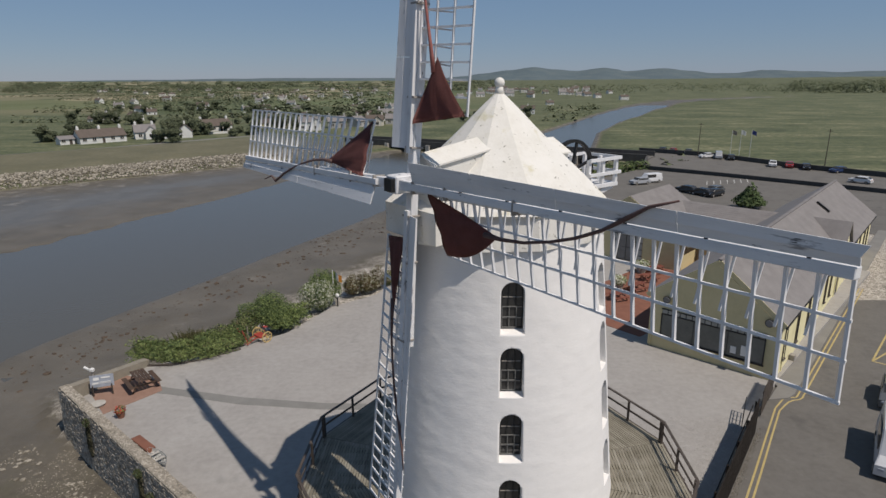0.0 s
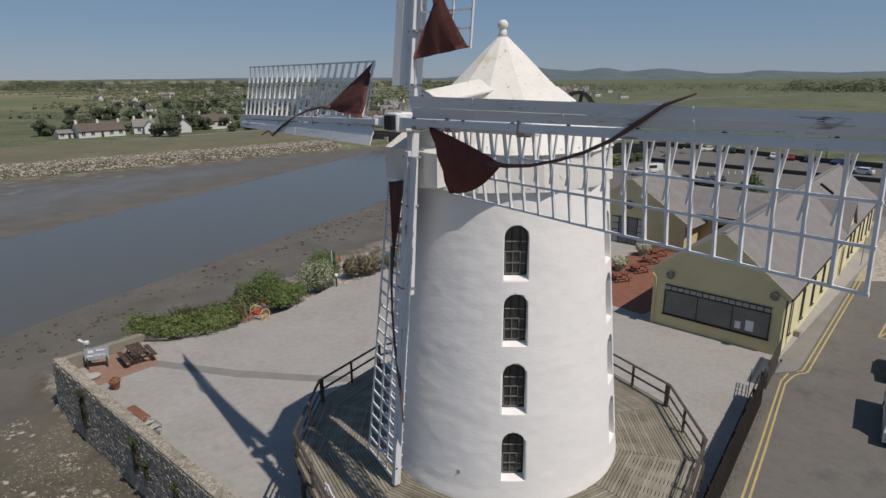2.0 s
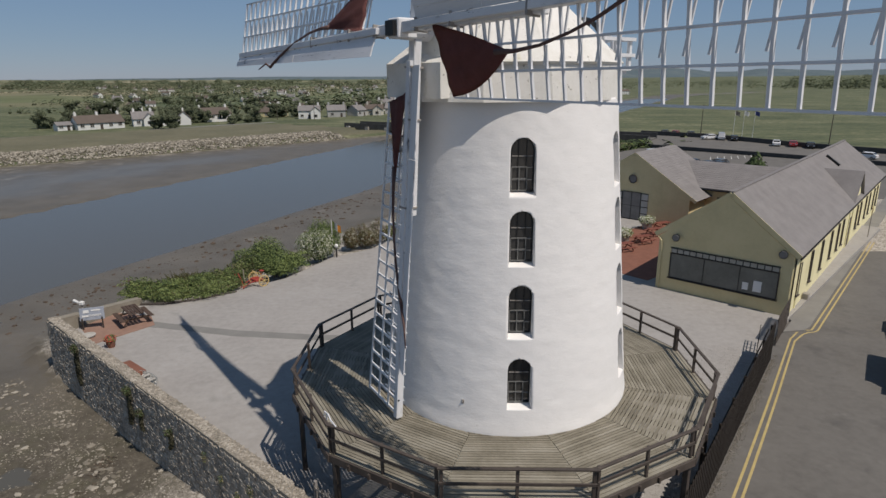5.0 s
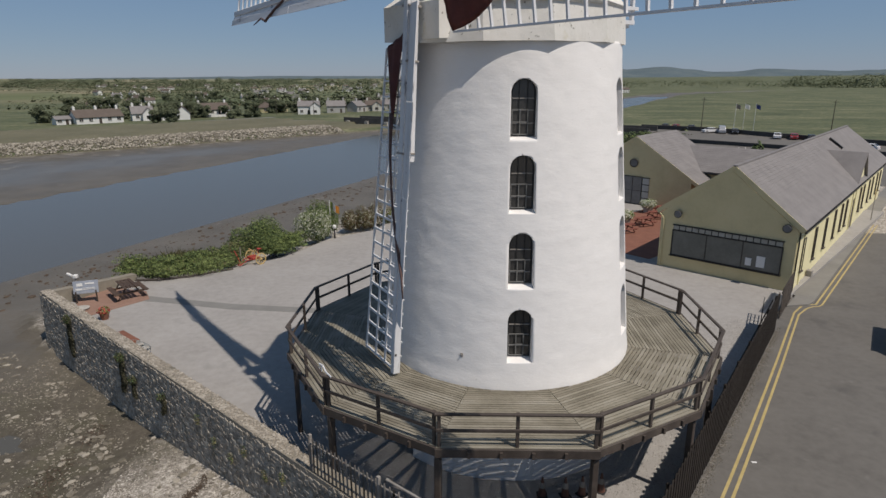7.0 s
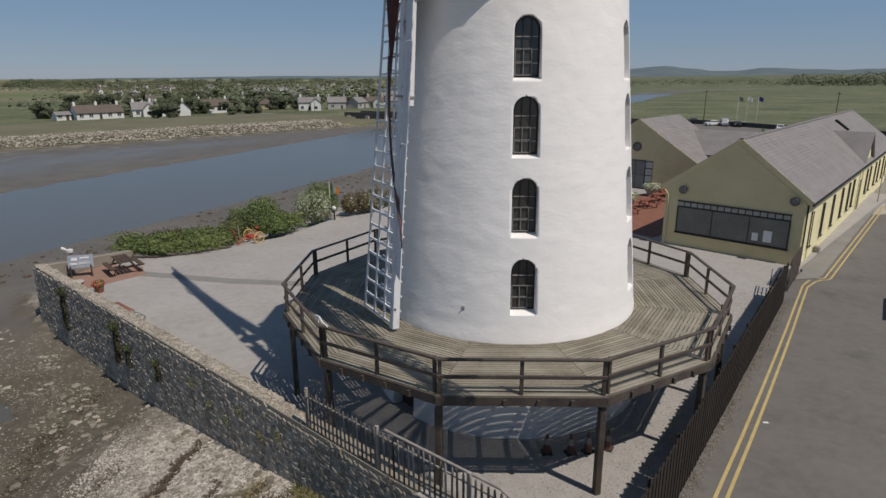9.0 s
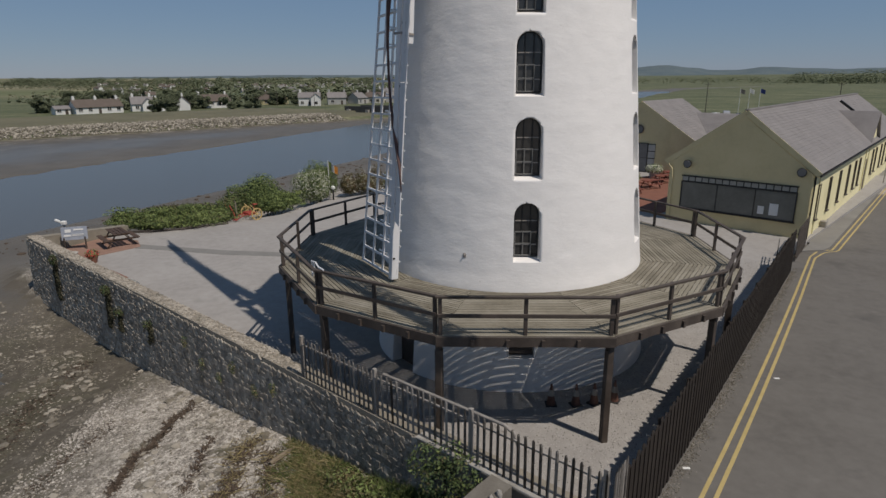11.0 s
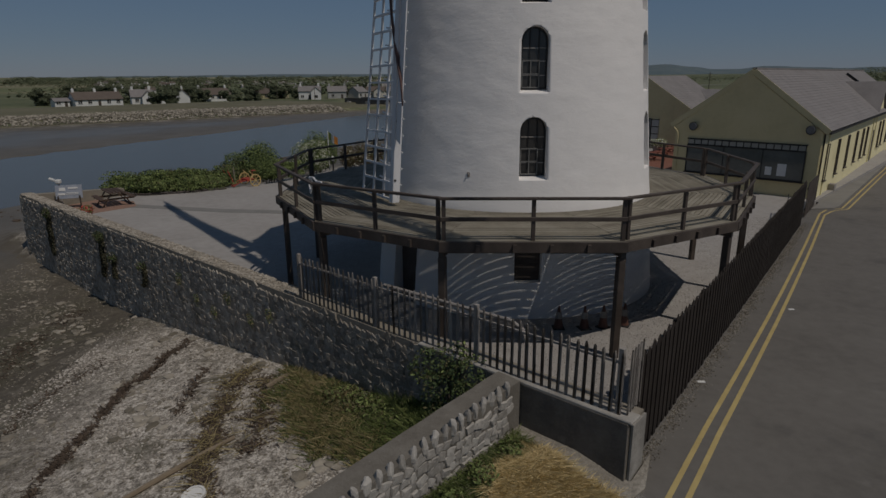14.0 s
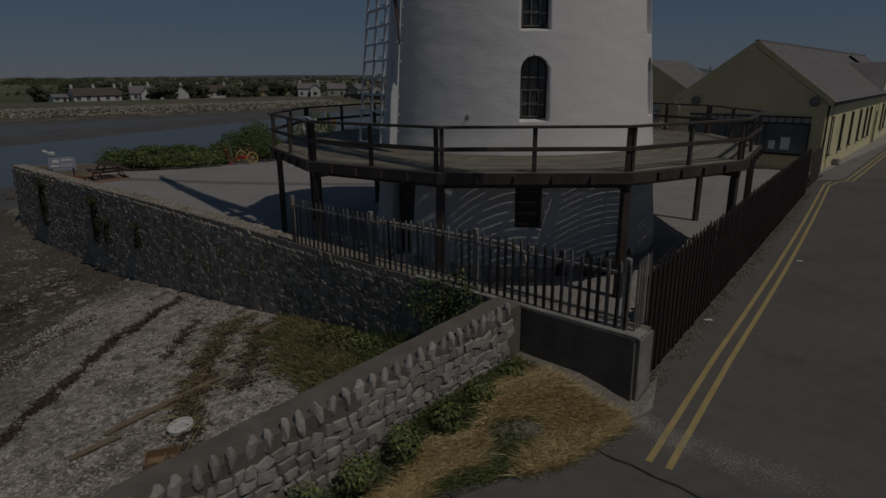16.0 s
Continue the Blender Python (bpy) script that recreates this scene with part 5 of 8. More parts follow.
def shrub(label, blobs, count, size, materials, seed):
    rng = random.Random(seed)
    x = sum(b[0][0] for b in blobs) / len(blobs)
    y = sum(b[0][1] for b in blobs) / len(blobs)
    z = yard_z(x, y)
    sh = thing("shrub", label, "shrub", pose(x, y, z))
    local = [((c[0] - x, c[1] - y, c[2] - z), r) for c, r in blobs]
    part("foliage", leaves_mesh("foliage", local, count, size, materials, rng), None, sh)
    for c, r in local:
        if r[2] > 0.3:
            bm = bmesh.new()
            rod(bm, (c[0], c[1], -0.15), (c[0] + rng.uniform(-0.1, 0.1), c[1], max(0.15, c[2])), 0.05, 6, 0.02)
            part("stem", bm, BARK, sh)
    return sh


def bed(pts, n, rx, rz, rng, lift=0.0):
    out = []
    for i in range(n):
        t = i / max(1, n - 1) * (len(pts) - 1)
        k = min(len(pts) - 2, int(t))
        f = t - k
        x = pts[k][0] * (1 - f) + pts[k + 1][0] * f + rng.uniform(-0.5, 0.5)
        y = pts[k][1] * (1 - f) + pts[k + 1][1] * f + rng.uniform(-0.5, 0.5)
        z = rz * rng.uniform(0.7, 1.25)
        r = rx * rng.uniform(0.75, 1.25)
        out.append(((x, y, yard_z(x, y) + z * 0.75 + lift), (r, r * rng.uniform(0.8, 1.2), z)))
    return out


def tiers(blobs, rng, n=16):
    """Flat sprays stepped over each clump, as a spreading juniper grows."""
    out = []
    for c, r in blobs:
        out.append((c, (r[0] * 0.8, r[1] * 0.8, r[2] * 0.75)))
        for _ in range(n):
            a, u = rng.uniform(0, math.tau), rng.uniform(-0.5, 1.0)
            k = math.sqrt(1 - u * u * 0.9)
            q = r[0] * rng.uniform(0.28, 0.5)
            out.append(((c[0] + math.cos(a) * k * r[0], c[1] + math.sin(a) * k * r[1], c[2] + u * r[2]), (q, q * rng.uniform(0.6, 1.1), 0.07 + 0.05 * rng.random())))
    return out


rng = random.Random(21)
shrub("spreading bright green juniper along the yard's edge", tiers(bed([(-25.6, 44.4), (-23.8, 43.7), (-21.8, 43.6), (-20.2, 44.6)], 20, 1.0, 0.78, rng), rng), 34000, 0.066, [(LEAF, 8), (LEAF_OLIVE, 1), (LEAF_DARK, 3)], 1)
shrub("spreading bright green juniper along the yard's edge", tiers(bed([(-21.6, 46.0), (-20.0, 45.6), (-18.9, 46.9)], 11, 1.0, 0.74, rng), rng), 18000, 0.066, [(LEAF, 7), (LEAF_DARK, 3), (LEAF_OLIVE, 2)], 2)
shrub("olive green mixed shrub behind the cart", bed([(-20.9, 48.3), (-19.2, 49.6)], 6, 0.85, 0.85, rng), 6500, 0.075, [(LEAF_OLIVE, 4), (LEAF_DARK, 3), (LEAF, 2)], 4)
shrub("rounded green shrub behind the cart", bed([(-19.3, 50.8), (-17.9, 51.2), (-16.9, 51.6)], 9, 1.05, 1.35, rng, 0.35), 15500, 0.075, [(LEAF, 6), (LEAF_DARK, 5)], 5)
shrub("low spreading green juniper on the yard's edge", tiers(bed([(-16.6, 49.9), (-15.9, 51.4), (-15.6, 53.3)], 10, 0.95, 0.78, rng, 0.15), rng), 15000, 0.07, [(LEAF, 6), (LEAF_DARK, 3)], 6)
shrub("pale flowering shrub with cream blossom", bed([(-15.0, 55.0), (-13.7, 55.8)], 8, 0.95, 1.35, rng, 0.3), 13500, 0.062, [(LEAF, 5), (FLOWER_WHITE, 4), (LEAF_DARK, 3)], 7)
shrub("tall upright green shrub beside the flag", bed([(-14.0, 57.2), (-13.0, 57.6)], 6, 1.1, 1.62, rng, 0.45), 14000, 0.072, [(LEAF, 5), (LEAF_DARK, 4)], 8)
shrub("loose reddish hedge of mixed shrubs", bed([(-11.6, 60.1), (-10.4, 60.9), (-9.0, 61.9)], 10, 0.85, 1.15, rng), 11000, 0.07, [(LEAF_RED, 5), (LEAF_OLIVE, 4), (FLOWER_WHITE, 1)], 9)
shrub("loose reddish hedge of mixed shrubs", bed([(-8.4, 62.2), (-6.5, 63.4), (-4.5, 65)], 8, 1.0, 1.15, rng), 8280, 0.078, [(LEAF_RED, 4), (LEAF, 4)], 10)
clump = thing("grass_clump", "tall tawny grass clump among the junipers", "grass", pose(-22.3, 45.8, yard_z(-22.3, 45.8) + 0.1))
tuft = [(rng.gauss(0, 0.55), rng.gauss(0, 0.4), 0.0) for _ in range(1500)]
part("blades", blades_mesh("blades", tuft, 1.35, 0.014, LEAF_OLIVE, rng, 0.22), None, clump)

# kerb logs along the bed
bm = bmesh.new()
tube(bm, [(-25.0, 42.1, yard_z(-25, 42.1) + 0.06), (-22.6, 42.3, yard_z(-22.6, 42.3) + 0.08), (-20.6, 43.3, yard_z(-20.6, 43.3) + 0.07), (-18.2, 45.6, yard_z(-18.2, 45.6) + 0.06)], 0.09, 6)
tagged(part("log_edging", bm, DARK_WOOD), "dark log edging along the shrub bed", "edging")

# ---- yard furniture ----
def wheel(bm_rim, bm_spoke, c, axis, r):
    axis = Vector(axis).normalized()
    x = axis.orthogonal().normalized()
    y = axis.cross(x)
    pts = [Vector(c) + (x * math.cos(t) + y * math.sin(t)) * r for t in [math.tau * i / 24 for i in range(25)]]
    rows = []
    for p in pts[:-1]:
        d = (p - Vector(c)).normalized()
        rows.append([bm_rim.verts.new(p + d * u + axis * v) for u, v in ((-0.035, -0.03), (0.035, -0.03), (0.035, 0.03), (-0.035, 0.03))])
    for r0, r1 in zip(rows, rows[1:] + rows[:1]):
        for k in range(4):
            bm_rim.faces.new((r0[k], r0[(k + 1) % 4], r1[(k + 1) % 4], r1[k]))
    bmesh.ops.recalc_face_normals(bm_rim, faces=bm_rim.faces[:])
    for i in range(8):
        beam(bm_spoke, c, pts[i * 3], 0.035, 0.035, axis)
    rod(bm_spoke, Vector(c) - axis * 0.08, Vector(c) + axis * 0.08, 0.07, 8)


cz = yard_z(-16.7, 47.4)
cart = thing("farm_cart", "old red iron farm cart with pale yellow spoked wheels", "cart", pose(-17.1, 47.75, cz, 0, 0, -37))
for sx in (-0.75, 0.75):
    rim, spk = bmesh.new(), bmesh.new()
    wheel(rim, spk, (sx, 0, 0.48), (1, 0, 0), 0.45)
    w = part("wheel", rim, WHEEL_PAINT, cart, "pale yellow spoked wheel")
    part("spokes", spk, WHEEL_PAINT, w)
bm = bmesh.new()
beam(bm, (-0.8, 0, 0.48), (0.8, 0, 0.48), 0.07, 0.07)
part("axle", bm, RED_PAINT, cart)
bm = bmesh.new()
box(bm, (0, -0.2, 0.5), (0.9, 0.7, 0.2), None, 0.03)
part("bed", bm, RED_PAINT, cart)
for sx in (-0.3, 0.3):
    bm = bmesh.new()
    tube(bm, [(sx, 0.2, 0.5), (sx * 0.8, -0.9, 0.45), (sx * 0.4, -1.6, 0.12)], 0.045, 6)
    part("shaft", bm, RED_PAINT, cart)
    bm = bmesh.new()
    tube(bm, [(sx * 0.5, -1.5, 0.15), (sx - 0.35, -1.55, 0.75), (sx - 0.75, -1.6, 1.3)], 0.035, 6)
    part("handle", bm, RED_PAINT, cart)
    bm = bmesh.new()
    tube(bm, [(sx * 1.4, 0.0, 0.55), (sx * 1.4, -0.05, 0.95), (sx * 1.4 - 0.1, -0.25, 1.2)], 0.03, 6)
    part("lever", bm, WHEEL_PAINT, cart, "thin upright lever")
bm = bmesh.new()
beam(bm, (-0.25, -1.2, 0), (-0.25, -1.2, 1.55), 0.08, 0.08)
part("post", bm, DECK_WOOD, cart, "pale upright wooden post")
bm = bmesh.new()
rod(bm, (0.1, 0.2, 0.76), (0.1, 0.2, 1.15), 0.05, 8, 0.03)
box(bm, (0.1, 0.3, 1.15), (0.4, 0.3, 0.04), None, 0.015)
part("seat", bm, RED_PAINT, cart)


def picnic_table(material):
    t = thing("picnic_table", "dark brown wooden picnic table with fixed benches", "picnic table")
    for y in (-0.3, -0.1, 0.1, 0.3):
        bm = bmesh.new()
        box(bm, (0, y, 0.75), (1.8, 0.17, 0.045), None, 0.008)
        part("table_board", bm, material, t)
    for y in (-0.75, 0.75):
        bm = bmesh.new()
        box(bm, (0, y, 0.45), (1.8, 0.26, 0.045), None, 0.008)
        part("seat_board", bm, material, t)
    for x in (-0.6, 0.6):
        for s in (-1, 1):
            bm = bmesh.new()
            beam(bm, (x, s * 0.72, 0), (x, s * 0.22, 0.73), 0.05, 0.1, (1, 0, 0))
            part("leg", bm, material, t)
        bm = bmesh.new()
        beam(bm, (x + 0.05, -0.85, 0.40), (x + 0.05, 0.85, 0.40), 0.05, 0.1)
        part("cross_beam", bm, material, t)
    return t


table = picnic_table(TABLE_WOOD)
table.matrix_basis = pose(-22.9, 38.9, yard_z(-22.9, 38.9) + 0.03, 0, 0, -46) @ Matrix.Scale(1.2, 4)
red_table = picnic_table(BENCH_RED)
tagged(red_table, "red-stained wooden picnic table on brick paving", group="courtyard tables")
red_table.matrix_basis = pose(15.5, 57.4, yard_z(15.5, 57.4) + 0.03, 0, 0, 20)
for x, y, r in ((18.1, 60.2, 24), (20.2, 63.3, 20), (21.8, 66.0, 28)):
    copy_thing(red_table, pose(x, y, yard_z(x, y) + 0.03, 0, 0, r))

sign = thing("information_board", "grey information board on two posts beside the wall", "sign", pose(-25.0, 37.6, yard_z(-25, 37.6) + 0.03, 0, 0, 20))
bm = bmesh.new()
box(bm, (0, 0, 1.05), (1.5, 0.06, 0.85), Matrix.Rotation(radians(-12), 4, "X"), 0.01)
part("panel", bm, SIGN_FACE, sign, "pale blue-grey printed panel")
bm = bmesh.new()
for x, z, w, h in ((0.25, 1.28, 0.55, 0.10), (-0.35, 1.22, 0.35, 0.2), (0.2, 0.98, 0.7, 0.04), (0.2, 0.9, 0.7, 0.04), (-0.4, 0.92, 0.4, 0.12)):
    box(bm, (x, -0.045, z), (w, 0.02, h), Matrix.Rotation(radians(-12), 4, "X"))
part("print", bm, HOUSE_WHITE, sign, "unreadable white print")
for x in (-0.6, 0.6):
    bm = bmesh.new()
    box(bm, (x, 0.05, 0.4), (0.08, 0.08, 0.8), None, 0.01)
    part("post", bm, DARK_WOOD, sign)
viewer = thing("coin_viewer", "white coin-operated viewing telescope on a post", "telescope", pose(-26.0, 38.3, yard_z(-26, 38.3)))
bm = bmesh.new()
rod(bm, (0, 0, 0), (0, 0, 1.45), 0.09, 10, 0.06)
part("pillar", bm, STEEL, viewer)
bm = bmesh.new()
box(bm, (0, 0, 1.62), (0.30, 0.28, 0.26), None, 0.05)
rod(bm, (-0.15, -0.1, 1.7), (-0.55, 0.05, 1.78), 0.08, 10, 0.1)
part("head", bm, HOUSE_WHITE, viewer)
pot = thing("flower_pot", "clay pot of red flowers by the wall", "flower pot", pose(-22.2, 34.9, yard_z(-22.2, 34.9)))
bm = bmesh.new()
bmesh.ops.create_cone(bm, cap_ends=True, segments=14, radius1=0.2, radius2=0.3, depth=0.42, matrix=Matrix.Translation((0, 0, 0.21)))
part("pot", bm, BRICK_RED, pot)
part("blossom", leaves_mesh("blossom", [((0, 0, 0.55), (0.38, 0.38, 0.25))], 320, 0.06, [(FLOWER_RED, 3), (LEAF, 3)], random.Random(3)), None, pot)
for x, y, name in ((-24.6, 36.3, ""),):
    bm = bmesh.new()
    bmesh.ops.create_cone(bm, cap_ends=True, segments=18, radius1=0.42, radius2=0.5, depth=0.14, matrix=Matrix.Translation((x, y, yard_z(x, y) + 0.1)))
    tagged(part("stone_disc", bm, STONE_LIGHT), "flat round pale stone on the brick terrace", "stone")
# small boat and a timber trough against the wall
boat = thing("rowing_boat", "small white wooden rowing boat lying on the yard", "boat", pose(-17.5, 30.4, yard_z(-17, 30.05), 0, 0, -38))
bm = bmesh.new()
secs = []
for i in range(11):
    t = -1 + 2 * i / 10
    w = 0.36 * (1 - abs(t) ** 2.4) + 0.03
    zk = 0.02 + 0.1 * t * t
    secs.append([bm.verts.new((1.05 * t, s * w * k, zk + h)) for s, k, h in ((-1, 1, 0.3), (-1, 0.8, 0.1), (-1, 0.0, 0.0), (1, 0.8, 0.1), (1, 1, 0.3))])
for a, b in zip(secs, secs[1:]):
    for k in range(4):
        bm.faces.new((a[k], b[k], b[k + 1], a[k + 1]))
bmesh.ops.solidify(bm, geom=bm.faces[:], thickness=0.035)
part("hull", bm, HOUSE_WHITE, boat)
for x in (-0.4, 0.3):
    bm = bmesh.new()
    box(bm, (x, 0, 0.26), (0.2, 0.6, 0.03))
    part("thwart", bm, STONE_LIGHT, boat)
bm = bmesh.new()
box(bm, (-18.95, 31.6, yard_z(-19, 32) + 0.2), (2.0, 0.55, 0.36), Matrix.Translation((-18.95, 31.6, 0)) @ Matrix.Rotation(radians(-37), 4, "Z") @ Matrix.Translation((18.95, -31.6, 0)), 0.03)
tagged(part("timber_planter", bm, BRICK_RED), "reddish brown timber trough along the wall", "planter")
flag = thing("flagpole", "short pole flying a white and orange flag", "flagpole", pose(-12.75, 56.6, yard_z(-12.75, 56.6)))
bm = bmesh.new()
rod(bm, (0, 0, 0), (0, 0, 3.6), 0.045, 8, 0.03)
part("pole", bm, HOUSE_WHITE, flag)
for k, (c0, colr) in enumerate((((0.0), LEAF), ((0.36), HOUSE_WHITE), ((0.72), mat("flag_orange", [(0.5, 0.2, 0.03), (0.6, 0.28, 0.05)], 3.0)))):
    bm = bmesh.new()
    g = []
    for i in range(7):
        u = c0 + 0.36 * i / 6
        g.append([bm.verts.new((u * 0.8, 0.09 * math.sin(u * 7), 3.55 - v - 0.55 * u)) for v in (0, 0.35, 0.7)])
    for a, b in zip(g, g[1:]):
        for j in range(2):
            bm.faces.new((a[j], b[j], b[j + 1], a[j + 1]))
    bmesh.ops.solidify(bm, geom=bm.faces[:], thickness=0.012)
    part("flag_panel", bm, colr, flag)
lamp = thing("bollard_lamp", "low white-topped post lamp by the hedge", "lamp", pose(-12.3, 56.1, yard_z(-12.3, 56.1)))
bm = bmesh.new()
rod(bm, (0, 0, 0), (0, 0, 1.0), 0.07, 8)
part("post", bm, IRON, lamp)
bm = bmesh.new()
bmesh.ops.create_uvsphere(bm, u_segments=12, v_segments=8, radius=0.2, matrix=Matrix.Translation((0, 0, 1.15)))
part("globe", bm, HOUSE_WHITE, lamp, smooth=True)

# things under the deck: traffic cones by the tower's foot
cone_bm = bmesh.new()
bmesh.ops.create_cone(cone_bm, cap_ends=True, segments=14, radius1=0.15, radius2=0.03, depth=0.7, matrix=Matrix.Translation((0, 0, 0.39)))
cone = thing("traffic_cone", "orange traffic cone coloured dark as in the deck's shade", "traffic cone", group="cones under the deck")
part("body", cone_bm, CONE_SHADED, cone)
cone_bm = bmesh.new()
box(cone_bm, (0, 0, 0.02), (0.36, 0.36, 0.04), None, 0.01)
part("base", cone_bm, RUBBER, cone)
cone_bm = bmesh.new()
bmesh.ops.create_cone(cone_bm, cap_ends=True, segments=14, radius1=0.113, radius2=0.078, depth=0.2, matrix=Matrix.Translation((0, 0, 0.45)))
# grey for a white band, with the shade in its colour too
part("band", cone_bm, STONE_LIGHT, cone)
for k, (x, y) in enumerate(((2.9, 18.9), (3.7, 18.9), (4.3, 19.0), (5.0, 19.2))):
    m = pose(x, y, yard_z(x, y), 0, 0, 20 * k)
    if k == 0:
        cone.matrix_basis = m
    else:
        copy_thing(cone, m)

# ---- fences ----
def build_palisade():
    """Steel palisade on the sea wall's near end, with a short return."""
    fen = thing("palisade_fence", "grey steel palisade fence on top of the stone wall", "fence")
    L = (WALL_B - WALL_A).length
    t0 = 28.72
    bm = bmesh.new()
    pts = [(-0.042, 0.014), (-0.016, -0.014), (0.016, -0.014), (0.042, 0.014)]
    h = 1.30
    lo = [bm.verts.new((x, y, 0)) for x, y in pts]
    hi = [bm.verts.new((x, y, h)) for x, y in pts]
    tip = [bm.verts.new((x * 0.35, y, h + 0.09)) for x, y in pts]
    for i in range(3):
        bm.faces.new((lo[i], lo[i + 1], hi[i + 1], hi[i]))
        bm.faces.new((hi[i], hi[i + 1], tip[i + 1], tip[i]))
    bmesh.ops.solidify(bm, geom=bm.faces[:], thickness=0.006)
    pale = finish(bm, "pale", STEEL)
    ang = math.atan2(WALL_DIR.y, WALL_DIR.x)
    n = 54
    lean = random.Random(64)
    for i in range(n):
        p = WALL_A + WALL_DIR * (t0 + 10.45 * i / (n - 1)) + WALL_IN * 0.05
        part("pale", pale, None, fen, at=pose(p.x, p.y, wall_top(p) - 0.02 + lean.uniform(-0.015, 0.015), 0, lean.uniform(-1.2, 1.2), math.degrees(ang)))
    for z in (0.25, 1.12):
        bm = bmesh.new()
        a, b = WALL_A + WALL_DIR * t0 + WALL_IN * 0.09, WALL_A + WALL_DIR * (t0 + 10.5) + WALL_IN * 0.09
        beam(bm, a + Vector((0, 0, wall_top(a) + z)), b + Vector((0, 0, wall_top(b) + z)), 0.04, 0.05)
        part("rail", bm, STEEL, fen)
    for t in (0.0, 3.4, 6.85, 10.4):
        p = WALL_A + WALL_DIR * (t0 + t) + WALL_IN * 0.12
        bm = bmesh.new()
        z = wall_top(p)
        box(bm, (p.x, p.y, z + 0.66), (0.1, 0.1, 1.5), Matrix.Translation((p.x, p.y, 0)) @ Matrix.Rotation(ang, 4, "Z") @ Matrix.Translation((-p.x, -p.y, 0)), 0.006)
        part("post", bm, STEEL, fen)
    for i in range(5):
        p = WALL_B + WALL_IN * 0.06 + ROAD_DIR * (0.16 * i + 0.1) + ROAD_N * -0.12
        part("pale", pale, None, fen, at=pose(p.x, p.y, wall_top(WALL_B) + 0.03, 0, 0, math.degrees(math.atan2(ROAD_DIR.y, ROAD_DIR.x))))
    # pale tubular hand rail behind it
    bm = bmesh.new()
    a = WALL_A + WALL_DIR * (t0 + 3.4) + WALL_IN * 0.45
    b = WALL_A + WALL_DIR * (t0 + 7.6) + WALL_IN * 0.45
    tube(bm, [a + Vector((0, 0, 2.45)), b + Vector((0, 0, 2.55)), b + WALL_DIR * 0.3 + Vector((0, 0, 2.43)), b + WALL_DIR * 0.42 + Vector((0, 0, 2.13)), b + WALL_DIR * 0.42 + Vector((0, 0, 0.2))], 0.045, 8)
    tagged(part("hand_rail", bm, STEEL), "pale steel tube hand rail behind the fence", "hand rail")


build_palisade()


def build_road_fence():
    fen = thing("timber_fence", "tall dark-stained close-boarded timber fence beside the road", "fence")
    L = (FENCE_B - FENCE_A).length
    bm = bmesh.new()
    w, h = 0.186, 2.42
    shift = ROAD_N * -0.30
    pts = [(-w / 2, 0), (w / 2, 0), (w / 2, h - 0.09), (0, h), (-w / 2, h - 0.09)]
    a = [bm.verts.new((x, -0.011, z)) for x, z in pts]
    b = [bm.verts.new((x, 0.011, z)) for x, z in pts]
    bm.faces.new(a), bm.faces.new(b[::-1])
    for i in range(5):
        bm.faces.new((a[i], b[i], b[(i + 1) % 5], a[(i + 1) % 5]))
    bmesh.ops.recalc_face_normals(bm, faces=bm.faces[:])
    pale = finish(bm, "pale", FENCE_WOOD)
    ang = math.degrees(math.atan2(ROAD_DIR.y, ROAD_DIR.x))
    rng = random.Random(5)
    n = int(L / 0.165) + 4
    for i in range(n):
        p = FENCE_A + shift + ROAD_DIR * (-0.25 + 0.165 * i)
        part("pale", pale, None, fen, at=pose(p.x - 0.024 * (i % 2) * ROAD_N.x, p.y - 0.024 * (i % 2) * ROAD_N.y, road_z(p.x, p.y) + 0.02 + 0.075 * (i % 2) + rng.uniform(-0.035, 0.035), 0, rng.uniform(-0.6, 0.6), ang))
    for z in (0.5, 1.95):
        bm = bmesh.new()
        a, b = FENCE_A + shift + ROAD_N * -0.075, FENCE_B + shift + ROAD_N * -0.075
        beam(bm, a + Vector((0, 0, road_z(a.x, a.y) + z)), b + Vector((0, 0, road_z(b.x, b.y) + z)), 0.05, 0.09)
        part("rail", bm, FENCE_WOOD, fen)
    for k in range(11):
        p = FENCE_A + shift + ROAD_DIR * (L * k / 10) + ROAD_N * -0.16
        bm = bmesh.new()
        box(bm, (p.x, p.y, road_z(p.x, p.y) + 1.1), (0.1, 0.1, 2.3), None, 0.01)
        part("post", bm, FENCE_WOOD, fen)
    # low stone footing
    bm = bmesh.new()
    a, b = FENCE_A + shift + ROAD_N * -0.28, FENCE_B + shift + ROAD_N * -0.28
    beam(bm, a + Vector((0, 0, 0.2)), b + Vector((0, 0, 0.0)), 0.22, 0.55)
    part("footing", bm, MORTAR, fen)
    # gate posts by the low building
    gate = thing("metal_gate", "dark metal gate standing open beside the fence end", "gate", pose(18.1, 35.4, yard_z(18, 35), 0, 0, 62))
    for z in (0.25, 0.6, 0.95, 1.2):
        bm = bmesh.new()
        beam(bm, (-1.1, 0, z), (1.1, 0, z), 0.04, 0.04)
        part("bar", bm, IRON, gate)
    for x in (-1.1, -0.55, 0, 0.55, 1.1):
        bm = bmesh.new()
        beam(bm, (x, 0, 0.05), (x, 0, 1.25), 0.04, 0.04)
        part("upright", bm, IRON, gate)


build_road_fence()

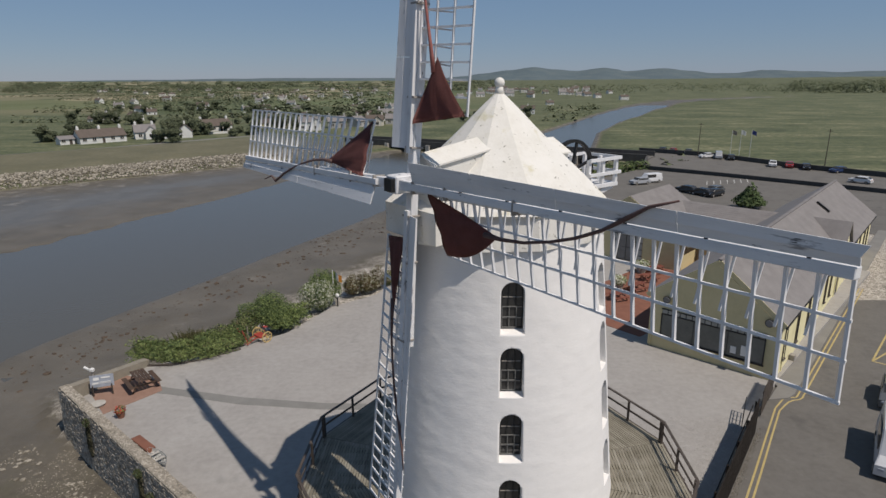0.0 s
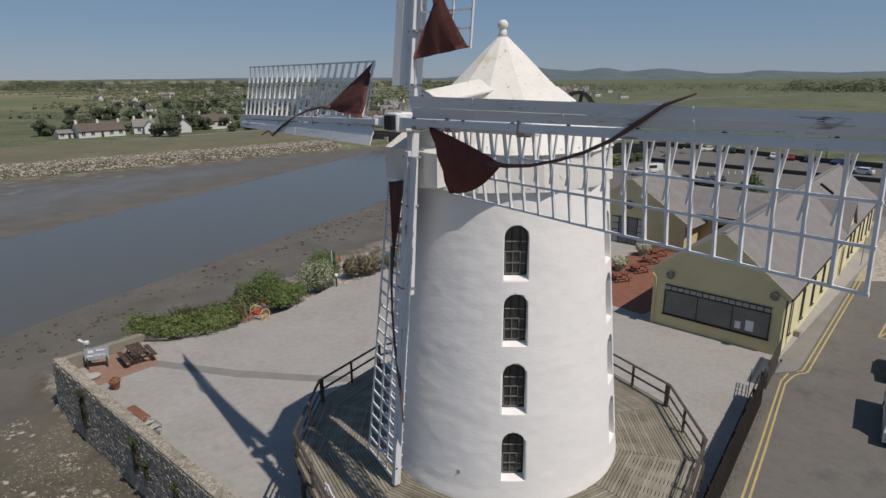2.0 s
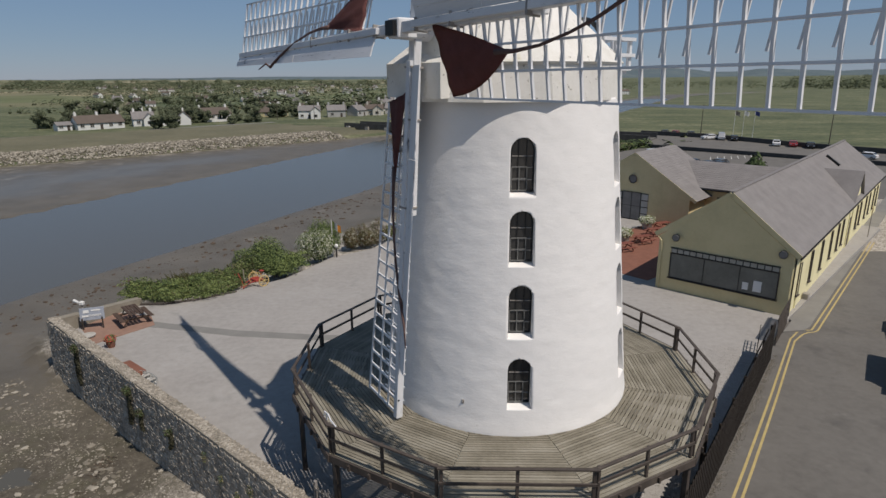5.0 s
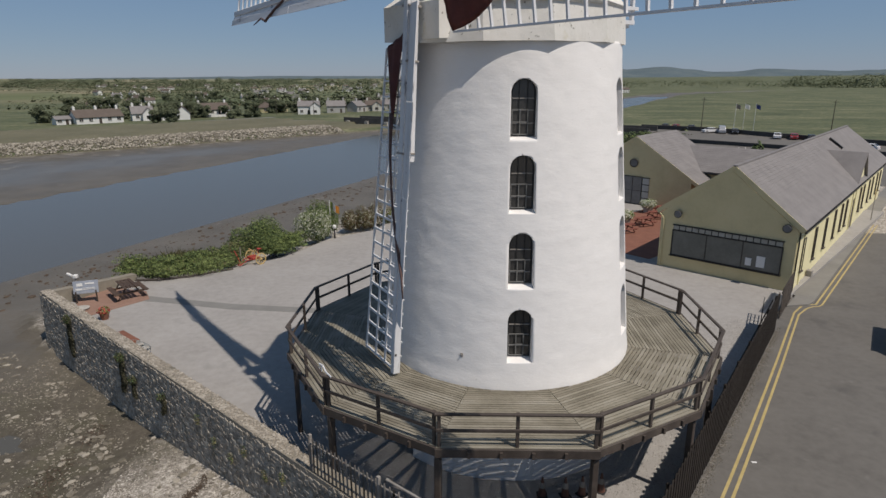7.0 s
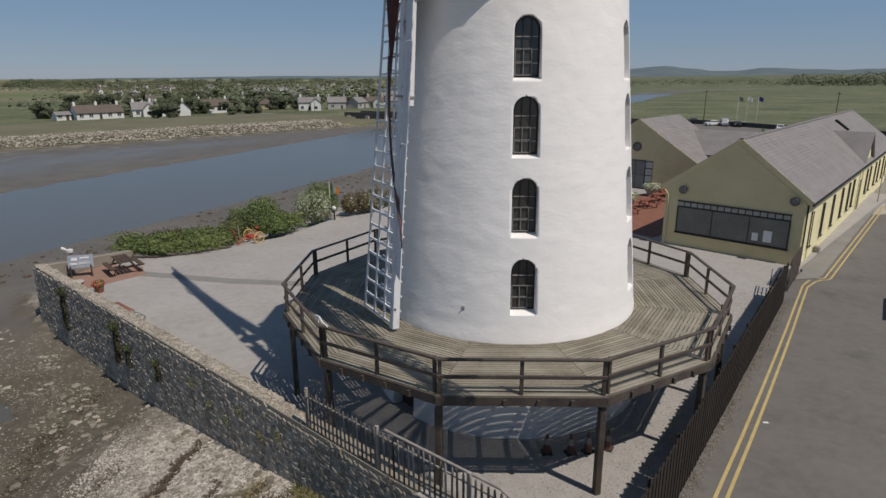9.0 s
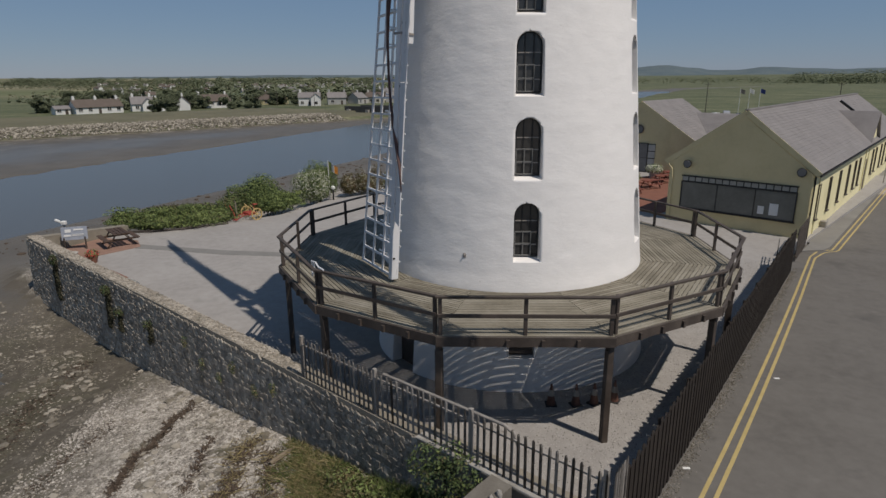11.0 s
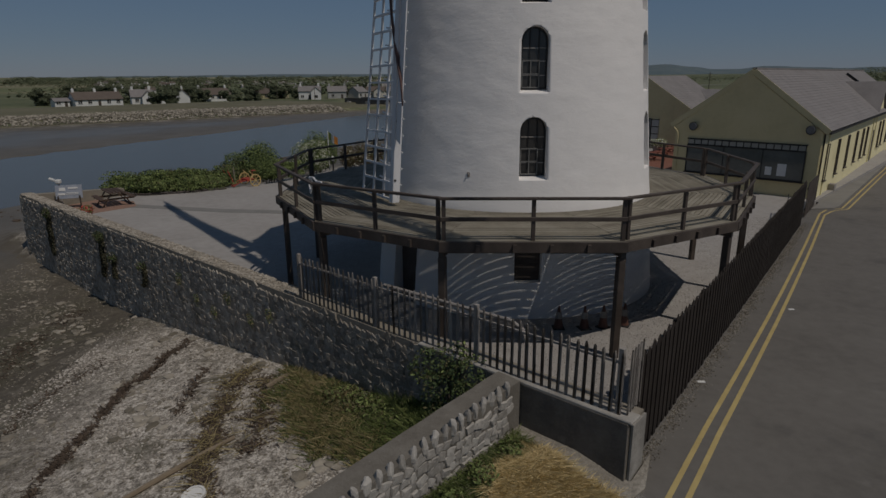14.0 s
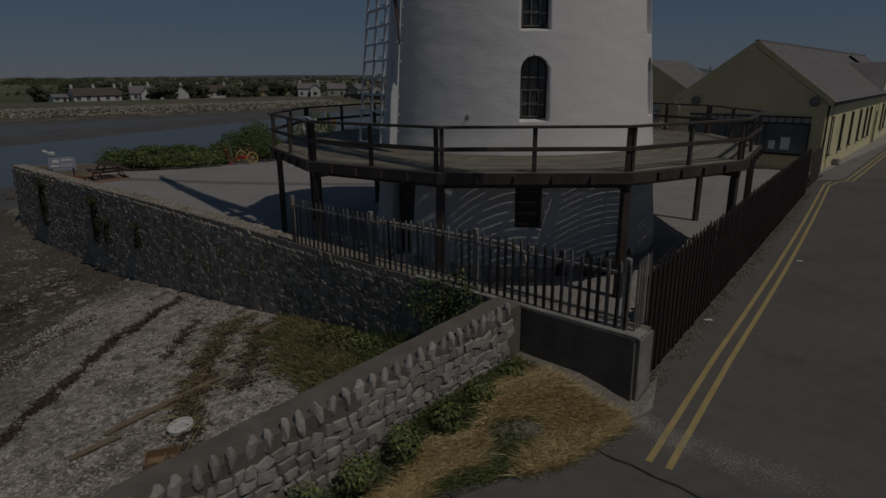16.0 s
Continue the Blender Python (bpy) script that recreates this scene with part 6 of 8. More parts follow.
# short closing panel between fence and building
def build_gate_panel():
    fen = thing("gate_panel", "dark timber gate panel closing the yard beside the building", "gate")
    a, b = Vector((19.7, 36.4, 0)), Vector((22.3, 40.1, 0))
    d = (b - a).normalized()
    for i in range(26):
        p = a + d * (0.17 * i)
        bm = bmesh.new()
        box(bm, (p.x, p.y, 0.85), (0.14, 0.025, 2.0), Matrix.Translation((p.x, p.y, 0)) @ Matrix.Rotation(math.atan2(d.y, d.x), 4, "Z") @ Matrix.Translation((-p.x, -p.y, 0)))
        part("board", bm, DARK_WOOD, fen)
    for z in (0.3, 1.5):
        bm = bmesh.new()
        n = Vector((-d.y, d.x, 0)) * 0.04
        beam(bm, a + n + Vector((0, 0, z)), b + n + Vector((0, 0, z)), 0.05, 0.09)
        part("rail", bm, DARK_WOOD, fen)


build_gate_panel()

# ---- low stone wall by the road, with upright coping stones ----
LW_A, LW_D = Vector((1.0, 13.0, 0)), Vector((-0.631, -0.776, 0))
LW_N = Vector((0.776, -0.631, 0))


def low_top(t):
    return 1.55 - 0.03 * t


def build_low_wall():
    bm = bmesh.new()
    L = 13.0
    rows = []
    for i in range(27):
        t = -0.3 + L * i / 26
        p = LW_A + LW_D * t
        j = 0.02 * noise.noise(Vector((t * 2, 0, 0)))
        a, b = p + LW_N * 0.02, p - LW_N * 0.56
        rows.append([bm.verts.new((a.x, a.y, -1.6)), bm.verts.new((a.x, a.y, low_top(t) - 0.04 + j)), bm.verts.new((b.x, b.y, low_top(t) + j)), bm.verts.new((b.x, b.y, -1.6))])
    for a, b in zip(rows, rows[1:]):
        for k in range(3):
            bm.faces.new((a[k], b[k], b[k + 1], a[k + 1]))
    bm.faces.new(rows[0]), bm.faces.new(rows[-1][::-1])
    bmesh.ops.recalc_face_normals(bm, faces=bm.faces[:])
    return tagged(part("roadside_wall", bm, MORTAR_PALE), "low mortared stone wall with upright coping stones", "wall", kind="structure"), L


MORTAR_PALE = mat("pale_mortar", [(0.10, 0.09, 0.075), (0.15, 0.138, 0.118), (0.19, 0.178, 0.155)], 2.0, 0.95, 0.015, 18.0, patch=[((0.3, 0.29, 0.26), 9.0, 0.66, 0.74)])

# verge with dry grass between wall and road
verge = [(0.9, 13.3), (1.3, 13.35), (3.3, 11.72), (3.85, 12.35), (3.55, 11.6), (2.95, 11.05), (2.4, 10.6), (1.7, 9.95), (0.75, 9.5), (-0.5, 9.05), (-1.1, 8.65), (-4.6, 5.6), (-9, 0.5), (-10, 0.7), (-5, 6.6), (-2.0, 9.7)]
VERGE_SOIL = mat("verge_soil", [(0.14, 0.126, 0.10), (0.22, 0.202, 0.17), (0.36, 0.335, 0.29)], 1.6, 0.95, 0.03, 16.0, detail=9, fine=0.6)
sheet("verge", verge, lambda x, y: verge_z(x, y) + 0.03 * noise.noise(Vector((x, y, 0))), VERGE_SOIL, "dry grassy verge beside the road", "verge", 1.4, 0.8)


def in_poly(x, y, poly):
    c = False
    for (x0, y0), (x1, y1) in zip(poly, poly[1:] + poly[:1]):
        if (y0 > y) != (y1 > y) and x < (x1 - x0) * (y - y0) / (y1 - y0) + x0:
            c = not c
    return c


rng = random.Random(31)
straw, green = [], []
while len(straw) < 60000:
    x, y = rng.uniform(-4, 3), rng.uniform(5.5, 13)
    low = (x - 1.0) * 0.776 - (y - 13.0) * 0.631
    if in_poly(x, y, verge) and low > 0.1:
        dens = noise.noise(Vector((x * 0.8, y * 0.8, 5)))
        plinth = -line_side((x, y), WALL_A, WALL_DIR)         # the gravel strip at the wall's foot stays bare
        if plinth < 0.55 + 0.35 * dens and x > 1.2 or x > 2.9 + 0.3 * dens:
            continue
        if low < 0.75 + dens * 0.6 or dens > 0.28:
            if len(green) < 20000:
                green.append((x, y, verge_z(x, y)))
        else:
            straw.append((x, y, verge_z(x, y)))
tagged(new("dry_grass", blades_mesh("dry_grass", straw, 0.15, 0.0048, STRAW, rng, 1.0)), "dry straw-coloured grass on the verge", "grass", kind="stuff")
tagged(new("green_weeds", blades_mesh("green_weeds", green, 0.13, 0.006, GRASS, rng, 0.9)), "green weeds and grass along the wall's foot", "grass", kind="stuff")
tagged(new("verge_weeds", leaves_mesh("verge_weeds", [((0.95 - 0.62 * k, 12.2 - 0.78 * k, 0.45), (0.3, 0.35, 0.2 + 0.1 * (k % 2))) for k in range(6)], 2600, 0.045, [(LEAF, 3), (LEAF_OLIVE, 2), (GRASS, 2)], rng)), "leafy green weeds at the wall's foot", "weeds", kind="stuff")

# rough grass and weeds on the shore in the wall's corner
PATCH = [(-5.7, 18.9), (-5.75, 17.3), (-4.9, 15.5), (-4.3, 14.2), (-3.5, 13.55), (-2.4, 13.1), (-1.5, 12.4), (-0.6, 11.6), (0.2, 12.6), (0.9, 13.5), (0.2, 14.3)]
turf, tall, tawny, sere = [], [], [], []
for _ in range(150000):
    x, y = rng.uniform(-6.6, 0.9), rng.uniform(11.2, 19.2)
    n1, n2 = noise.noise(Vector((x * 1.1, y * 1.1, 9))), noise.noise(Vector((x * 2.6, y * 2.6, 4)))
    if line_side((x, y), WALL_A, WALL_DIR) > -0.12 or (x - 1.0) * 0.776 - (y - 13.0) * 0.631 > -0.62 or not in_poly(x + 0.9 * n1 + 0.3 * n2, y + 0.6 * n2, PATCH):
        continue
    into = (x + 5.6) * 0.72 + (y - 15.5) * 0.25 - 0.6 * n1            # from the ragged outer edge towards the corner
    p = (x, y, ground_z(x, y))
    if into < 0.55:
        if rng.random() < 0.16 + 0.3 * (n2 > 0.05):
            (sere if rng.random() < 0.7 else turf).append(p)
    elif into < 1.9 + 0.6 * n2 and rng.random() < 0.3:
        tawny.append(p)
    elif into > 2.5 + 0.5 * n2 and n1 + n2 > -0.1 and rng.random() < 0.6:
        tall.append(p)
    elif rng.random() < 0.8:
        turf.append(p)
tagged(new("shore_grass", blades_mesh("shore_grass", turf, 0.2, 0.006, GRASS, rng, 0.8)), "short green grass on the shore at the wall's foot", "grass", kind="stuff")
tagged(new("tall_shore_grass", blades_mesh("tall_shore_grass", tall, 0.42, 0.008, GRASS, rng, 0.45)), "tall lush green grass in the wall's corner", "grass", kind="stuff")
tagged(new("shore_dry_grass", blades_mesh("shore_dry_grass", tawny, 0.27, 0.005, TAWNY, rng, 0.7)), "tawny dry grass mixed with the green", "grass", kind="stuff")
tagged(new("sere_weeds", blades_mesh("sere_weeds", sere, 0.1, 0.009, LEAF_RED, rng, 1.3)), "low reddish dead weeds along the grass's edge", "weeds", kind="stuff")
ivy = thing("wall_bush", "dark leafy bush growing up the stone wall", "bush", pose(-0.4, 14.5, -0.6))
part("foliage", leaves_mesh("foliage", [((0, 0, 1.0), (0.7, 0.55, 0.8)), ((-0.45, 0.2, 1.7), (0.55, 0.4, 0.5)), ((0.5, -0.4, 1.75), (0.55, 0.45, 0.55)), ((0.15, -0.2, 2.15), (0.4, 0.35, 0.35)), ((0.2, -0.3, 0.5), (0.9, 0.7, 0.5))], 4200, 0.05, [(LEAF_DARK, 6), (LEAF_OLIVE, 2), (LEAF, 1)], rng), None, ivy)
bm = bmesh.new()
rod(bm, (0, 0, -0.2), (0, 0.05, 1.6), 0.06, 6, 0.03)
part("stem", bm, BARK, ivy)
tagged(new("shore_weeds", leaves_mesh("shore_weeds", [((-3.4 + 0.62 * k, 16.2 - 0.55 * k, -0.62 + 0.06 * k), (0.6, 0.5, 0.3)) for k in range(6)], 3600, 0.05, [(LEAF, 4), (LEAF_OLIVE, 3)], rng)), "low leafy weeds on the shore by the wall", "weeds", kind="stuff")
MOSS = mat("black_moss", [(0.035, 0.034, 0.022), (0.06, 0.058, 0.036), (0.085, 0.08, 0.05)], 1.5, 0.95, vary=0.3, spec=0.2)
for t, z, h, w in ((5.4, 0.75, 2.3, 0.62), (13.0, 0.7, 1.9, 0.6), (14.3, -0.1, 0.9, 0.4), (17.6, 0.15, 0.8, 0.32)):
    p = WALL_A + WALL_DIR * t - WALL_IN * 0.12
    wp = thing("wall_plant", "green tuft on the stone wall with dark moss trailing below", "plant", pose(p.x, p.y, z, 0, 0, -39), group="wall plants")
    part("tuft", leaves_mesh("tuft", [((0, -0.1, -0.05), (0.55 * w, 0.22, 0.3 * w + 0.08)), ((0.05, -0.16, 0.1), (0.35 * w, 0.2, 0.2))], int(900 * w), 0.04, [(LEAF_DARK, 6), (MOSS, 4), (LEAF_OLIVE, 2)], rng), None, wp)
    drop = [((rng.uniform(-0.12, 0.12), -0.02 - 0.012 * k, -0.15 - h * k / 8), (0.6 * w * rng.uniform(0.6, 1.1), 0.07, h / 8)) for k in range(8)]
    part("moss", leaves_mesh("moss", drop, int(2600 * h * w), 0.045, [(MOSS, 1)], rng), None, wp, "black-brown moss streak")
for t, z in ((20.9, 0.35), (22.2, -0.2), (24.6, 0.45), (26.0, 0.0), (27.2, 0.5), (23.5, -0.35)):
    p = WALL_A + WALL_DIR * t - WALL_IN * 0.1
    wp = thing("wall_weed", "small dry weed rooted in the stone wall", "weed", pose(p.x, p.y, z, 0, 0, -39), group="wall weeds")
    part("leaves", leaves_mesh("leaves", [((0, -0.08, 0), (0.16, 0.1, 0.22)), ((0.1, -0.1, -0.15), (0.12, 0.08, 0.16))], 130, 0.035, [(TAWNY, 1), (LEAF_OLIVE, 4), (LEAF_DARK, 3)], rng), None, wp)

# ---- shore: stones, boulders, driftwood ----
SLAB_ROCK = mat("slab_rock", [(0.125, 0.11, 0.083), (0.222, 0.198, 0.158), (0.36, 0.327, 0.27)], 2.5, 0.9, 0.02, 9.0, vary=0.4)
WEED = mat("seaweed", [(0.058, 0.041, 0.028), (0.1, 0.072, 0.05)], 2.0, 0.8, 0.02, 12.0, vary=0.3)


def shore_stones(name, label, n, region, smin, smax, material, seed, flat=0.55):
    rng = random.Random(seed)
    kinds = []
    for _ in range(10):
        b = bmesh.new()
        lump(b, (0, 0, 0), (1, 1, 1), rng, 1)
        kinds.append(([v.co.copy() for v in b.verts], [[v.index for v in f.verts] for f in b.faces]))
        b.free()
    V_, F_ = [], []
    k = 0
    while k < n:
        x, y = rng.uniform(*region[0]), rng.uniform(*region[1])
        if name != "river_edge_rocks" and line_side((x, y), WALL_A, WALL_DIR) > -0.25 or (x - 1.0) * 0.776 - (y - 13.0) * 0.631 > -0.55:
            continue
        if rng.random() > region[2](x, y):
            continue
        k += 1
        s = smin + (smax - smin) * rng.random() ** 3
        vs, fs = kinds[rng.randrange(10)]
        a = rng.uniform(0, 6.3)
        ca, sa = math.cos(a) * s, math.sin(a) * s
        ex = rng.uniform(0.6, 1.0)
        z = ground_z(x, y) + 0.04 * s
        b = len(V_)
        V_ += [(x + v.x * ca - v.y * sa * ex, y + v.x * sa + v.y * ca * ex, z + v.z * s * flat) for v in vs]
        F_ += [[b + i for i in f] for f in fs]
    me = bpy.data.meshes.new(name)
    me.from_pydata(V_, [], F_)
    me.materials.append(material)
    tagged(new(name, me), label, "stones", kind="stuff")


def wall_gravel():
    """Loose stones and grit lying on the wall's top and along the yard's edge."""
    rng = random.Random(46)
    kinds = []
    for _ in range(6):
        b = bmesh.new()
        lump(b, (0, 0, 0), (1, 1, 1), rng, 1)
        kinds.append(([v.co.copy() for v in b.verts], [[v.index for v in f.verts] for f in b.faces]))
        b.free()
    V_, F_ = [], []
    L = (WALL_B - WALL_A).length
    for _ in range(4200):
        t = L * rng.uniform(0.0, 0.72)
        top = rng.random() < 0.7
        p = WALL_A + WALL_DIR * t + WALL_IN * (rng.uniform(0.05, 0.6) if top else 0.62 + abs(rng.gauss(0, 0.45)) * smooth01(0.2, 0.5, t / L))
        s = rng.uniform(0.04, 0.17) if top else rng.uniform(0.03, 0.12)
        z = wall_top(p) if top else yard_z(p.x, p.y)
        vs, fs = kinds[rng.randrange(6)]
        a = rng.uniform(0, 6.3)
        ca, sa = math.cos(a) * s, math.sin(a) * s
        b = len(V_)
        V_ += [(p.x + v.x * ca - v.y * sa, p.y + v.x * sa + v.y * ca, z + 0.01 + v.z * s * 0.5) for v in vs]
        F_ += [[b + i for i in f] for f in fs]
    me = bpy.data.meshes.new("wall_gravel")
    me.from_pydata(V_, [], F_)
    me.materials.append(STONE)
    tagged(new("wall_gravel", me), "loose brown-grey stones and grit along the wall's top", "stones", kind="stuff")


wall_gravel()


def patchy(x, y):
    return max(0.05, min(1.0, 0.45 + 1.2 * noise.noise(Vector((x * 0.25, y * 0.25, 7))) + 0.02 * (x + 14) - 0.45 * smooth01(-8.5, -12, x + 0.25 * (y - 18))))


shore_stones("shore_pebbles", "grey beach pebbles and shingle on the shore", 52000, ((-15, 0), (5, 27), lambda x, y: patchy(x, y) ** 2), 0.022, 0.11, PEBBLE, 41, 0.45)
shore_stones("mud_pebbles", "small brown pebbles half sunk in the mud", 26000, ((-27, -3), (4, 36), lambda x, y: 0.4 + 0.6 * noise.noise(Vector((x * 0.3, y * 0.3, 12)))), 0.03, 0.14, SLAB_ROCK, 44, 0.3)
shore_stones("shore_rocks", "scattered pale flat rocks on the muddy shore", 1150, ((-30, -1), (4, 36), lambda x, y: max(0.0, 0.9 * smooth01(-0.05, 0.3, noise.noise(Vector((x * 0.45, y * 0.45, 2))))) if line_side((x, y), WALL_A, WALL_DIR) > -4.5 else 0.05), 0.08, 0.5, SLAB_ROCK, 42, 0.24)
shore_stones("river_edge_rocks", "dark weedy rocks along the river's edge", 500, ((-46, -8), (38, 110), lambda x, y: math.exp(-((line_side((x, y), NEAR_A, NEAR_D) + 4.5 + 3 * noise.noise(Vector((x * .1, y * .1, 1)))) / 3.0) ** 2)), 0.15, 0.7, WEED, 43, 0.35)
rng = random.Random(45)
spots, twigs = [], []
LINES = [([(-10.75, 22.5), (-10.97, 20.0), (-11.2, 18.6), (-10.9, 16.6), (-10.8, 14.6), (-10.5, 12.2), (-10.3, 9.5)], 0.17, 3600),
         ([(-7.1, 19.2), (-7.2, 17.7), (-7.0, 16.2), (-6.7, 15.1), (-6.5, 14.1), (-5.9, 12.5), (-5.6, 10.8)], 0.3, 4200),
         ([(-6.2, 18.3), (-5.8, 17.0), (-5.6, 15.8), (-5.4, 14.2)], 0.4, 1500),
         ([(-18.4, 27.6), (-18.4, 24.0), (-17.6, 21.2), (-17.2, 17.0)], 0.6, 1300),
         ([(-8.9, 19.6), (-8.6, 18.0), (-8.4, 16.6)], 0.14, 350), ([(-13.6, 21.5), (-14.0, 19.0), (-13.8, 16.0)], 0.25, 300)]
for k, (line, wd, count) in enumerate(LINES):
    for _ in range(count):
        t = rng.random() * (len(line) - 1)
        i = int(t)
        f = t - i
        if noise.noise(Vector((t * 2.2, k * 5, 1))) < -0.22 and rng.random() < 0.8:
            continue
        w = rng.gauss(0, wd * (0.45 + 1.1 * abs(noise.noise(Vector((t * 3, k, 0))))))
        x = line[i][0] * (1 - f) + line[i + 1][0] * f + w + 0.3 * noise.noise(Vector((t * 2.5, k * 3, 0)))
        y = line[i][1] * (1 - f) + line[i + 1][1] * f + rng.gauss(0, 0.1)
        (twigs if k in (1, 2) and rng.random() < 0.18 else spots).append((x, y, ground_z(x, y) + 0.03))
tagged(new("drift_twigs", blades_mesh("drift_twigs", twigs, 0.17, 0.009, TAWNY, rng, 2.2)), "dry reeds and twigs washed up on the shore", "drift", kind="stuff")
tagged(new("seaweed", blades_mesh("seaweed", spots, 0.065, 0.034, WEED, rng, 1.6)), "dark brown lines of washed-up seaweed", "seaweed", kind="stuff")
for (x0, y0), (x1, y1), r in (((-7.9, 12.8), (-6.0, 14.9), 0.075), ((-6.0, 17.5), (-5.4, 18.2), 0.09), ((-8.1, 11.9), (-7.4, 12.6), 0.07)):
    bm = bmesh.new()
    a, b = Vector((x0, y0, ground_z(x0, y0) + r * 0.8)), Vector((x1, y1, ground_z(x1, y1) + r * 0.9))
    tube(bm, [a, a.lerp(b, 0.35) + Vector((0.03, 0.02, 0.03)), a.lerp(b, 0.7) + Vector((-0.03, 0.02, 0.0)), b], [r * 0.8, r, r * 0.95, r * 0.7], 7)
    tagged(part("driftwood", bm, mat("driftwood", [(0.16, 0.125, 0.085), (0.26, 0.21, 0.15)], 3.0, 0.9, 0.01, 20.0)), "weathered driftwood log on the shingle", "driftwood", "driftwood on the shore")
disc = thing("white_lid", "round white plastic lid lying on the shingle", "litter", pose(-6.05, 12.6, ground_z(-6.05, 12.6) + 0.10, 8, -5, 0))
bm = bmesh.new()
bmesh.ops.create_cone(bm, cap_ends=True, segments=24, radius1=0.27, radius2=0.25, depth=0.05)
part("disc", bm, HOUSE_WHITE, disc)
bm = bmesh.new()
for i in range(24):
    a, b = math.tau * i / 24, math.tau * (i + 1) / 24
    beam(bm, (0.24 * math.cos(a), 0.24 * math.sin(a), 0.03), (0.24 * math.cos(b), 0.24 * math.sin(b), 0.03), 0.05, 0.04)
part("rim", bm, HOUSE_WHITE, disc)
bm = bmesh.new()
cz = ground_z(-5.85, 11.4) + 0.03
cm = Matrix.Translation((-5.85, 11.4, cz)) @ Matrix.Rotation(0.35, 4, "Z") @ Matrix.Rotation(0.12, 4, "X")
box(bm, (0, 0, 0.01), (0.56, 0.36, 0.02), cm)
for q, w in (((0, -0.19, 0.1), (0.6, 0.02, 0.2)), ((0, 0.19, 0.1), (0.6, 0.02, 0.2)), ((-0.29, 0, 0.09), (0.02, 0.36, 0.18)), ((0.29, 0, 0.07), (0.02, 0.36, 0.14))):
    box(bm, q, w, cm, 0.004)
tagged(part("broken_crate", bm, mat("crate_wood", [(0.22, 0.14, 0.085), (0.33, 0.22, 0.135)], 4.0, 0.85, 0.004, 20.0)), "broken pale wooden crate on the shore", "litter")
for x, y in ((11.4, 21.5), (7.0, 17.9), (6.3, 16.1)):
    bm = bmesh.new()
    box(bm, (x, y, road_z(x, y) + 0.014), (0.2, 0.1, 0.016), None, 0.004)
    tagged(part("litter_scrap", bm, HOUSE_WHITE), "small white scrap of litter on the road", "litter", "scraps of litter")

# ---- the low visitor buildings ----
def bl(u, v, z):
    """A place by the low building's own measures."""
    p = K + U * u + V * v
    return Vector((p.x, p.y, z))


BZ = -0.45
BM = Matrix((U, V, (0, 0, 1))).transposed().to_4x4()
BM.translation = Vector((K.x, K.y, 0))
SKEW = 0.033                                   # the long building runs a little askew of its gable
SM = Matrix((U + V * SKEW, V, (0, 0, 1))).transposed().to_4x4()
SM.translation = Vector((K.x, K.y, 0))


def sl(u, v, z):
    """The same for the long, slightly skewed building."""
    return bl(u, v + SKEW * u, z)



def roof_slab(bm, a, b, c, d, th=0.14):
    q = [Vector(p) for p in (a, b, c, d)]
    n = (q[1] - q[0]).cross(q[2] - q[0]).normalized()
    if n.z < 0:
        n = -n
    lo, hi = [bm.verts.new(p) for p in q], [bm.verts.new(p + n * th) for p in q]
    bm.faces.new(hi), bm.faces.new(lo[::-1])
    for i in range(4):
        bm.faces.new((lo[i], lo[(i + 1) % 4], hi[(i + 1) % 4], hi[i]))
    bmesh.ops.recalc_face_normals(bm, faces=bm.faces[:])


def slate_courses(parent, a, b, c, d, n=22):
    """A slated slope from eave a-b up to ridge d-c: a sheet with stepped courses."""
    a, b, c, d = [Vector(p) for p in (a, b, c, d)]
    nrm = (b - a).cross(d - a).normalized()
    if nrm.z < 0:
        nrm = -nrm
    bm = bmesh.new()
    for i in range(n):
        t0, t1 = i / n, (i + 1) / n + 0.012
        p = [a.lerp(d, t0) + nrm * 0.178, b.lerp(c, t0) + nrm * 0.178, b.lerp(c, t1) + nrm * 0.162, a.lerp(d, t1) + nrm * 0.162]
        lo = [bm.verts.new(q - nrm * 0.02) for q in p]
        hi = [bm.verts.new(q) for q in p]
        bm.faces.new(hi), bm.faces.new(lo[::-1])
        for k in range(4):
            bm.faces.new((lo[k], lo[(k + 1) % 4], hi[(k + 1) % 4], hi[k]))
    bmesh.ops.recalc_face_normals(bm, faces=bm.faces[:])
    ob = part("slating", bm, SLATE, parent)
    tagged(ob, "grey slates in courses", kind="stuff")


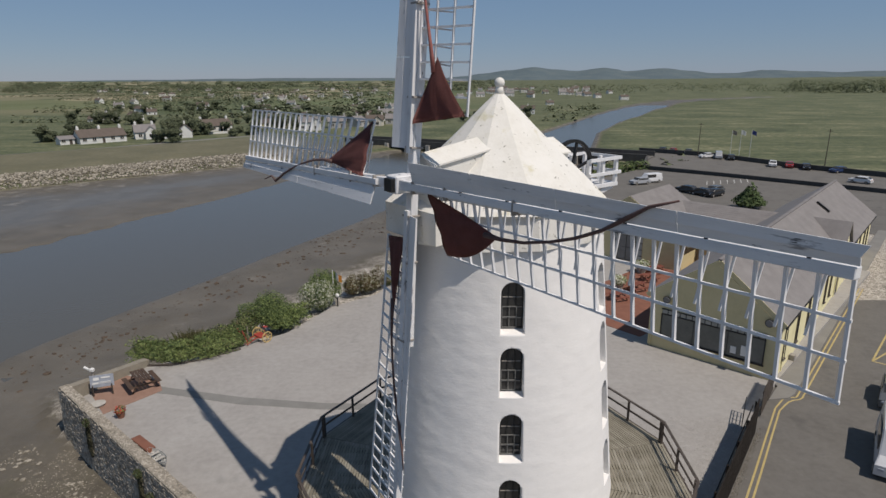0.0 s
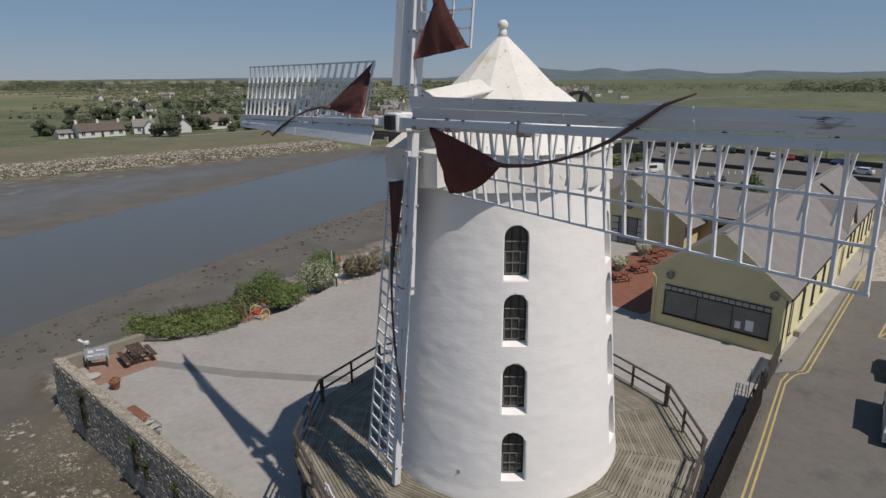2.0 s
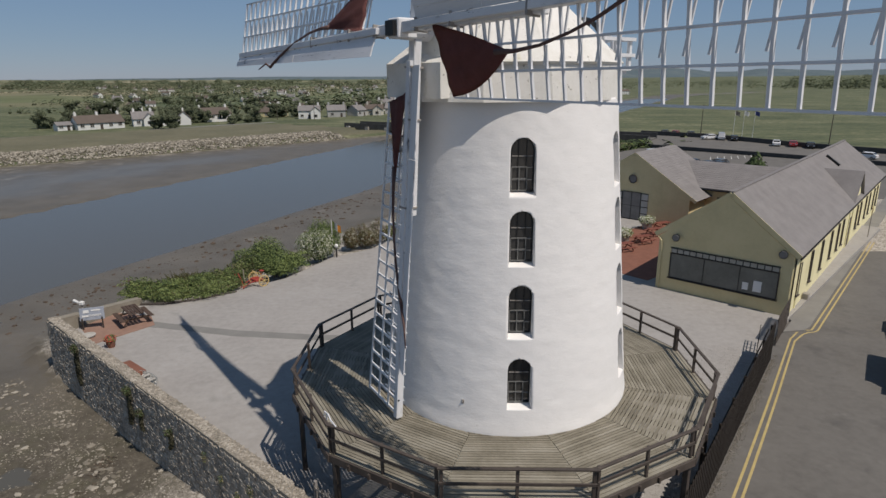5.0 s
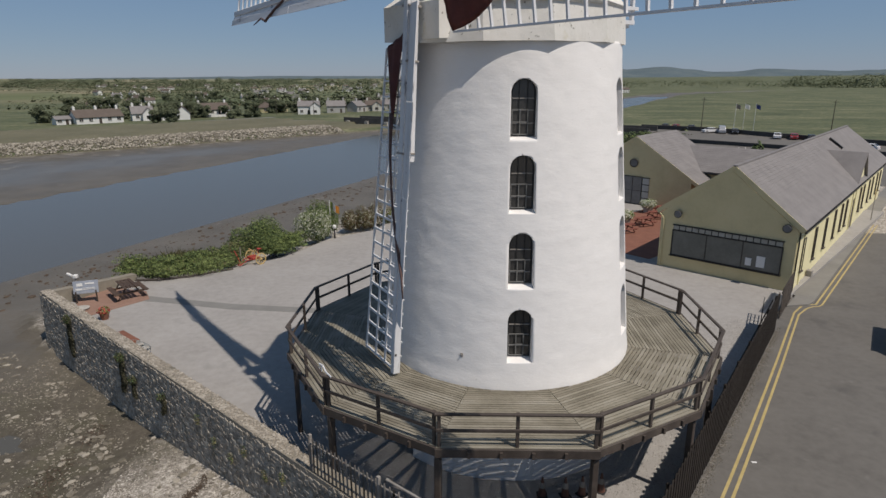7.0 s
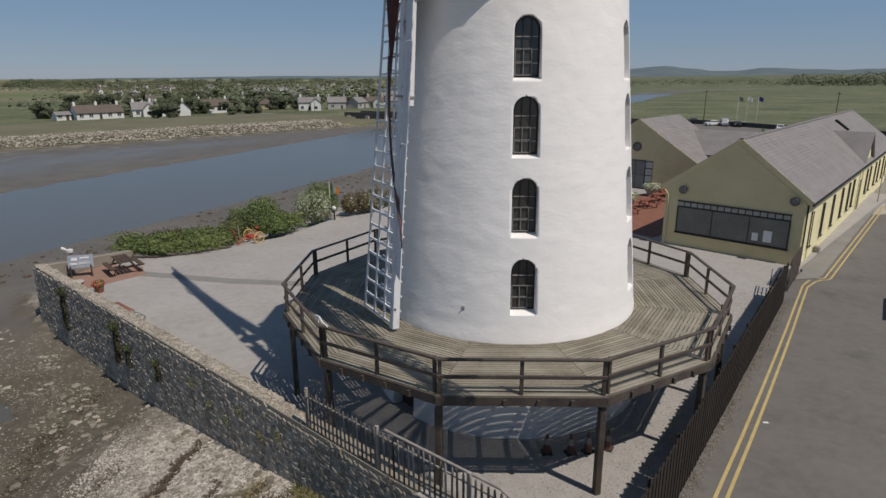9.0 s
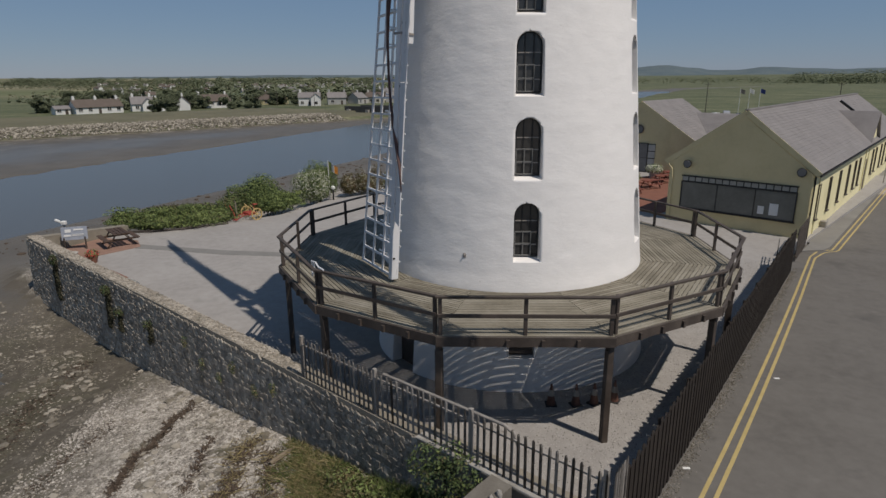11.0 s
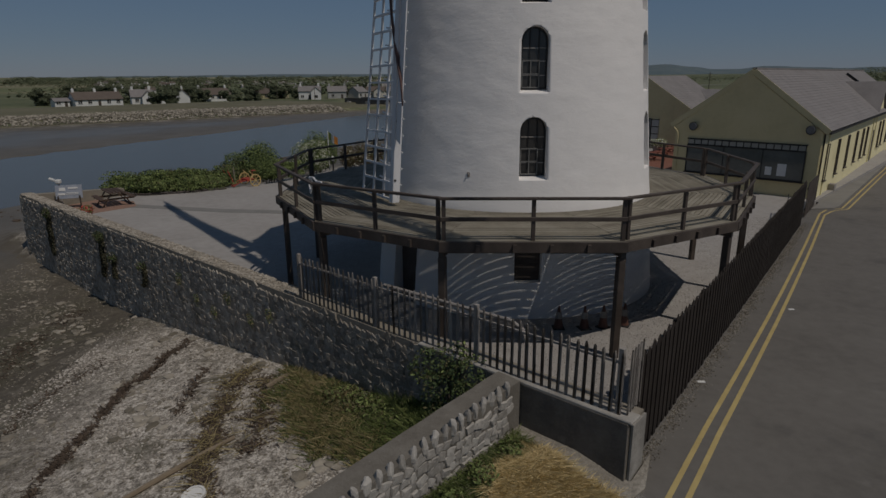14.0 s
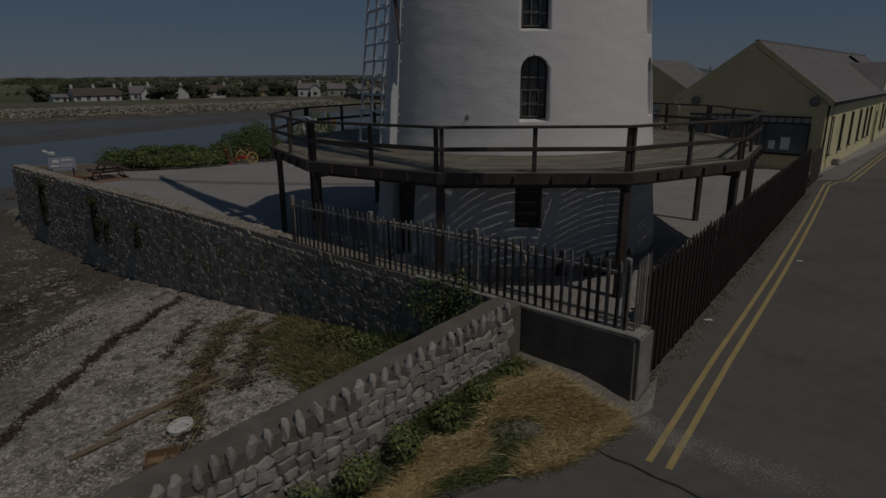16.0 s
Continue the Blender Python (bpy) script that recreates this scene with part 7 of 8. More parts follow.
def window_part(parent, origin, x, out, w, h, panes=(1, 1), fm=None, name="window", label="", glass=None, proud=0.03):
    """A framed window set on a wall: origin is its lower middle, x along the wall, out away from it."""
    m = Matrix((x, -out, Vector((0, 0, 1)))).transposed().to_4x4()
    m.translation = origin
    bm = bmesh.new()
    box(bm, (0, -proud, h / 2), (w, 0.03, h), m)
    win = part(name, bm, glass or GLASS_DARK, parent, label)
    fm = fm or DARK_WOOD
    bm = bmesh.new()
    t = 0.07
    for xx in (-w / 2, w / 2):
        box(bm, (xx, -proud - 0.02, h / 2), (t, 0.08, h + t), m)
    for zz in (0, h):
        box(bm, (0, -proud - 0.021, zz), (w - t, 0.08, t), m)
    part("frame", bm, fm, win)
    for i in range(1, panes[0]):
        bm = bmesh.new()
        box(bm, (-w / 2 + w * i / panes[0], -proud - 0.02, h / 2), (0.045, 0.05, h - t), m)
        part("mullion", bm, fm, win)
    for j in range(1, panes[1]):
        bm = bmesh.new()
        box(bm, (0, -proud - 0.018, h * j / panes[1]), (w - t, 0.045, 0.04), m)
        part("transom", bm, fm, win)
    bm = bmesh.new()
    box(bm, (0, -proud - 0.06, -0.05), (w + 0.2, 0.16, 0.07), m)
    part("sill", bm, fm, win)
    return win


def gabled(bm, u0, u1, v0, v1, ze, zr):
    """Walls of a gabled block with its ridge along u."""
    vm = (v0 + v1) / 2
    a = [bm.verts.new(bl(u0, v, z)) for v, z in ((v0, BZ), (v1, BZ), (v1, ze), (vm, zr), (v0, ze))]
    b = [bm.verts.new(bl(u1, v, z)) for v, z in ((v0, BZ), (v1, BZ), (v1, ze), (vm, zr), (v0, ze))]
    bm.faces.new(a), bm.faces.new(b[::-1])
    for i in range(5):
        bm.faces.new((a[i], b[i], b[(i + 1) % 5], a[(i + 1) % 5]))
    bmesh.ops.recalc_face_normals(bm, faces=bm.faces[:])


WINDOWS_U = (2.3, 6.3, 10.3, 14.3, 17.6, 20.0, 28.2, 30.6, 34.5, 37.3, 40.9, 43.6)
DOOR_U = 24.1


def build_visitor_centre():
    b = thing("visitor_building", "long low olive and cream building with a slate roof", "building")
    bm = bmesh.new()
    gabled(bm, 0, 46, 0.35, 9.8, 4.3, 7.95)
    for v in bm.verts:
        v.co += V * (SKEW * (v.co - K).dot(U))
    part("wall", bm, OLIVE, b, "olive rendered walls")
    # a thin sheet in a lighter yellow over the wall, road side only
    bm = bmesh.new()
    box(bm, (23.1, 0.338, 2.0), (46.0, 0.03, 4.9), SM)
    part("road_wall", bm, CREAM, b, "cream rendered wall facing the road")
    # roof: two slopes with slates
    bm = bmesh.new()
    roof_slab(bm, sl(0.03, 0.0, 4.30), sl(46.2, 0.0, 4.30), sl(46.2, 4.9, 8.10), sl(0.03, 4.9, 8.10))
    roof_slab(bm, sl(0.03, 10.15, 4.30), sl(46.2, 10.15, 4.30), sl(46.2, 4.9, 8.10), sl(0.03, 4.9, 8.10))
    roof = part("roof", bm, SLATE, b, "grey slate roof")
    slate_courses(roof, sl(0.03, 0.0, 4.30), sl(46.2, 0.0, 4.30), sl(46.2, 4.9, 8.10), sl(0.03, 4.9, 8.10))
    slate_courses(roof, sl(0.03, 10.15, 4.30), sl(46.2, 10.15, 4.30), sl(46.2, 4.9, 8.10), sl(0.03, 4.9, 8.10))
    bm = bmesh.new()
    beam(bm, sl(0.02, 4.9, 8.27), sl(46.2, 4.9, 8.30), 0.3, 0.12)
    part("ridge_tiles", bm, SLATE, roof)
    bm = bmesh.new()
    beam(bm, sl(-0.1, -0.07, 4.27), sl(46, -0.07, 4.27), 0.12, 0.10)
    part("gutter", bm, IRON, b, "black gutter")
    bm = bmesh.new()
    rod(bm, sl(0.25, 0.25, BZ), sl(0.25, 0.25, 4.3), 0.05, 8)
    part("downpipe", bm, IRON, b)
    bm = bmesh.new()
    tube(bm, [sl(-0.08, 9.55, 0.0), sl(-0.08, 9.55, 3.5), sl(-0.08, 9.6, 3.9), sl(-0.08, 9.9, 4.2)], 0.05, 8)
    part("downpipe", bm, OLIVE, b, "olive-painted downpipe")
    for v0, v1 in ((-0.01, 4.92), (10.16, 4.88)):
        bm = bmesh.new()
        beam(bm, sl(-0.012, v0, 4.31), sl(-0.012, v1, 8.11), 0.05, 0.36, (0, 0, 1))
        part("verge_strip", bm, OLIVE, b)
    # wide gable window with a row of small panes on top
    # the greenish grey paints the sky's reflection into the shop glass
    glass = mat("shop_glass", [(0.075, 0.083, 0.077), (0.14, 0.148, 0.137)], 0.5, 0.08, spec=0.6)
    PANE_GREY = mat("small_pane_grey", [(0.24, 0.245, 0.22), (0.36, 0.36, 0.33)], 1.5, 0.15)
    big = window_part(b, sl(0, 4.95, 1.08), -V, -U, 7.65, 1.95, (3, 1), IRON, label="wide dark shop window with small panes above", glass=glass)
    for i in range(16):
        o = sl(-0.03, 8.78 - 7.65 * (i + 0.5) / 16, 3.08)
        m = Matrix((-V, U, Vector((0, 0, 1)))).transposed().to_4x4()
        m.translation = o
        bm = bmesh.new()
        box(bm, (0, -0.02, 0.17), (0.40, 0.03, 0.30), m)
        part("small_pane", bm, PANE_GREY, big)
    bm = bmesh.new()
    box(bm, (-0.05, 4.95, 3.46), (0.12, 7.75, 0.07), SM)
    part("lintel", bm, IRON, big)
    bm = bmesh.new()
    box(bm, (-0.01, 4.95, 3.25), (0.03, 7.65, 0.40), SM)
    part("transom", bm, IRON, big, "black transom behind the small panes")
    for v0, z0, w, h in ((2.4, 1.35, 0.55, 0.8), (3.2, 1.35, 0.4, 0.55)):
        bm = bmesh.new()
        box(bm, (-0.06, v0, z0 + h / 2), (0.02, w, h), SM)
        part("notice", bm, HOUSE_WHITE, big, "white paper notice in the window")
    for v0, z0 in ((8.43, 4.35), (1.0, 4.45)):
        bm = bmesh.new()
        m = SM @ Matrix.Translation((-0.2, v0, z0)) @ Matrix.Rotation(radians(90), 4, "Y")
        bmesh.ops.create_cone(bm, cap_ends=True, segments=18, radius1=0.3, radius2=0.24, depth=0.26, matrix=m)
        lamp_ob = part("wall_lamp", bm, IRON, b, "round grey floodlight on the gable")
        bm = bmesh.new()
        m2 = SM @ Matrix.Translation((-0.36, v0, z0)) @ Matrix.Rotation(radians(90), 4, "Y")
        bmesh.ops.create_cone(bm, cap_ends=True, segments=18, radius1=0.24, radius2=0.25, depth=0.05, matrix=m2)
        part("lens", bm, GLASS_DULL, lamp_ob)
        bm = bmesh.new()
        beam(bm, sl(0, v0 + 0.05, z0), sl(-0.1, v0 + 0.05, z0), 0.06, 0.5)
        part("bracket", bm, IRON, lamp_ob)
    # road-side windows, door and the small cross gable
    for u0 in WINDOWS_U:
        window_part(b, sl(u0, 0.32, 1.0), U, -V, 0.5, 2.4, (1, 2), BARK, label="tall narrow window with dark surround")
    bm = bmesh.new()
    box(bm, (DOOR_U, 0.3, 1.35), (1.0, 0.06, 3.0), SM, 0.01)
    part("door", bm, DARK_WOOD, b, "dark wooden door")
    for u0 in (0.45, 2.2, DOOR_U - 0.9, DOOR_U + 0.9):
        bm = bmesh.new()
        box(bm, (u0, 0.29, 1.9), (0.22, 0.1, 4.6), SM, 0.01)
        part("pilaster", bm, CREAM, b)
    bm = bmesh.new()
    e0, e1, zr = 22.9, 28.7, 7.05
    a = [bm.verts.new(sl(u, 0.25, z)) for u, z in ((e0 + 0.3, 4.3), (e1 - 0.3, 4.3), ((e0 + e1) / 2, zr - 0.15))]
    c = [bm.verts.new(sl(u, 3.8, z)) for u, z in ((e0 + 0.3, 4.3), (e1 - 0.3, 4.3), ((e0 + e1) / 2, zr - 0.15))]
    bm.faces.new(a), bm.faces.new(c[::-1])
    for i in range(3):
        bm.faces.new((a[i], c[i], c[(i + 1) % 3], a[(i + 1) % 3]))
    bmesh.ops.recalc_face_normals(bm, faces=bm.faces[:])
    cg = part("cross_gable", bm, CREAM, b, "small cream gable over the door")
    bm = bmesh.new()
    um = (e0 + e1) / 2
    roof_slab(bm, sl(e0, 0.0, 4.35), sl(e0, 3.9, 4.35), sl(um, 3.9, zr), sl(um, 0.0, zr), 0.2)
    roof_slab(bm, sl(e1, 0.0, 4.35), sl(e1, 3.9, 4.35), sl(um, 3.9, zr), sl(um, 0.0, zr), 0.2)
    part("gable_roof", bm, SLATE, cg)
    bm = bmesh.new()
    roof_slab(bm, sl(30.8, 4.3, 7.82), sl(31.05, 4.3, 7.82), sl(31.3, 3.0, 6.8), sl(31.05, 3.0, 6.8), 0.26)
    part("roof_vent", bm, IRON, roof, "long dark strip on the slates")


build_visitor_centre()


def build_court_block():
    b = thing("courtyard_building", "olive gabled building with a round window", "building")
    bm = bmesh.new()
    gabled(bm, 21.0, 32.0, 15.6, 29.1, 3.35, 7.65)
    part("wall", bm, OLIVE, b, "olive rendered walls")
    bm = bmesh.new()
    roof_slab(bm, bl(21.03, 14.9, 2.92), bl(32.1, 14.9, 2.92), bl(32.1, 22.35, 7.66), bl(21.03, 22.35, 7.66))
    roof_slab(bm, bl(21.03, 29.8, 2.92), bl(32.1, 29.8, 2.92), bl(32.1, 22.35, 7.66), bl(21.03, 22.35, 7.66))
    roof = part("roof", bm, SLATE, b, "grey slate roof")
    slate_courses(roof, bl(21.03, 14.9, 2.92), bl(32.1, 14.9, 2.92), bl(32.1, 22.35, 7.66), bl(21.03, 22.35, 7.66))
    slate_courses(roof, bl(21.03, 29.8, 2.92), bl(32.1, 29.8, 2.92), bl(32.1, 22.35, 7.66), bl(21.03, 22.35, 7.66))
    bm = bmesh.new()
    m = BM @ Matrix.Translation((20.95, 22.32, 4.8)) @ Matrix.Rotation(radians(90), 4, "Y")
    bmesh.ops.create_cone(bm, cap_ends=True, segments=24, radius1=0.45, radius2=0.45, depth=0.12, matrix=m)
    rw = part("round_window", bm, GLASS_DULL, b, "small round dark window in the gable")
    bm = bmesh.new()
    for i in range(24):
        a0, a1 = math.tau * i / 24, math.tau * (i + 1) / 24
        beam(bm, bl(20.87, 22.32 + 0.47 * math.cos(a0), 4.8 + 0.47 * math.sin(a0)), bl(20.87, 22.32 + 0.47 * math.cos(a1), 4.8 + 0.47 * math.sin(a1)), 0.06, 0.08)
    part("frame", bm, DARK_WOOD, rw)
    window_part(b, bl(21.0, 22.35, 0.05), -V, -U, 2.3, 3.2, (2, 2), IRON, label="tall glazed doorway under the round window", glass=GLASS_DULL)
    for v0 in (20.72, 23.98):
        for k in range(4):
            bm = bmesh.new()
            box(bm, (20.96, v0, 0.45 + 0.78 * k), (0.1, 0.8, 0.7), BM, 0.02)
            part("shutter_panel", bm, HOUSE_GREY, b, "pale grey panel beside the doorway")
            bm = bmesh.new()
            box(bm, (20.95, v0, 0.84 + 0.78 * k), (0.1, 0.82, 0.07), BM)
            part("shutter_bar", bm, IRON, b, "dark bar between the panels")
    for v0, v1 in ((14.9, 22.37), (29.8, 22.33)):
        bm = bmesh.new()
        beam(bm, bl(20.988, v0, 2.94), bl(20.988, v1, 7.66), 0.05, 0.34, (0, 0, 1))
        part("verge_strip", bm, OLIVE, b)
    # joining block with its ridge across
    j = thing("linking_building", "lower slate-roofed link between the two buildings", "building")
    bm = bmesh.new()
    pr = [(25.6, BZ), (35.5, BZ), (35.5, 3.95), (30.5, 6.1), (25.6, 3.95)]
    a = [bm.verts.new(bl(u, 9.9, z)) for u, z in pr]
    c = [bm.verts.new(bl(u, 19.0, z)) for u, z in pr]
    bm.faces.new(a), bm.faces.new(c[::-1])
    for i in range(5):
        bm.faces.new((a[i], c[i], c[(i + 1) % 5], a[(i + 1) % 5]))
    bmesh.ops.recalc_face_normals(bm, faces=bm.faces[:])
    part("wall", bm, OLIVE, j)
    bm = bmesh.new()
    roof_slab(bm, bl(25.2, 6.6, 3.78), bl(25.2, 21.6, 3.78), bl(30.5, 21.6, 6.1), bl(30.5, 6.6, 6.1))
    roof_slab(bm, bl(35.8, 6.6, 3.78), bl(35.8, 21.6, 3.78), bl(30.5, 21.6, 6.1), bl(30.5, 6.6, 6.1))
    roof = part("roof", bm, SLATE, j)
    slate_courses(roof, bl(25.2, 6.6, 3.78), bl(25.2, 21.6, 3.78), bl(30.5, 21.6, 6.1), bl(30.5, 6.6, 6.1), 14)
    window_part(j, bl(25.6, 13.4, 1.6), -V, -U, 1.6, 1.3, (2, 1), IRON)
    bm = bmesh.new()
    beam(bm, bl(25.08, 10.0, 3.74), bl(25.08, 16.6, 3.74), 0.12, 0.1)
    part("gutter", bm, IRON, j, "black gutter")


build_court_block()
for x, y in ((16.3, 60.7), (20.2, 66.2)):
    pl = thing("planter", "stone planter of white flowers in the courtyard", "planter", pose(x, y, yard_z(x, y)), group="courtyard planters")
    bm = bmesh.new()
    bmesh.ops.create_cone(bm, cap_ends=True, segments=16, radius1=0.45, radius2=0.6, depth=0.7, matrix=Matrix.Translation((0, 0, 0.35)))
    part("tub", bm, STONE_LIGHT, pl)
    part("blossom", leaves_mesh("blossom", [((0, 0, 1.0), (0.92, 0.92, 0.5))], 1200, 0.09, [(FLOWER_WHITE, 5), (LEAF, 4)], random.Random(int(x))), None, pl)
# road sign on the footpath
p = K + U * 29.5 + U_N * -0.1
ws = thing("road_sign", "yellow diamond warning sign seen from behind", "road sign", pose(p.x, p.y, road_z(p.x, p.y) + 0.11, 0, 0, 50))
bm = bmesh.new()
rod(bm, (0, 0, 0), (0, 0, 3.3), 0.045, 8)
part("pole", bm, STEEL, ws)
bm = bmesh.new()
box(bm, (0, 0, 0), (0.8, 0.03, 0.8), Matrix.Translation((0, 0, 3.0)) @ Matrix.Rotation(radians(45), 4, "Y"), 0.02)
part("plate", bm, mat("sign_yellow", [(0.30, 0.21, 0.04), (0.4, 0.29, 0.06)], 3.0, 0.6), ws)
bm = bmesh.new()
box(bm, (4.9, 0.24, 0.05), (0.5, 0.4, 0.8), BM, 0.03)
tagged(part("meter_box", bm, STEEL), "dark metal box against the wall on the footpath", "box")

# ---- vehicles ----
def vehicle(paint, label, L=4.2, Wd=1.75, H=1.45, van=False):
    c = thing("car", label, "car")
    prof = ([(-L / 2, 0.35), (-L / 2, 0.85), (-L / 2 + 0.9, 0.98), (-L / 2 + 1.6, H), (L / 2 - 0.9, H), (L / 2 - 0.2, 1.0), (L / 2, 0.85), (L / 2, 0.35)] if not van else
            [(-L / 2, 0.35), (-L / 2, 0.95), (-L / 2 + 0.8, 1.15), (-L / 2 + 1.4, H), (L / 2 - 0.05, H), (L / 2, 1.0), (L / 2, 0.35)])
    bm = bmesh.new()
    rows = []
    for y, k in ((-Wd / 2, 0.95), (-Wd / 2 + 0.08, 1.0), (Wd / 2 - 0.08, 1.0), (Wd / 2, 0.95)):
        rows.append([bm.verts.new((x * (1 if z < 1.05 else 0.97), y * (1 if z < 1.05 else 0.86), 0.35 + (z - 0.35) * k)) for x, z in prof])
    n = len(prof)
    bm.faces.new(rows[0][::-1]), bm.faces.new(rows[-1])
    for a, b in zip(rows, rows[1:]):
        for i in range(n):
            bm.faces.new((a[i], a[(i + 1) % n], b[(i + 1) % n], b[i]))
    bmesh.ops.recalc_face_normals(bm, faces=bm.faces[:])
    body = part("body", bm, paint, c)
    for sy in (-1, 1):
        bm = bmesh.new()
        x0, x1 = -L / 2 + 1.25, L / 2 - (0.7 if not van else 1.6)
        box(bm, ((x0 + x1) / 2, sy * (Wd / 2 * 0.93 + 0.0), (1.0 + H) / 2), (x1 - x0, 0.05, (H - 1.0) * 0.66), None, 0.01)
        part("side_window", bm, GLASS_DARK, body)
    bm = bmesh.new()
    beam(bm, (-L / 2 + 0.98, 0, 1.03), (-L / 2 + 1.5, 0, H - 0.05), Wd * 0.78, 0.05, (0, 0, 1))
    part("windscreen", bm, GLASS_DARK, body)
    bm = bmesh.new()
    beam(bm, (L / 2 - 0.25, 0, 1.05), (L / 2 - 0.82 if not van else L / 2 - 0.03, 0, H - 0.07), Wd * 0.76, 0.05, (0, 0, 1))
    part("rear_window", bm, GLASS_DARK, body)
    for sx in (-L / 2 + 0.8, L / 2 - 0.8):
        for sy in (-1, 1):
            bm = bmesh.new()
            rod(bm, (sx, sy * (Wd / 2 - 0.2), 0.32), (sx, sy * (Wd / 2 + 0.01), 0.32), 0.32, 16)
            w = part("wheel", bm, RUBBER, c)
            bm = bmesh.new()
            rod(bm, (sx, sy * (Wd / 2), 0.32), (sx, sy * (Wd / 2 + 0.025), 0.32), 0.19, 12)
            part("rim", bm, STEEL, w)
    for sy in (-1, 1):
        bm = bmesh.new()
        box(bm, (-L / 2 - 0.005, sy * Wd * 0.34, 0.72), (0.06, 0.32, 0.16), None, 0.02)
        part("headlight", bm, SIGN_FACE, body)
        bm = bmesh.new()
        box(bm, (L / 2 + 0.005, sy * Wd * 0.36, 0.8), (0.05, 0.22, 0.22), None, 0.02)
        part("tail_light", bm, RED_PAINT, body)
    return c


def paint(name, c):
    return mat(name, [tint(c, 0.9), c], 2.0, 0.25, spec=0.6)


PAINTS = {"white": (0.7, 0.7, 0.7), "black": (0.015, 0.016, 0.018), "red": (0.30, 0.03, 0.03), "silver": (0.36, 0.37, 0.39), "blue": (0.03, 0.05, 0.12), "grey": (0.10, 0.105, 0.11), "pale grey": (0.5, 0.51, 0.53)}
BASE = {}
for nm, x, y, z, yaw, van in (("white", 39.6, 129.5, -0.3, 20, True), ("silver", 36.8, 127, -0.3, 20, False), ("black", 43.2, 117.5, -0.3, -55, False), ("black", 45.0, 114.5, -0.3, -55, False), ("grey", 48.2, 116.8, -0.3, 35, False), ("black", 46.8, 113.6, -0.3, 35, False),
                              ("red", 63.0, 186, -0.75, 60, False), ("black", 60.5, 188, -0.75, 60, False), ("black", 66.5, 183, -0.75, 60, False), ("white", 68.3, 173.5, -0.75, 10, False), ("silver", 71.2, 172.5, -0.75, 70, True), ("black", 73.4, 169.5, -0.75, 70, False),
                              ("white", 78.4, 156.5, -0.75, 65, False), ("red", 81.5, 154.5, -0.75, 65, False), ("black", 83.8, 151.0, -0.75, 65, False), ("blue", 88.6, 146.0, -0.75, 20, False), ("white", 84.5, 131.0, -0.75, -50, False), ("black", 101, 133, -0.75, 30, False),
                              ("pale grey", 25.07, 31.7, 0.0, 56, True), ("grey", 29.65, 38.5, -0.15, 54, False)):
    z = road_z(x, y) if y < 45 else z
    if (nm, van) not in BASE:
        BASE[(nm, van)] = vehicle(paint(nm.replace(" ", "_") + "_car_paint", PAINTS[nm]), f"parked {nm} {'van' if van else 'car'} standing on asphalt", *((5.4, 2.0, 2.45, True) if nm == "pale grey" else (4.9, 1.9, 1.95, True) if van else ()))
        BASE[(nm, van)].matrix_basis = pose(x, y, z, 0, 0, yaw)
        tagged(BASE[(nm, van)], group="parked cars")
    else:
        copy_thing(BASE[(nm, van)], pose(x, y, z, 0, 0, yaw))
for k in range(7):
    bm = bmesh.new()
    a = Vector((50.5 + 1.6 * k, 126.5 + 2.2 * k * 0.2, -0.292))
    beam(bm, a, a + Vector((1.8, 4.6, 0)), 0.12, 0.008)
    tagged(part("bay_line", bm, LINE_WHITE), "white painted parking bay line", "road marking", "bay lines", "structure")

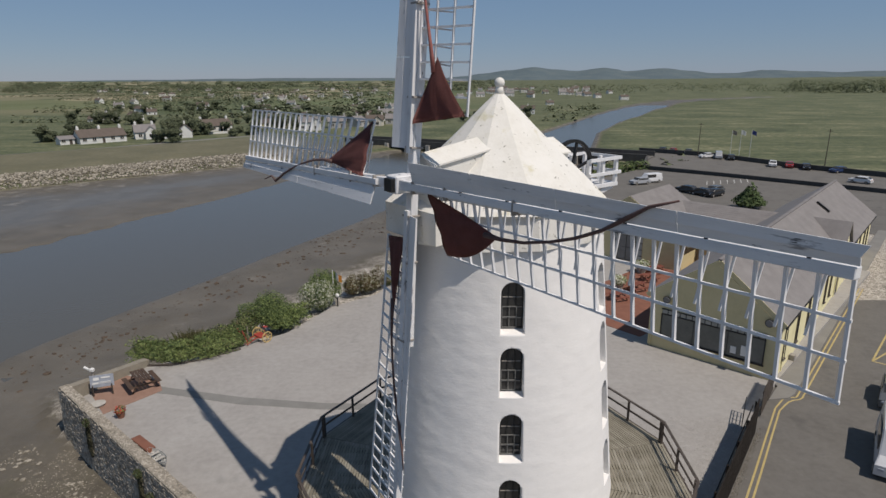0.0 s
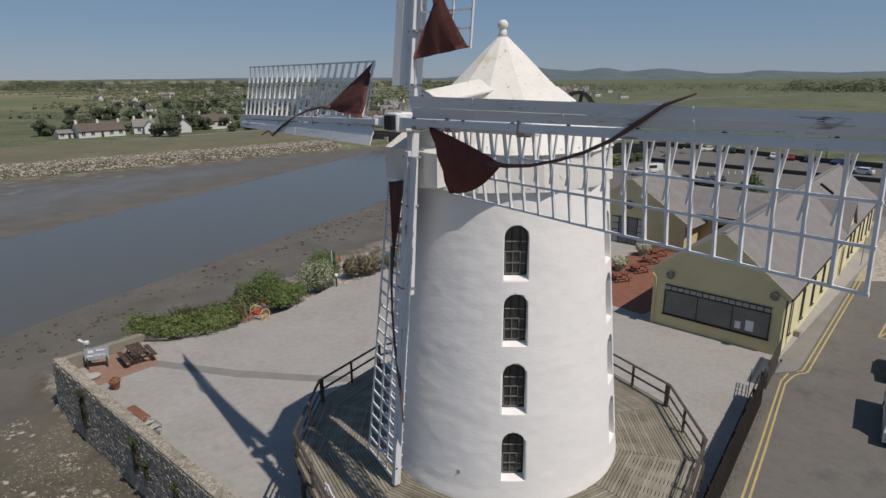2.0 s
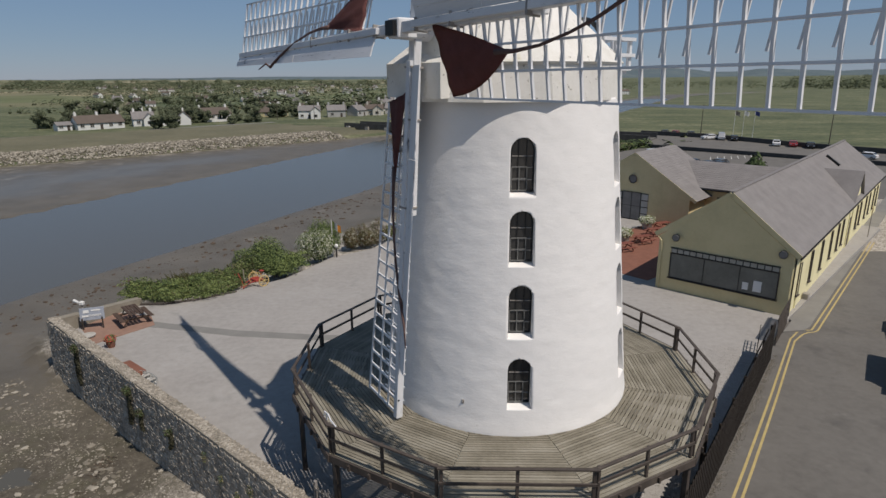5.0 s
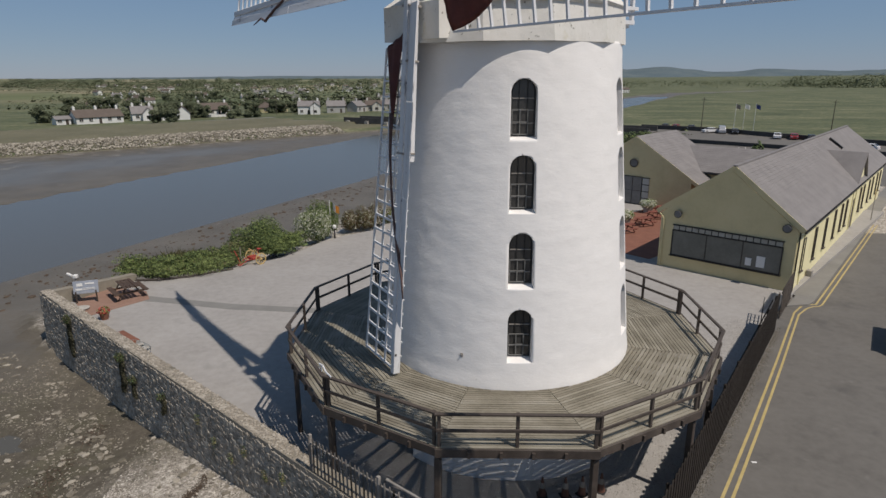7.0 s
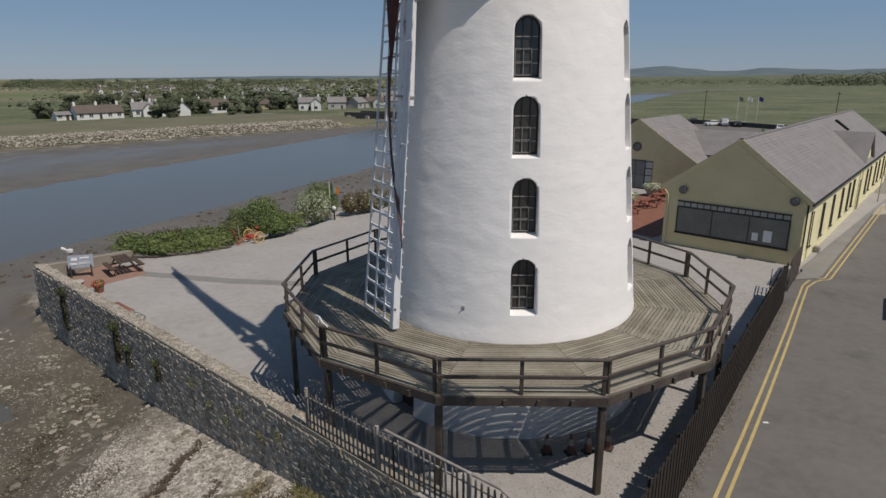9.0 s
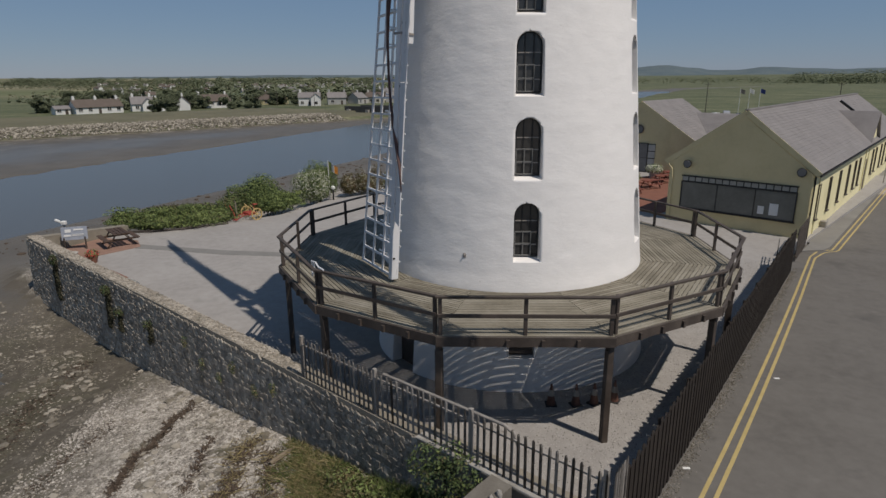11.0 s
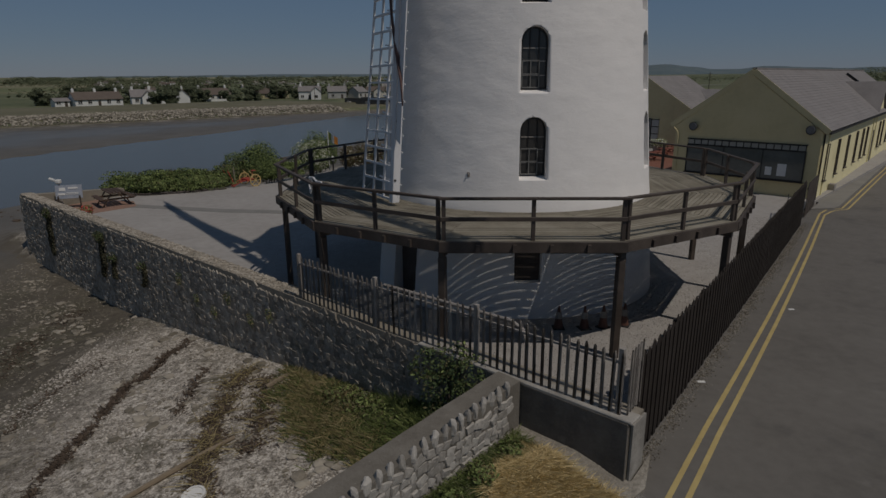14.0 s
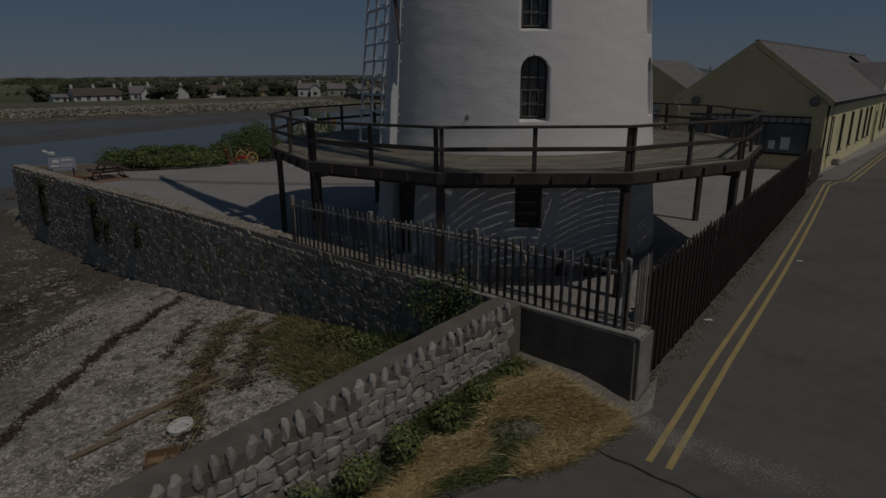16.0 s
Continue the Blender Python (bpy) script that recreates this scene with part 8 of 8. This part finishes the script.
# ---- houses across the river ----
def house(x, y, z, w, d, h, rh, yaw, wall_m, roof_m, label, chim=2, porch=0, storeys=1):
    hs = thing("house", label, "house", pose(x, y, z, 0, 0, yaw))
    bm = bmesh.new()
    pr = [(-d / 2, -0.3), (d / 2, -0.3), (d / 2, h), (0, h + rh), (-d / 2, h)]
    a = [bm.verts.new((-w / 2, yy, zz)) for yy, zz in pr]
    c = [bm.verts.new((w / 2, yy, zz)) for yy, zz in pr]
    bm.faces.new(a), bm.faces.new(c[::-1])
    for i in range(5):
        bm.faces.new((a[i], c[i], c[(i + 1) % 5], a[(i + 1) % 5]))
    bmesh.ops.recalc_face_normals(bm, faces=bm.faces[:])
    part("wall", bm, wall_m, hs)
    bm = bmesh.new()
    for s in (-1, 1):
        roof_slab(bm, (-w / 2 - 0.3, s * (d / 2 + 0.35), h - 0.2), (w / 2 + 0.3, s * (d / 2 + 0.35), h - 0.2), (w / 2 + 0.3, 0, h + rh + 0.02), (-w / 2 - 0.3, 0, h + rh + 0.02), 0.16)
    roof = part("roof", bm, roof_m, hs)
    for k in range(chim):
        cx = -w / 2 + 0.8 + (w - 1.6) * (k / max(1, chim - 1) if chim > 1 else 0.5)
        bm = bmesh.new()
        box(bm, (cx, 0, h + rh + 0.5), (0.9, 0.7, 1.5), None, 0.03)
        box(bm, (cx, 0, h + rh + 1.35), (0.35, 0.35, 0.35), None, 0.03)
        part("chimney", bm, wall_m, roof)
    nwin = max(2, int(w / 3.2))
    for st in range(storeys):
        for k in range(nwin):
            xx = -w / 2 + w * (k + 0.5) / nwin
            if st == 0 and k == nwin // 2:
                bm = bmesh.new()
                box(bm, (xx, -d / 2 - 0.03, 1.0), (1.0, 0.08, 2.1), None, 0.01)
                part("door", bm, DARK_WOOD, hs)
                continue
            bm = bmesh.new()
            box(bm, (xx, -d / 2 - 0.03, 1.6 + 2.7 * st), (1.3, 0.08, 1.15))
            wn_ = part("window", bm, GLASS_DARK, hs)
            bm = bmesh.new()
            box(bm, (xx, -d / 2 - 0.07, 1.6 + 2.7 * st), (0.08, 0.05, 1.15))
            box(bm, (xx, -d / 2 - 0.09, 1.0 + 2.7 * st), (1.5, 0.16, 0.08))
            part("frame", bm, HOUSE_WHITE, wn_)
    if porch:
        bm = bmesh.new()
        pr2 = [(-2.2, 0, 0), (2.2, 0, 0), (2.2, 0, h), (0, 0, h + rh * 0.8), (-2.2, 0, h)]
        a = [bm.verts.new((px + porch, -d / 2 - 2.2, pz)) for px, _, pz in pr2]
        c = [bm.verts.new((px + porch, 0, pz)) for px, _, pz in pr2]
        bm.faces.new(a), bm.faces.new(c[::-1])
        for i in range(5):
            bm.faces.new((a[i], c[i], c[(i + 1) % 5], a[(i + 1) % 5]))
        bmesh.ops.recalc_face_normals(bm, faces=bm.faces[:])
        wing = part("wing", bm, wall_m, hs)
        bm = bmesh.new()
        for s in (-1, 1):
            roof_slab(bm, (porch + s * 2.5, -d / 2 - 2.5, h - 0.2), (porch + s * 2.5, 0, h - 0.2), (porch, 0, h + rh * 0.8 + 0.02), (porch, -d / 2 - 2.5, h + rh * 0.8 + 0.02), 0.14)
        part("wing_roof", bm, roof_m, wing)
        bm = bmesh.new()
        box(bm, (porch, -d / 2 - 2.23, 1.5), (1.6, 0.08, 1.2))
        part("window", bm, GLASS_DARK, wing)
    return hs


YAW = 33
GREY_R = mat("grey_house_render", [(0.36, 0.355, 0.34), (0.44, 0.435, 0.42)], 0.5, 0.9)
house(-145.0, 236.5, -2.0, 17.0, 8.0, 2.5, 2.7, 50, HOUSE_WHITE, SLATE_BROWN, "white bungalow with a brown tiled roof", 3)
house(-154.0, 228.5, -2.0, 5, 5, 2.1, 1.0, 50, HOUSE_WHITE, SLATE, "low white outbuilding beside a bungalow", 0)
house(-135.0, 252, -2.0, 8.0, 7.5, 2.9, 2.8, YAW, HOUSE_WHITE, SLATE, "white two-gabled house with a grey roof", 2, 2.0)
house(-119.5, 256, -2.0, 5.0, 5.5, 2.7, 2.9, 115, HOUSE_WHITE, SLATE_BROWN, "white gable-ended house behind trees", 1)
house(-121.0, 290, -2.0, 14.5, 8.0, 2.6, 2.9, 48, HOUSE_WHITE, SLATE_BROWN, "white bungalow with a brown roof", 2, 0)
house(-98.5, 309, -2.0, 15, 8, 2.6, 2.4, 5, OLIVE, SLATE_BROWN, "long low bungalow under a brown roof", 1)
house(-75, 293, -2.0, 10, 7, 3.9, 2.2, 12, HOUSE_WHITE, SLATE, "white low public house near the bridge", 2, 3.0, 1)
house(-64.5, 305, -2.0, 9, 7, 3.4, 2.4, 15, mat("grey_render", [(0.32, 0.32, 0.31), (0.4, 0.4, 0.39)], 0.5), SLATE, "grey rendered village house with slate roof", 2, 0, 1)
house(-55.5, 312, -2.0, 7, 7, 3.0, 2.4, 60, GREY_R, SLATE, "pale grey village house", 1, 0, 1)
house(-47.5, 320, -2.0, 9, 7, 3.2, 2.2, 5, mat("pale_render", [(0.5, 0.48, 0.42), (0.58, 0.56, 0.5)], 0.5), SLATE_BROWN, "pale village house with a front gable", 2, 1.5, 1)
house(-38.5, 330, -2.0, 9, 7, 3.1, 2.3, 2, GREY_R, SLATE, "pale grey terraced village house", 2, 0, 1)
house(-29, 338, -2.0, 9, 7, 3.3, 2.3, 0, GREY_R, SLATE, "pale grey terraced village house", 2, 0, 1)
for x, y, w in ((-124, 250, 9), (-110, 272, 12)):
    bm = bmesh.new()
    beam(bm, (x - w / 2, y - 3, -1.5), (x + w / 2, y + 5, -1.5), 0.35, 1.2)
    tagged(part("garden_wall", bm, HOUSE_WHITE), "low white garden wall before the houses", "wall")

rng = random.Random(77)
small = []
for k in range(3):
    small.append(house(-60 + 14 * k, 360, -2.0, 9 + 2 * k, 7, 2.8 + k, 2.8, 8 * k, HOUSE_WHITE, SLATE if k % 2 else SLATE_BROWN, "small white house far across the fields", 1 + k % 2, 0, 1 + k // 2))
for h in small:
    tagged(h, group="scattered far houses")
for i in range(95):
    y = 330 + 1300 * rng.random() ** 1.6
    x = y * rng.uniform(-0.62, -0.10) if i % 4 else y * rng.uniform(-0.20, 0.32)
    if y < 420 and x > -0.25 * y or ground_z(x, y) < -2.2:
        continue
    copy_thing(small[rng.randrange(3)], pose(x, y, ground_z(x, y), 0, 0, rng.uniform(-35, 45)) @ Matrix.Scale(0.72, 4))
for i in range(26):
    y = rng.uniform(800, 1350)
    x = y * rng.uniform(0.02, 0.2)
    if ground_z(x, y) < -2.2:
        continue
    copy_thing(small[i % 3], pose(x, y, ground_z(x, y), 0, 0, 5))

# ---- promenade, rock bank ----
def bank_point(t, off):
    n = Vector((-BANK_D.y, BANK_D.x, 0))
    p = BANK_A + BANK_D * t + n * off
    return p


def build_bank():
    rng = random.Random(9)
    kinds = []
    for _ in range(8):
        b = bmesh.new()
        lump(b, (0, 0, 0), (1, 1, 1), rng, 1)
        kinds.append(([v.co.copy() for v in b.verts], [[v.index for v in f.verts] for f in b.faces]))
        b.free()
    V_, F_ = [], []
    for _ in range(17000):
        t = rng.uniform(-150, 74)
        off = 1.0 + 15.5 * rng.random() ** 1.1
        p = bank_point(t, off)
        s = 0.28 + 0.6 * rng.random() ** 2
        vs, fs = kinds[rng.randrange(8)]
        a = rng.uniform(0, 6.3)
        ca, sa = math.cos(a) * s, math.sin(a) * s
        z = ground_z(p.x, p.y) + 0.15
        b = len(V_)
        V_ += [(p.x + v.x * ca - v.y * sa, p.y + v.x * sa + v.y * ca, z + v.z * s * 0.7) for v in vs]
        F_ += [[b + i for i in f] for f in fs]
    me = bpy.data.meshes.new("rock_bank")
    me.from_pydata(V_, [], F_)
    me.materials.append(mat("bank_rock", [(0.12, 0.107, 0.083), (0.215, 0.194, 0.155), (0.38, 0.345, 0.285)], 0.8, 0.9, vary=0.5))
    tagged(new("rock_bank", me), "bank of loose grey boulders along the far shore", "rocks", kind="stuff")
    mid = [(-182, 146), (-147, 187), (-136, 199), (-127, 216), (-115, 234), (-100, 252), (-84, 266)]
    sheet("promenade", [(x + 1.3, y - 0.9) for x, y in mid] + [(x - 1.3, y + 0.9) for x, y in mid[::-1]], lambda x, y: ground_z(x, y) + 0.12, PATH_GREY, "pale gravel path along the embankment", "path", 0.5, 40.0)


build_bank()

# ---- trees ----
def tree_mesh(seed, h):
    rng = random.Random(seed)
    blobs = [((rng.uniform(-0.28, 0.28) * h, rng.uniform(-0.28, 0.28) * h, h * rng.uniform(0.16, 0.8)), (h * rng.uniform(0.16, 0.27), h * rng.uniform(0.16, 0.27), h * rng.uniform(0.12, 0.2))) for _ in range(11)]
    crown = leaves_mesh("crown", blobs, 2600, 0.34, [(LEAF_FAR, 1)], rng, 0.45)
    bm = bmesh.new()
    tube(bm, [(0, 0, -0.3), (0.05, 0, h * 0.25), (-0.05, 0.05, h * 0.55), (0, 0, h * 0.75)], [0.28, 0.2, 0.13, 0.05], 7)
    for c, r in blobs[:6]:
        rod(bm, (0, 0, h * 0.35), c, 0.07, 5, 0.02)
    return crown, finish(bm, "trunk", BARK)


TREES = []
for k, h in enumerate((5.5, 7.5, 4.5, 6.5)):
    t = thing("tree", "dark green broad-leaved tree among the houses", "tree", group="village trees")
    crown, trunk = tree_mesh(100 + k, h)
    part("trunk", trunk, None, t)
    part("crown", crown, None, t)
    t.matrix_basis = pose(-124 + 3.0 * k, 262 + 2 * k, -2.0, 0, 0, 40 * k)
    TREES.append(t)
rng = random.Random(55)
spots = []
for x0, y0, x1, y1, n in ((-176, 252, -140, 262, 9), (-170, 236, -152, 238, 6), (-124, 232, -112, 236, 4), (-140, 262, -108, 290, 14), (-108, 255, -90, 275, 5), (-112, 300, -84, 318, 9), (-230, 330, -120, 345, 18), (-92, 330, -30, 360, 18), (-200, 400, -60, 470, 30), (-290, 440, -210, 520, 16), (-20, 345, 40, 400, 10)):
    for _ in range(n):
        spots.append((rng.uniform(x0, x1), rng.uniform(y0, y1)))
for x, y in spots:
    copy_thing(TREES[rng.randrange(4)], pose(x, y, ground_z(x, y) - 0.1, 0, 0, rng.uniform(0, 360)) @ Matrix.Scale(1.0, 4))
pine = thing("conifer", "small dark conifer at the car park's edge", "tree", pose(48.6, 103.0, -0.3) @ Matrix.Scale(1.35, 4))
part("crown", leaves_mesh("crown", [((0, 0, 0.8 + 0.5 * k), (1.9 - 0.38 * k, 1.9 - 0.38 * k, 0.5)) for k in range(5)], 1500, 0.22, [(LEAF_DARK, 1)], rng), None, pine)
bm = bmesh.new()
rod(bm, (0, 0, 0), (0, 0, 2.8), 0.12, 7, 0.03)
part("trunk", bm, BARK, pine)


def far_foliage(name, label, clumps, size, materials, seed, per=60):
    rng = random.Random(seed)
    tagged(new(name, leaves_mesh(name, clumps, per * len(clumps), size, materials, rng, 0.55)), label, "trees", kind="stuff")


def clumps(n, xf, yr, r, rng, pw=1.0):
    out = []
    for _ in range(n):
        y = yr[0] + (yr[1] - yr[0]) * rng.random() ** pw
        x = y * rng.uniform(*xf)
        k = rng.uniform(0.6, 1.3)
        rr = r * k
        if ground_z(x, y) < -2.2:
            continue
        out.append(((x, y, ground_z(x, y) + rr * 0.5), (rr * rng.uniform(0.9, 2.2), rr * 1.0, rr * 0.8)))
    return out


rng = random.Random(8)
far_foliage("far_woods", "dark woods and hedges beyond the village", clumps(300, (-0.42, -0.06), (380, 1500), 5.2, rng, 1.1) + clumps(260, (-0.75, 0.05), (1300, 3300), 11.0, rng), 1.9, [(LEAF_FAR, 1)], 60, 110)
hedges = []
for k in range(40):
    y = 350 + 60 * k + rng.uniform(-15, 15)
    x0 = y * rng.uniform(-0.85, -0.4)
    for i in range(16):
        x = x0 + i * y * 0.016
        hedges.append(((x, y + i * rng.uniform(-1, 2.0), ground_z(x, y) + 1.2), (y * 0.013, 2.2, rng.uniform(1.6, 4.2))))
far_foliage("hedgerows", "dark hedgerows between the fields", hedges, 1.2, [(LEAF_FAR, 7), (LEAF_OLIVE, 1)], 61, 130)
far_foliage("marsh_trees", "distant line of trees beyond the marsh", clumps(300, (0.08, 0.75), (900, 1900), 7.0, rng) + clumps(70, (0.52, 0.8), (900, 1300), 13.0, rng) + clumps(80, (0.13, 0.22), (330, 520), 2.6, rng) + clumps(24, (0.22, 0.40), (150, 190), 1.0, rng), 1.5, [(LEAF_FAR, 1)], 62)
far_foliage("car_park_hedge", "dark hedge at the edge of the car park", [((44 - 2.2 * k, 150 - 1.2 * k, 0.3), (2.0, 1.5, 1.6)) for k in range(8)], 0.4, [(LEAF_DARK, 5), (LEAF, 2)], 63, 220)

# ---- poles ----
def pole(x, y, z, h, label, cat="pole"):
    p = thing("utility_pole", label, cat, pose(x, y, z), group="utility poles")
    bm = bmesh.new()
    rod(bm, (0, 0, -0.3), (0, 0, h), 0.13, 7, 0.08)
    part("shaft", bm, BARK, p)
    bm = bmesh.new()
    beam(bm, (-0.7, 0, h - 0.5), (0.7, 0, h - 0.5), 0.1, 0.1)
    part("cross_arm", bm, BARK, p)
    return p


pl0 = pole(90.5, 155, -0.8, 9.5, "dark wooden utility pole beside the road")
for x, y in ((67.5, 178), (-104, 270), (-88, 284), (-70, 282), (-58, 296), (-44, 306), (-35, 300)):
    copy_thing(pl0, pose(x, y, ground_z(x, y) if y > 200 else -0.8))
for k, (x, y) in enumerate(((74.3, 172.6), (76.6, 172.2), (79.2, 171.6))):
    fp = thing("flagpole", "slim pale flagpole by the car park", "flagpole", pose(x, y, -0.8), group="car park flagpoles")
    bm = bmesh.new()
    rod(bm, (0, 0, 0), (0, 0, 8.0), 0.07, 8, 0.04)
    part("pole", bm, HOUSE_WHITE, fp)
    bm = bmesh.new()
    g = [[bm.verts.new((0.05 + 0.25 * i, 0.1 * math.sin(i * 1.3), 7.9 - v - 0.1 * i)) for v in (0, 1.1)] for i in range(6)]
    for a, b in zip(g, g[1:]):
        bm.faces.new((a[0], b[0], b[1], a[1]))
    bmesh.ops.solidify(bm, geom=bm.faces[:], thickness=0.02)
    part("flag", bm, (PATH_GREY, HOUSE_WHITE, paint("flag_blue", (0.04, 0.06, 0.2)))[k], fp)

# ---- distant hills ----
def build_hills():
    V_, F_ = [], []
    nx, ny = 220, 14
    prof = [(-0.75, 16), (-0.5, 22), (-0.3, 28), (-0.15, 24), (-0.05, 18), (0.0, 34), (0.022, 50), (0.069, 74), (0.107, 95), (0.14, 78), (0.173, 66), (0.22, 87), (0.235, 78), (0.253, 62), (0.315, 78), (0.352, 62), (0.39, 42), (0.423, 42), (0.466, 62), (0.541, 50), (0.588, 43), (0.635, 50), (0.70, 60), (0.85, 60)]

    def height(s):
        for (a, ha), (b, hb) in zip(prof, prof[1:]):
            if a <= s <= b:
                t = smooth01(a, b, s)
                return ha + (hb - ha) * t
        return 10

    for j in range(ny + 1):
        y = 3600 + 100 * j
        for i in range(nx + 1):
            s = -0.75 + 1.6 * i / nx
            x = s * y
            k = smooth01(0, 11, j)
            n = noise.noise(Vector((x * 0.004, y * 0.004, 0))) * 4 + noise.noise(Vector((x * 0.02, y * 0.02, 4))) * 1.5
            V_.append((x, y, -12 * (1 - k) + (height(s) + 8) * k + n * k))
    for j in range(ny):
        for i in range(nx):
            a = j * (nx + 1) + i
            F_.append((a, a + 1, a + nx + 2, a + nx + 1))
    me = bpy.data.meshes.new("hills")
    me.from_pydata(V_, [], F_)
    # the haze of distance is put into the hills' blue-grey base colour
    me.materials.append(mat("hill_haze", [(0.082, 0.113, 0.135), (0.112, 0.145, 0.16), (0.155, 0.182, 0.18)], 0.008, 1.0, fine=0.5, spec=0.0))
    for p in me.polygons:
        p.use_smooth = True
    tagged(new("hills", me), "low hills on the horizon, tinted blue-green by haze", "hills", kind="structure")


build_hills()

# ---- stones of the walls, last ----
wall_ob, wall_len = build_sea_wall()
rng = random.Random(11)
stone_face(wall_ob, WALL_A, WALL_DIR, -WALL_IN, wall_len, lambda t: -2.9 + 2.3 * smooth01(6, 34, t), lambda t: wall_top(WALL_A + WALL_DIR * t) - 0.05, rng, 0.175, STONE, 300, near=wall_len - 8, t_end=wall_len - 3.4, deep=(0.012, 0.042), fill=1.1, slab=(0.4, 0.35), tilt=0.035)
WALL_STONE = mat("mid_grey_stone", [(0.25, 0.236, 0.212), (0.35, 0.333, 0.304), (0.46, 0.44, 0.405)], 1.8, 0.9, 0.012, 14.0, vary=0.35, patch=[((0.36, 0.35, 0.32), 7.0, 0.64, 0.72), ((0.09, 0.085, 0.07), 5.0, 0.62, 0.7)])
low_ob, low_len = build_low_wall()
stone_face(low_ob, LW_A, LW_D, LW_N, low_len, lambda t: 0.1, lambda t: low_top(t) - 0.2, rng, 0.215, WALL_STONE, 290, near=3, deep=(0.03, 0.07), fill=0.94, slab=(0.0, 0.2), tilt=0.07)
kinds = []
for k in range(6):
    bm = bmesh.new()
    lump(bm, (0, 0, 0.02), (0.15, 0.24, 0.42), rng, 2)
    kinds.append(finish(bm, "coping_stone", WALL_STONE))
t = 0.15
while t < low_len:
    p = LW_A + LW_D * t - LW_N * 0.02
    part("coping_stone", kinds[rng.randrange(6)], None, low_ob, at=pose(p.x, p.y, low_top(t) - 0.1, rng.uniform(-8, 8), rng.uniform(-8, 8), 51 + rng.uniform(-15, 15)))
    t += rng.uniform(0.2, 0.3)
caps = []
for k in range(6):
    bm = bmesh.new()
    lump(bm, (0, 0, 0.1), (0.3, 0.24, 0.42), rng, 2)
    caps.append(finish(bm, "cap_stone", STONE))
for i in range(110):
    tt = wall_len * i / 110 * 0.655
    p = WALL_A + WALL_DIR * (tt + 0.1) + WALL_IN * rng.uniform(0.12, 0.5)
    part("cap_stone", caps[i % 6], None, wall_ob, at=Matrix.Translation((p.x, p.y, wall_top(p) - 0.03)) @ Matrix.Rotation(rng.uniform(0, 6), 4, "Z") @ Matrix.Diagonal((rng.uniform(1.0, 1.9), 1.1, 0.17, 1)))
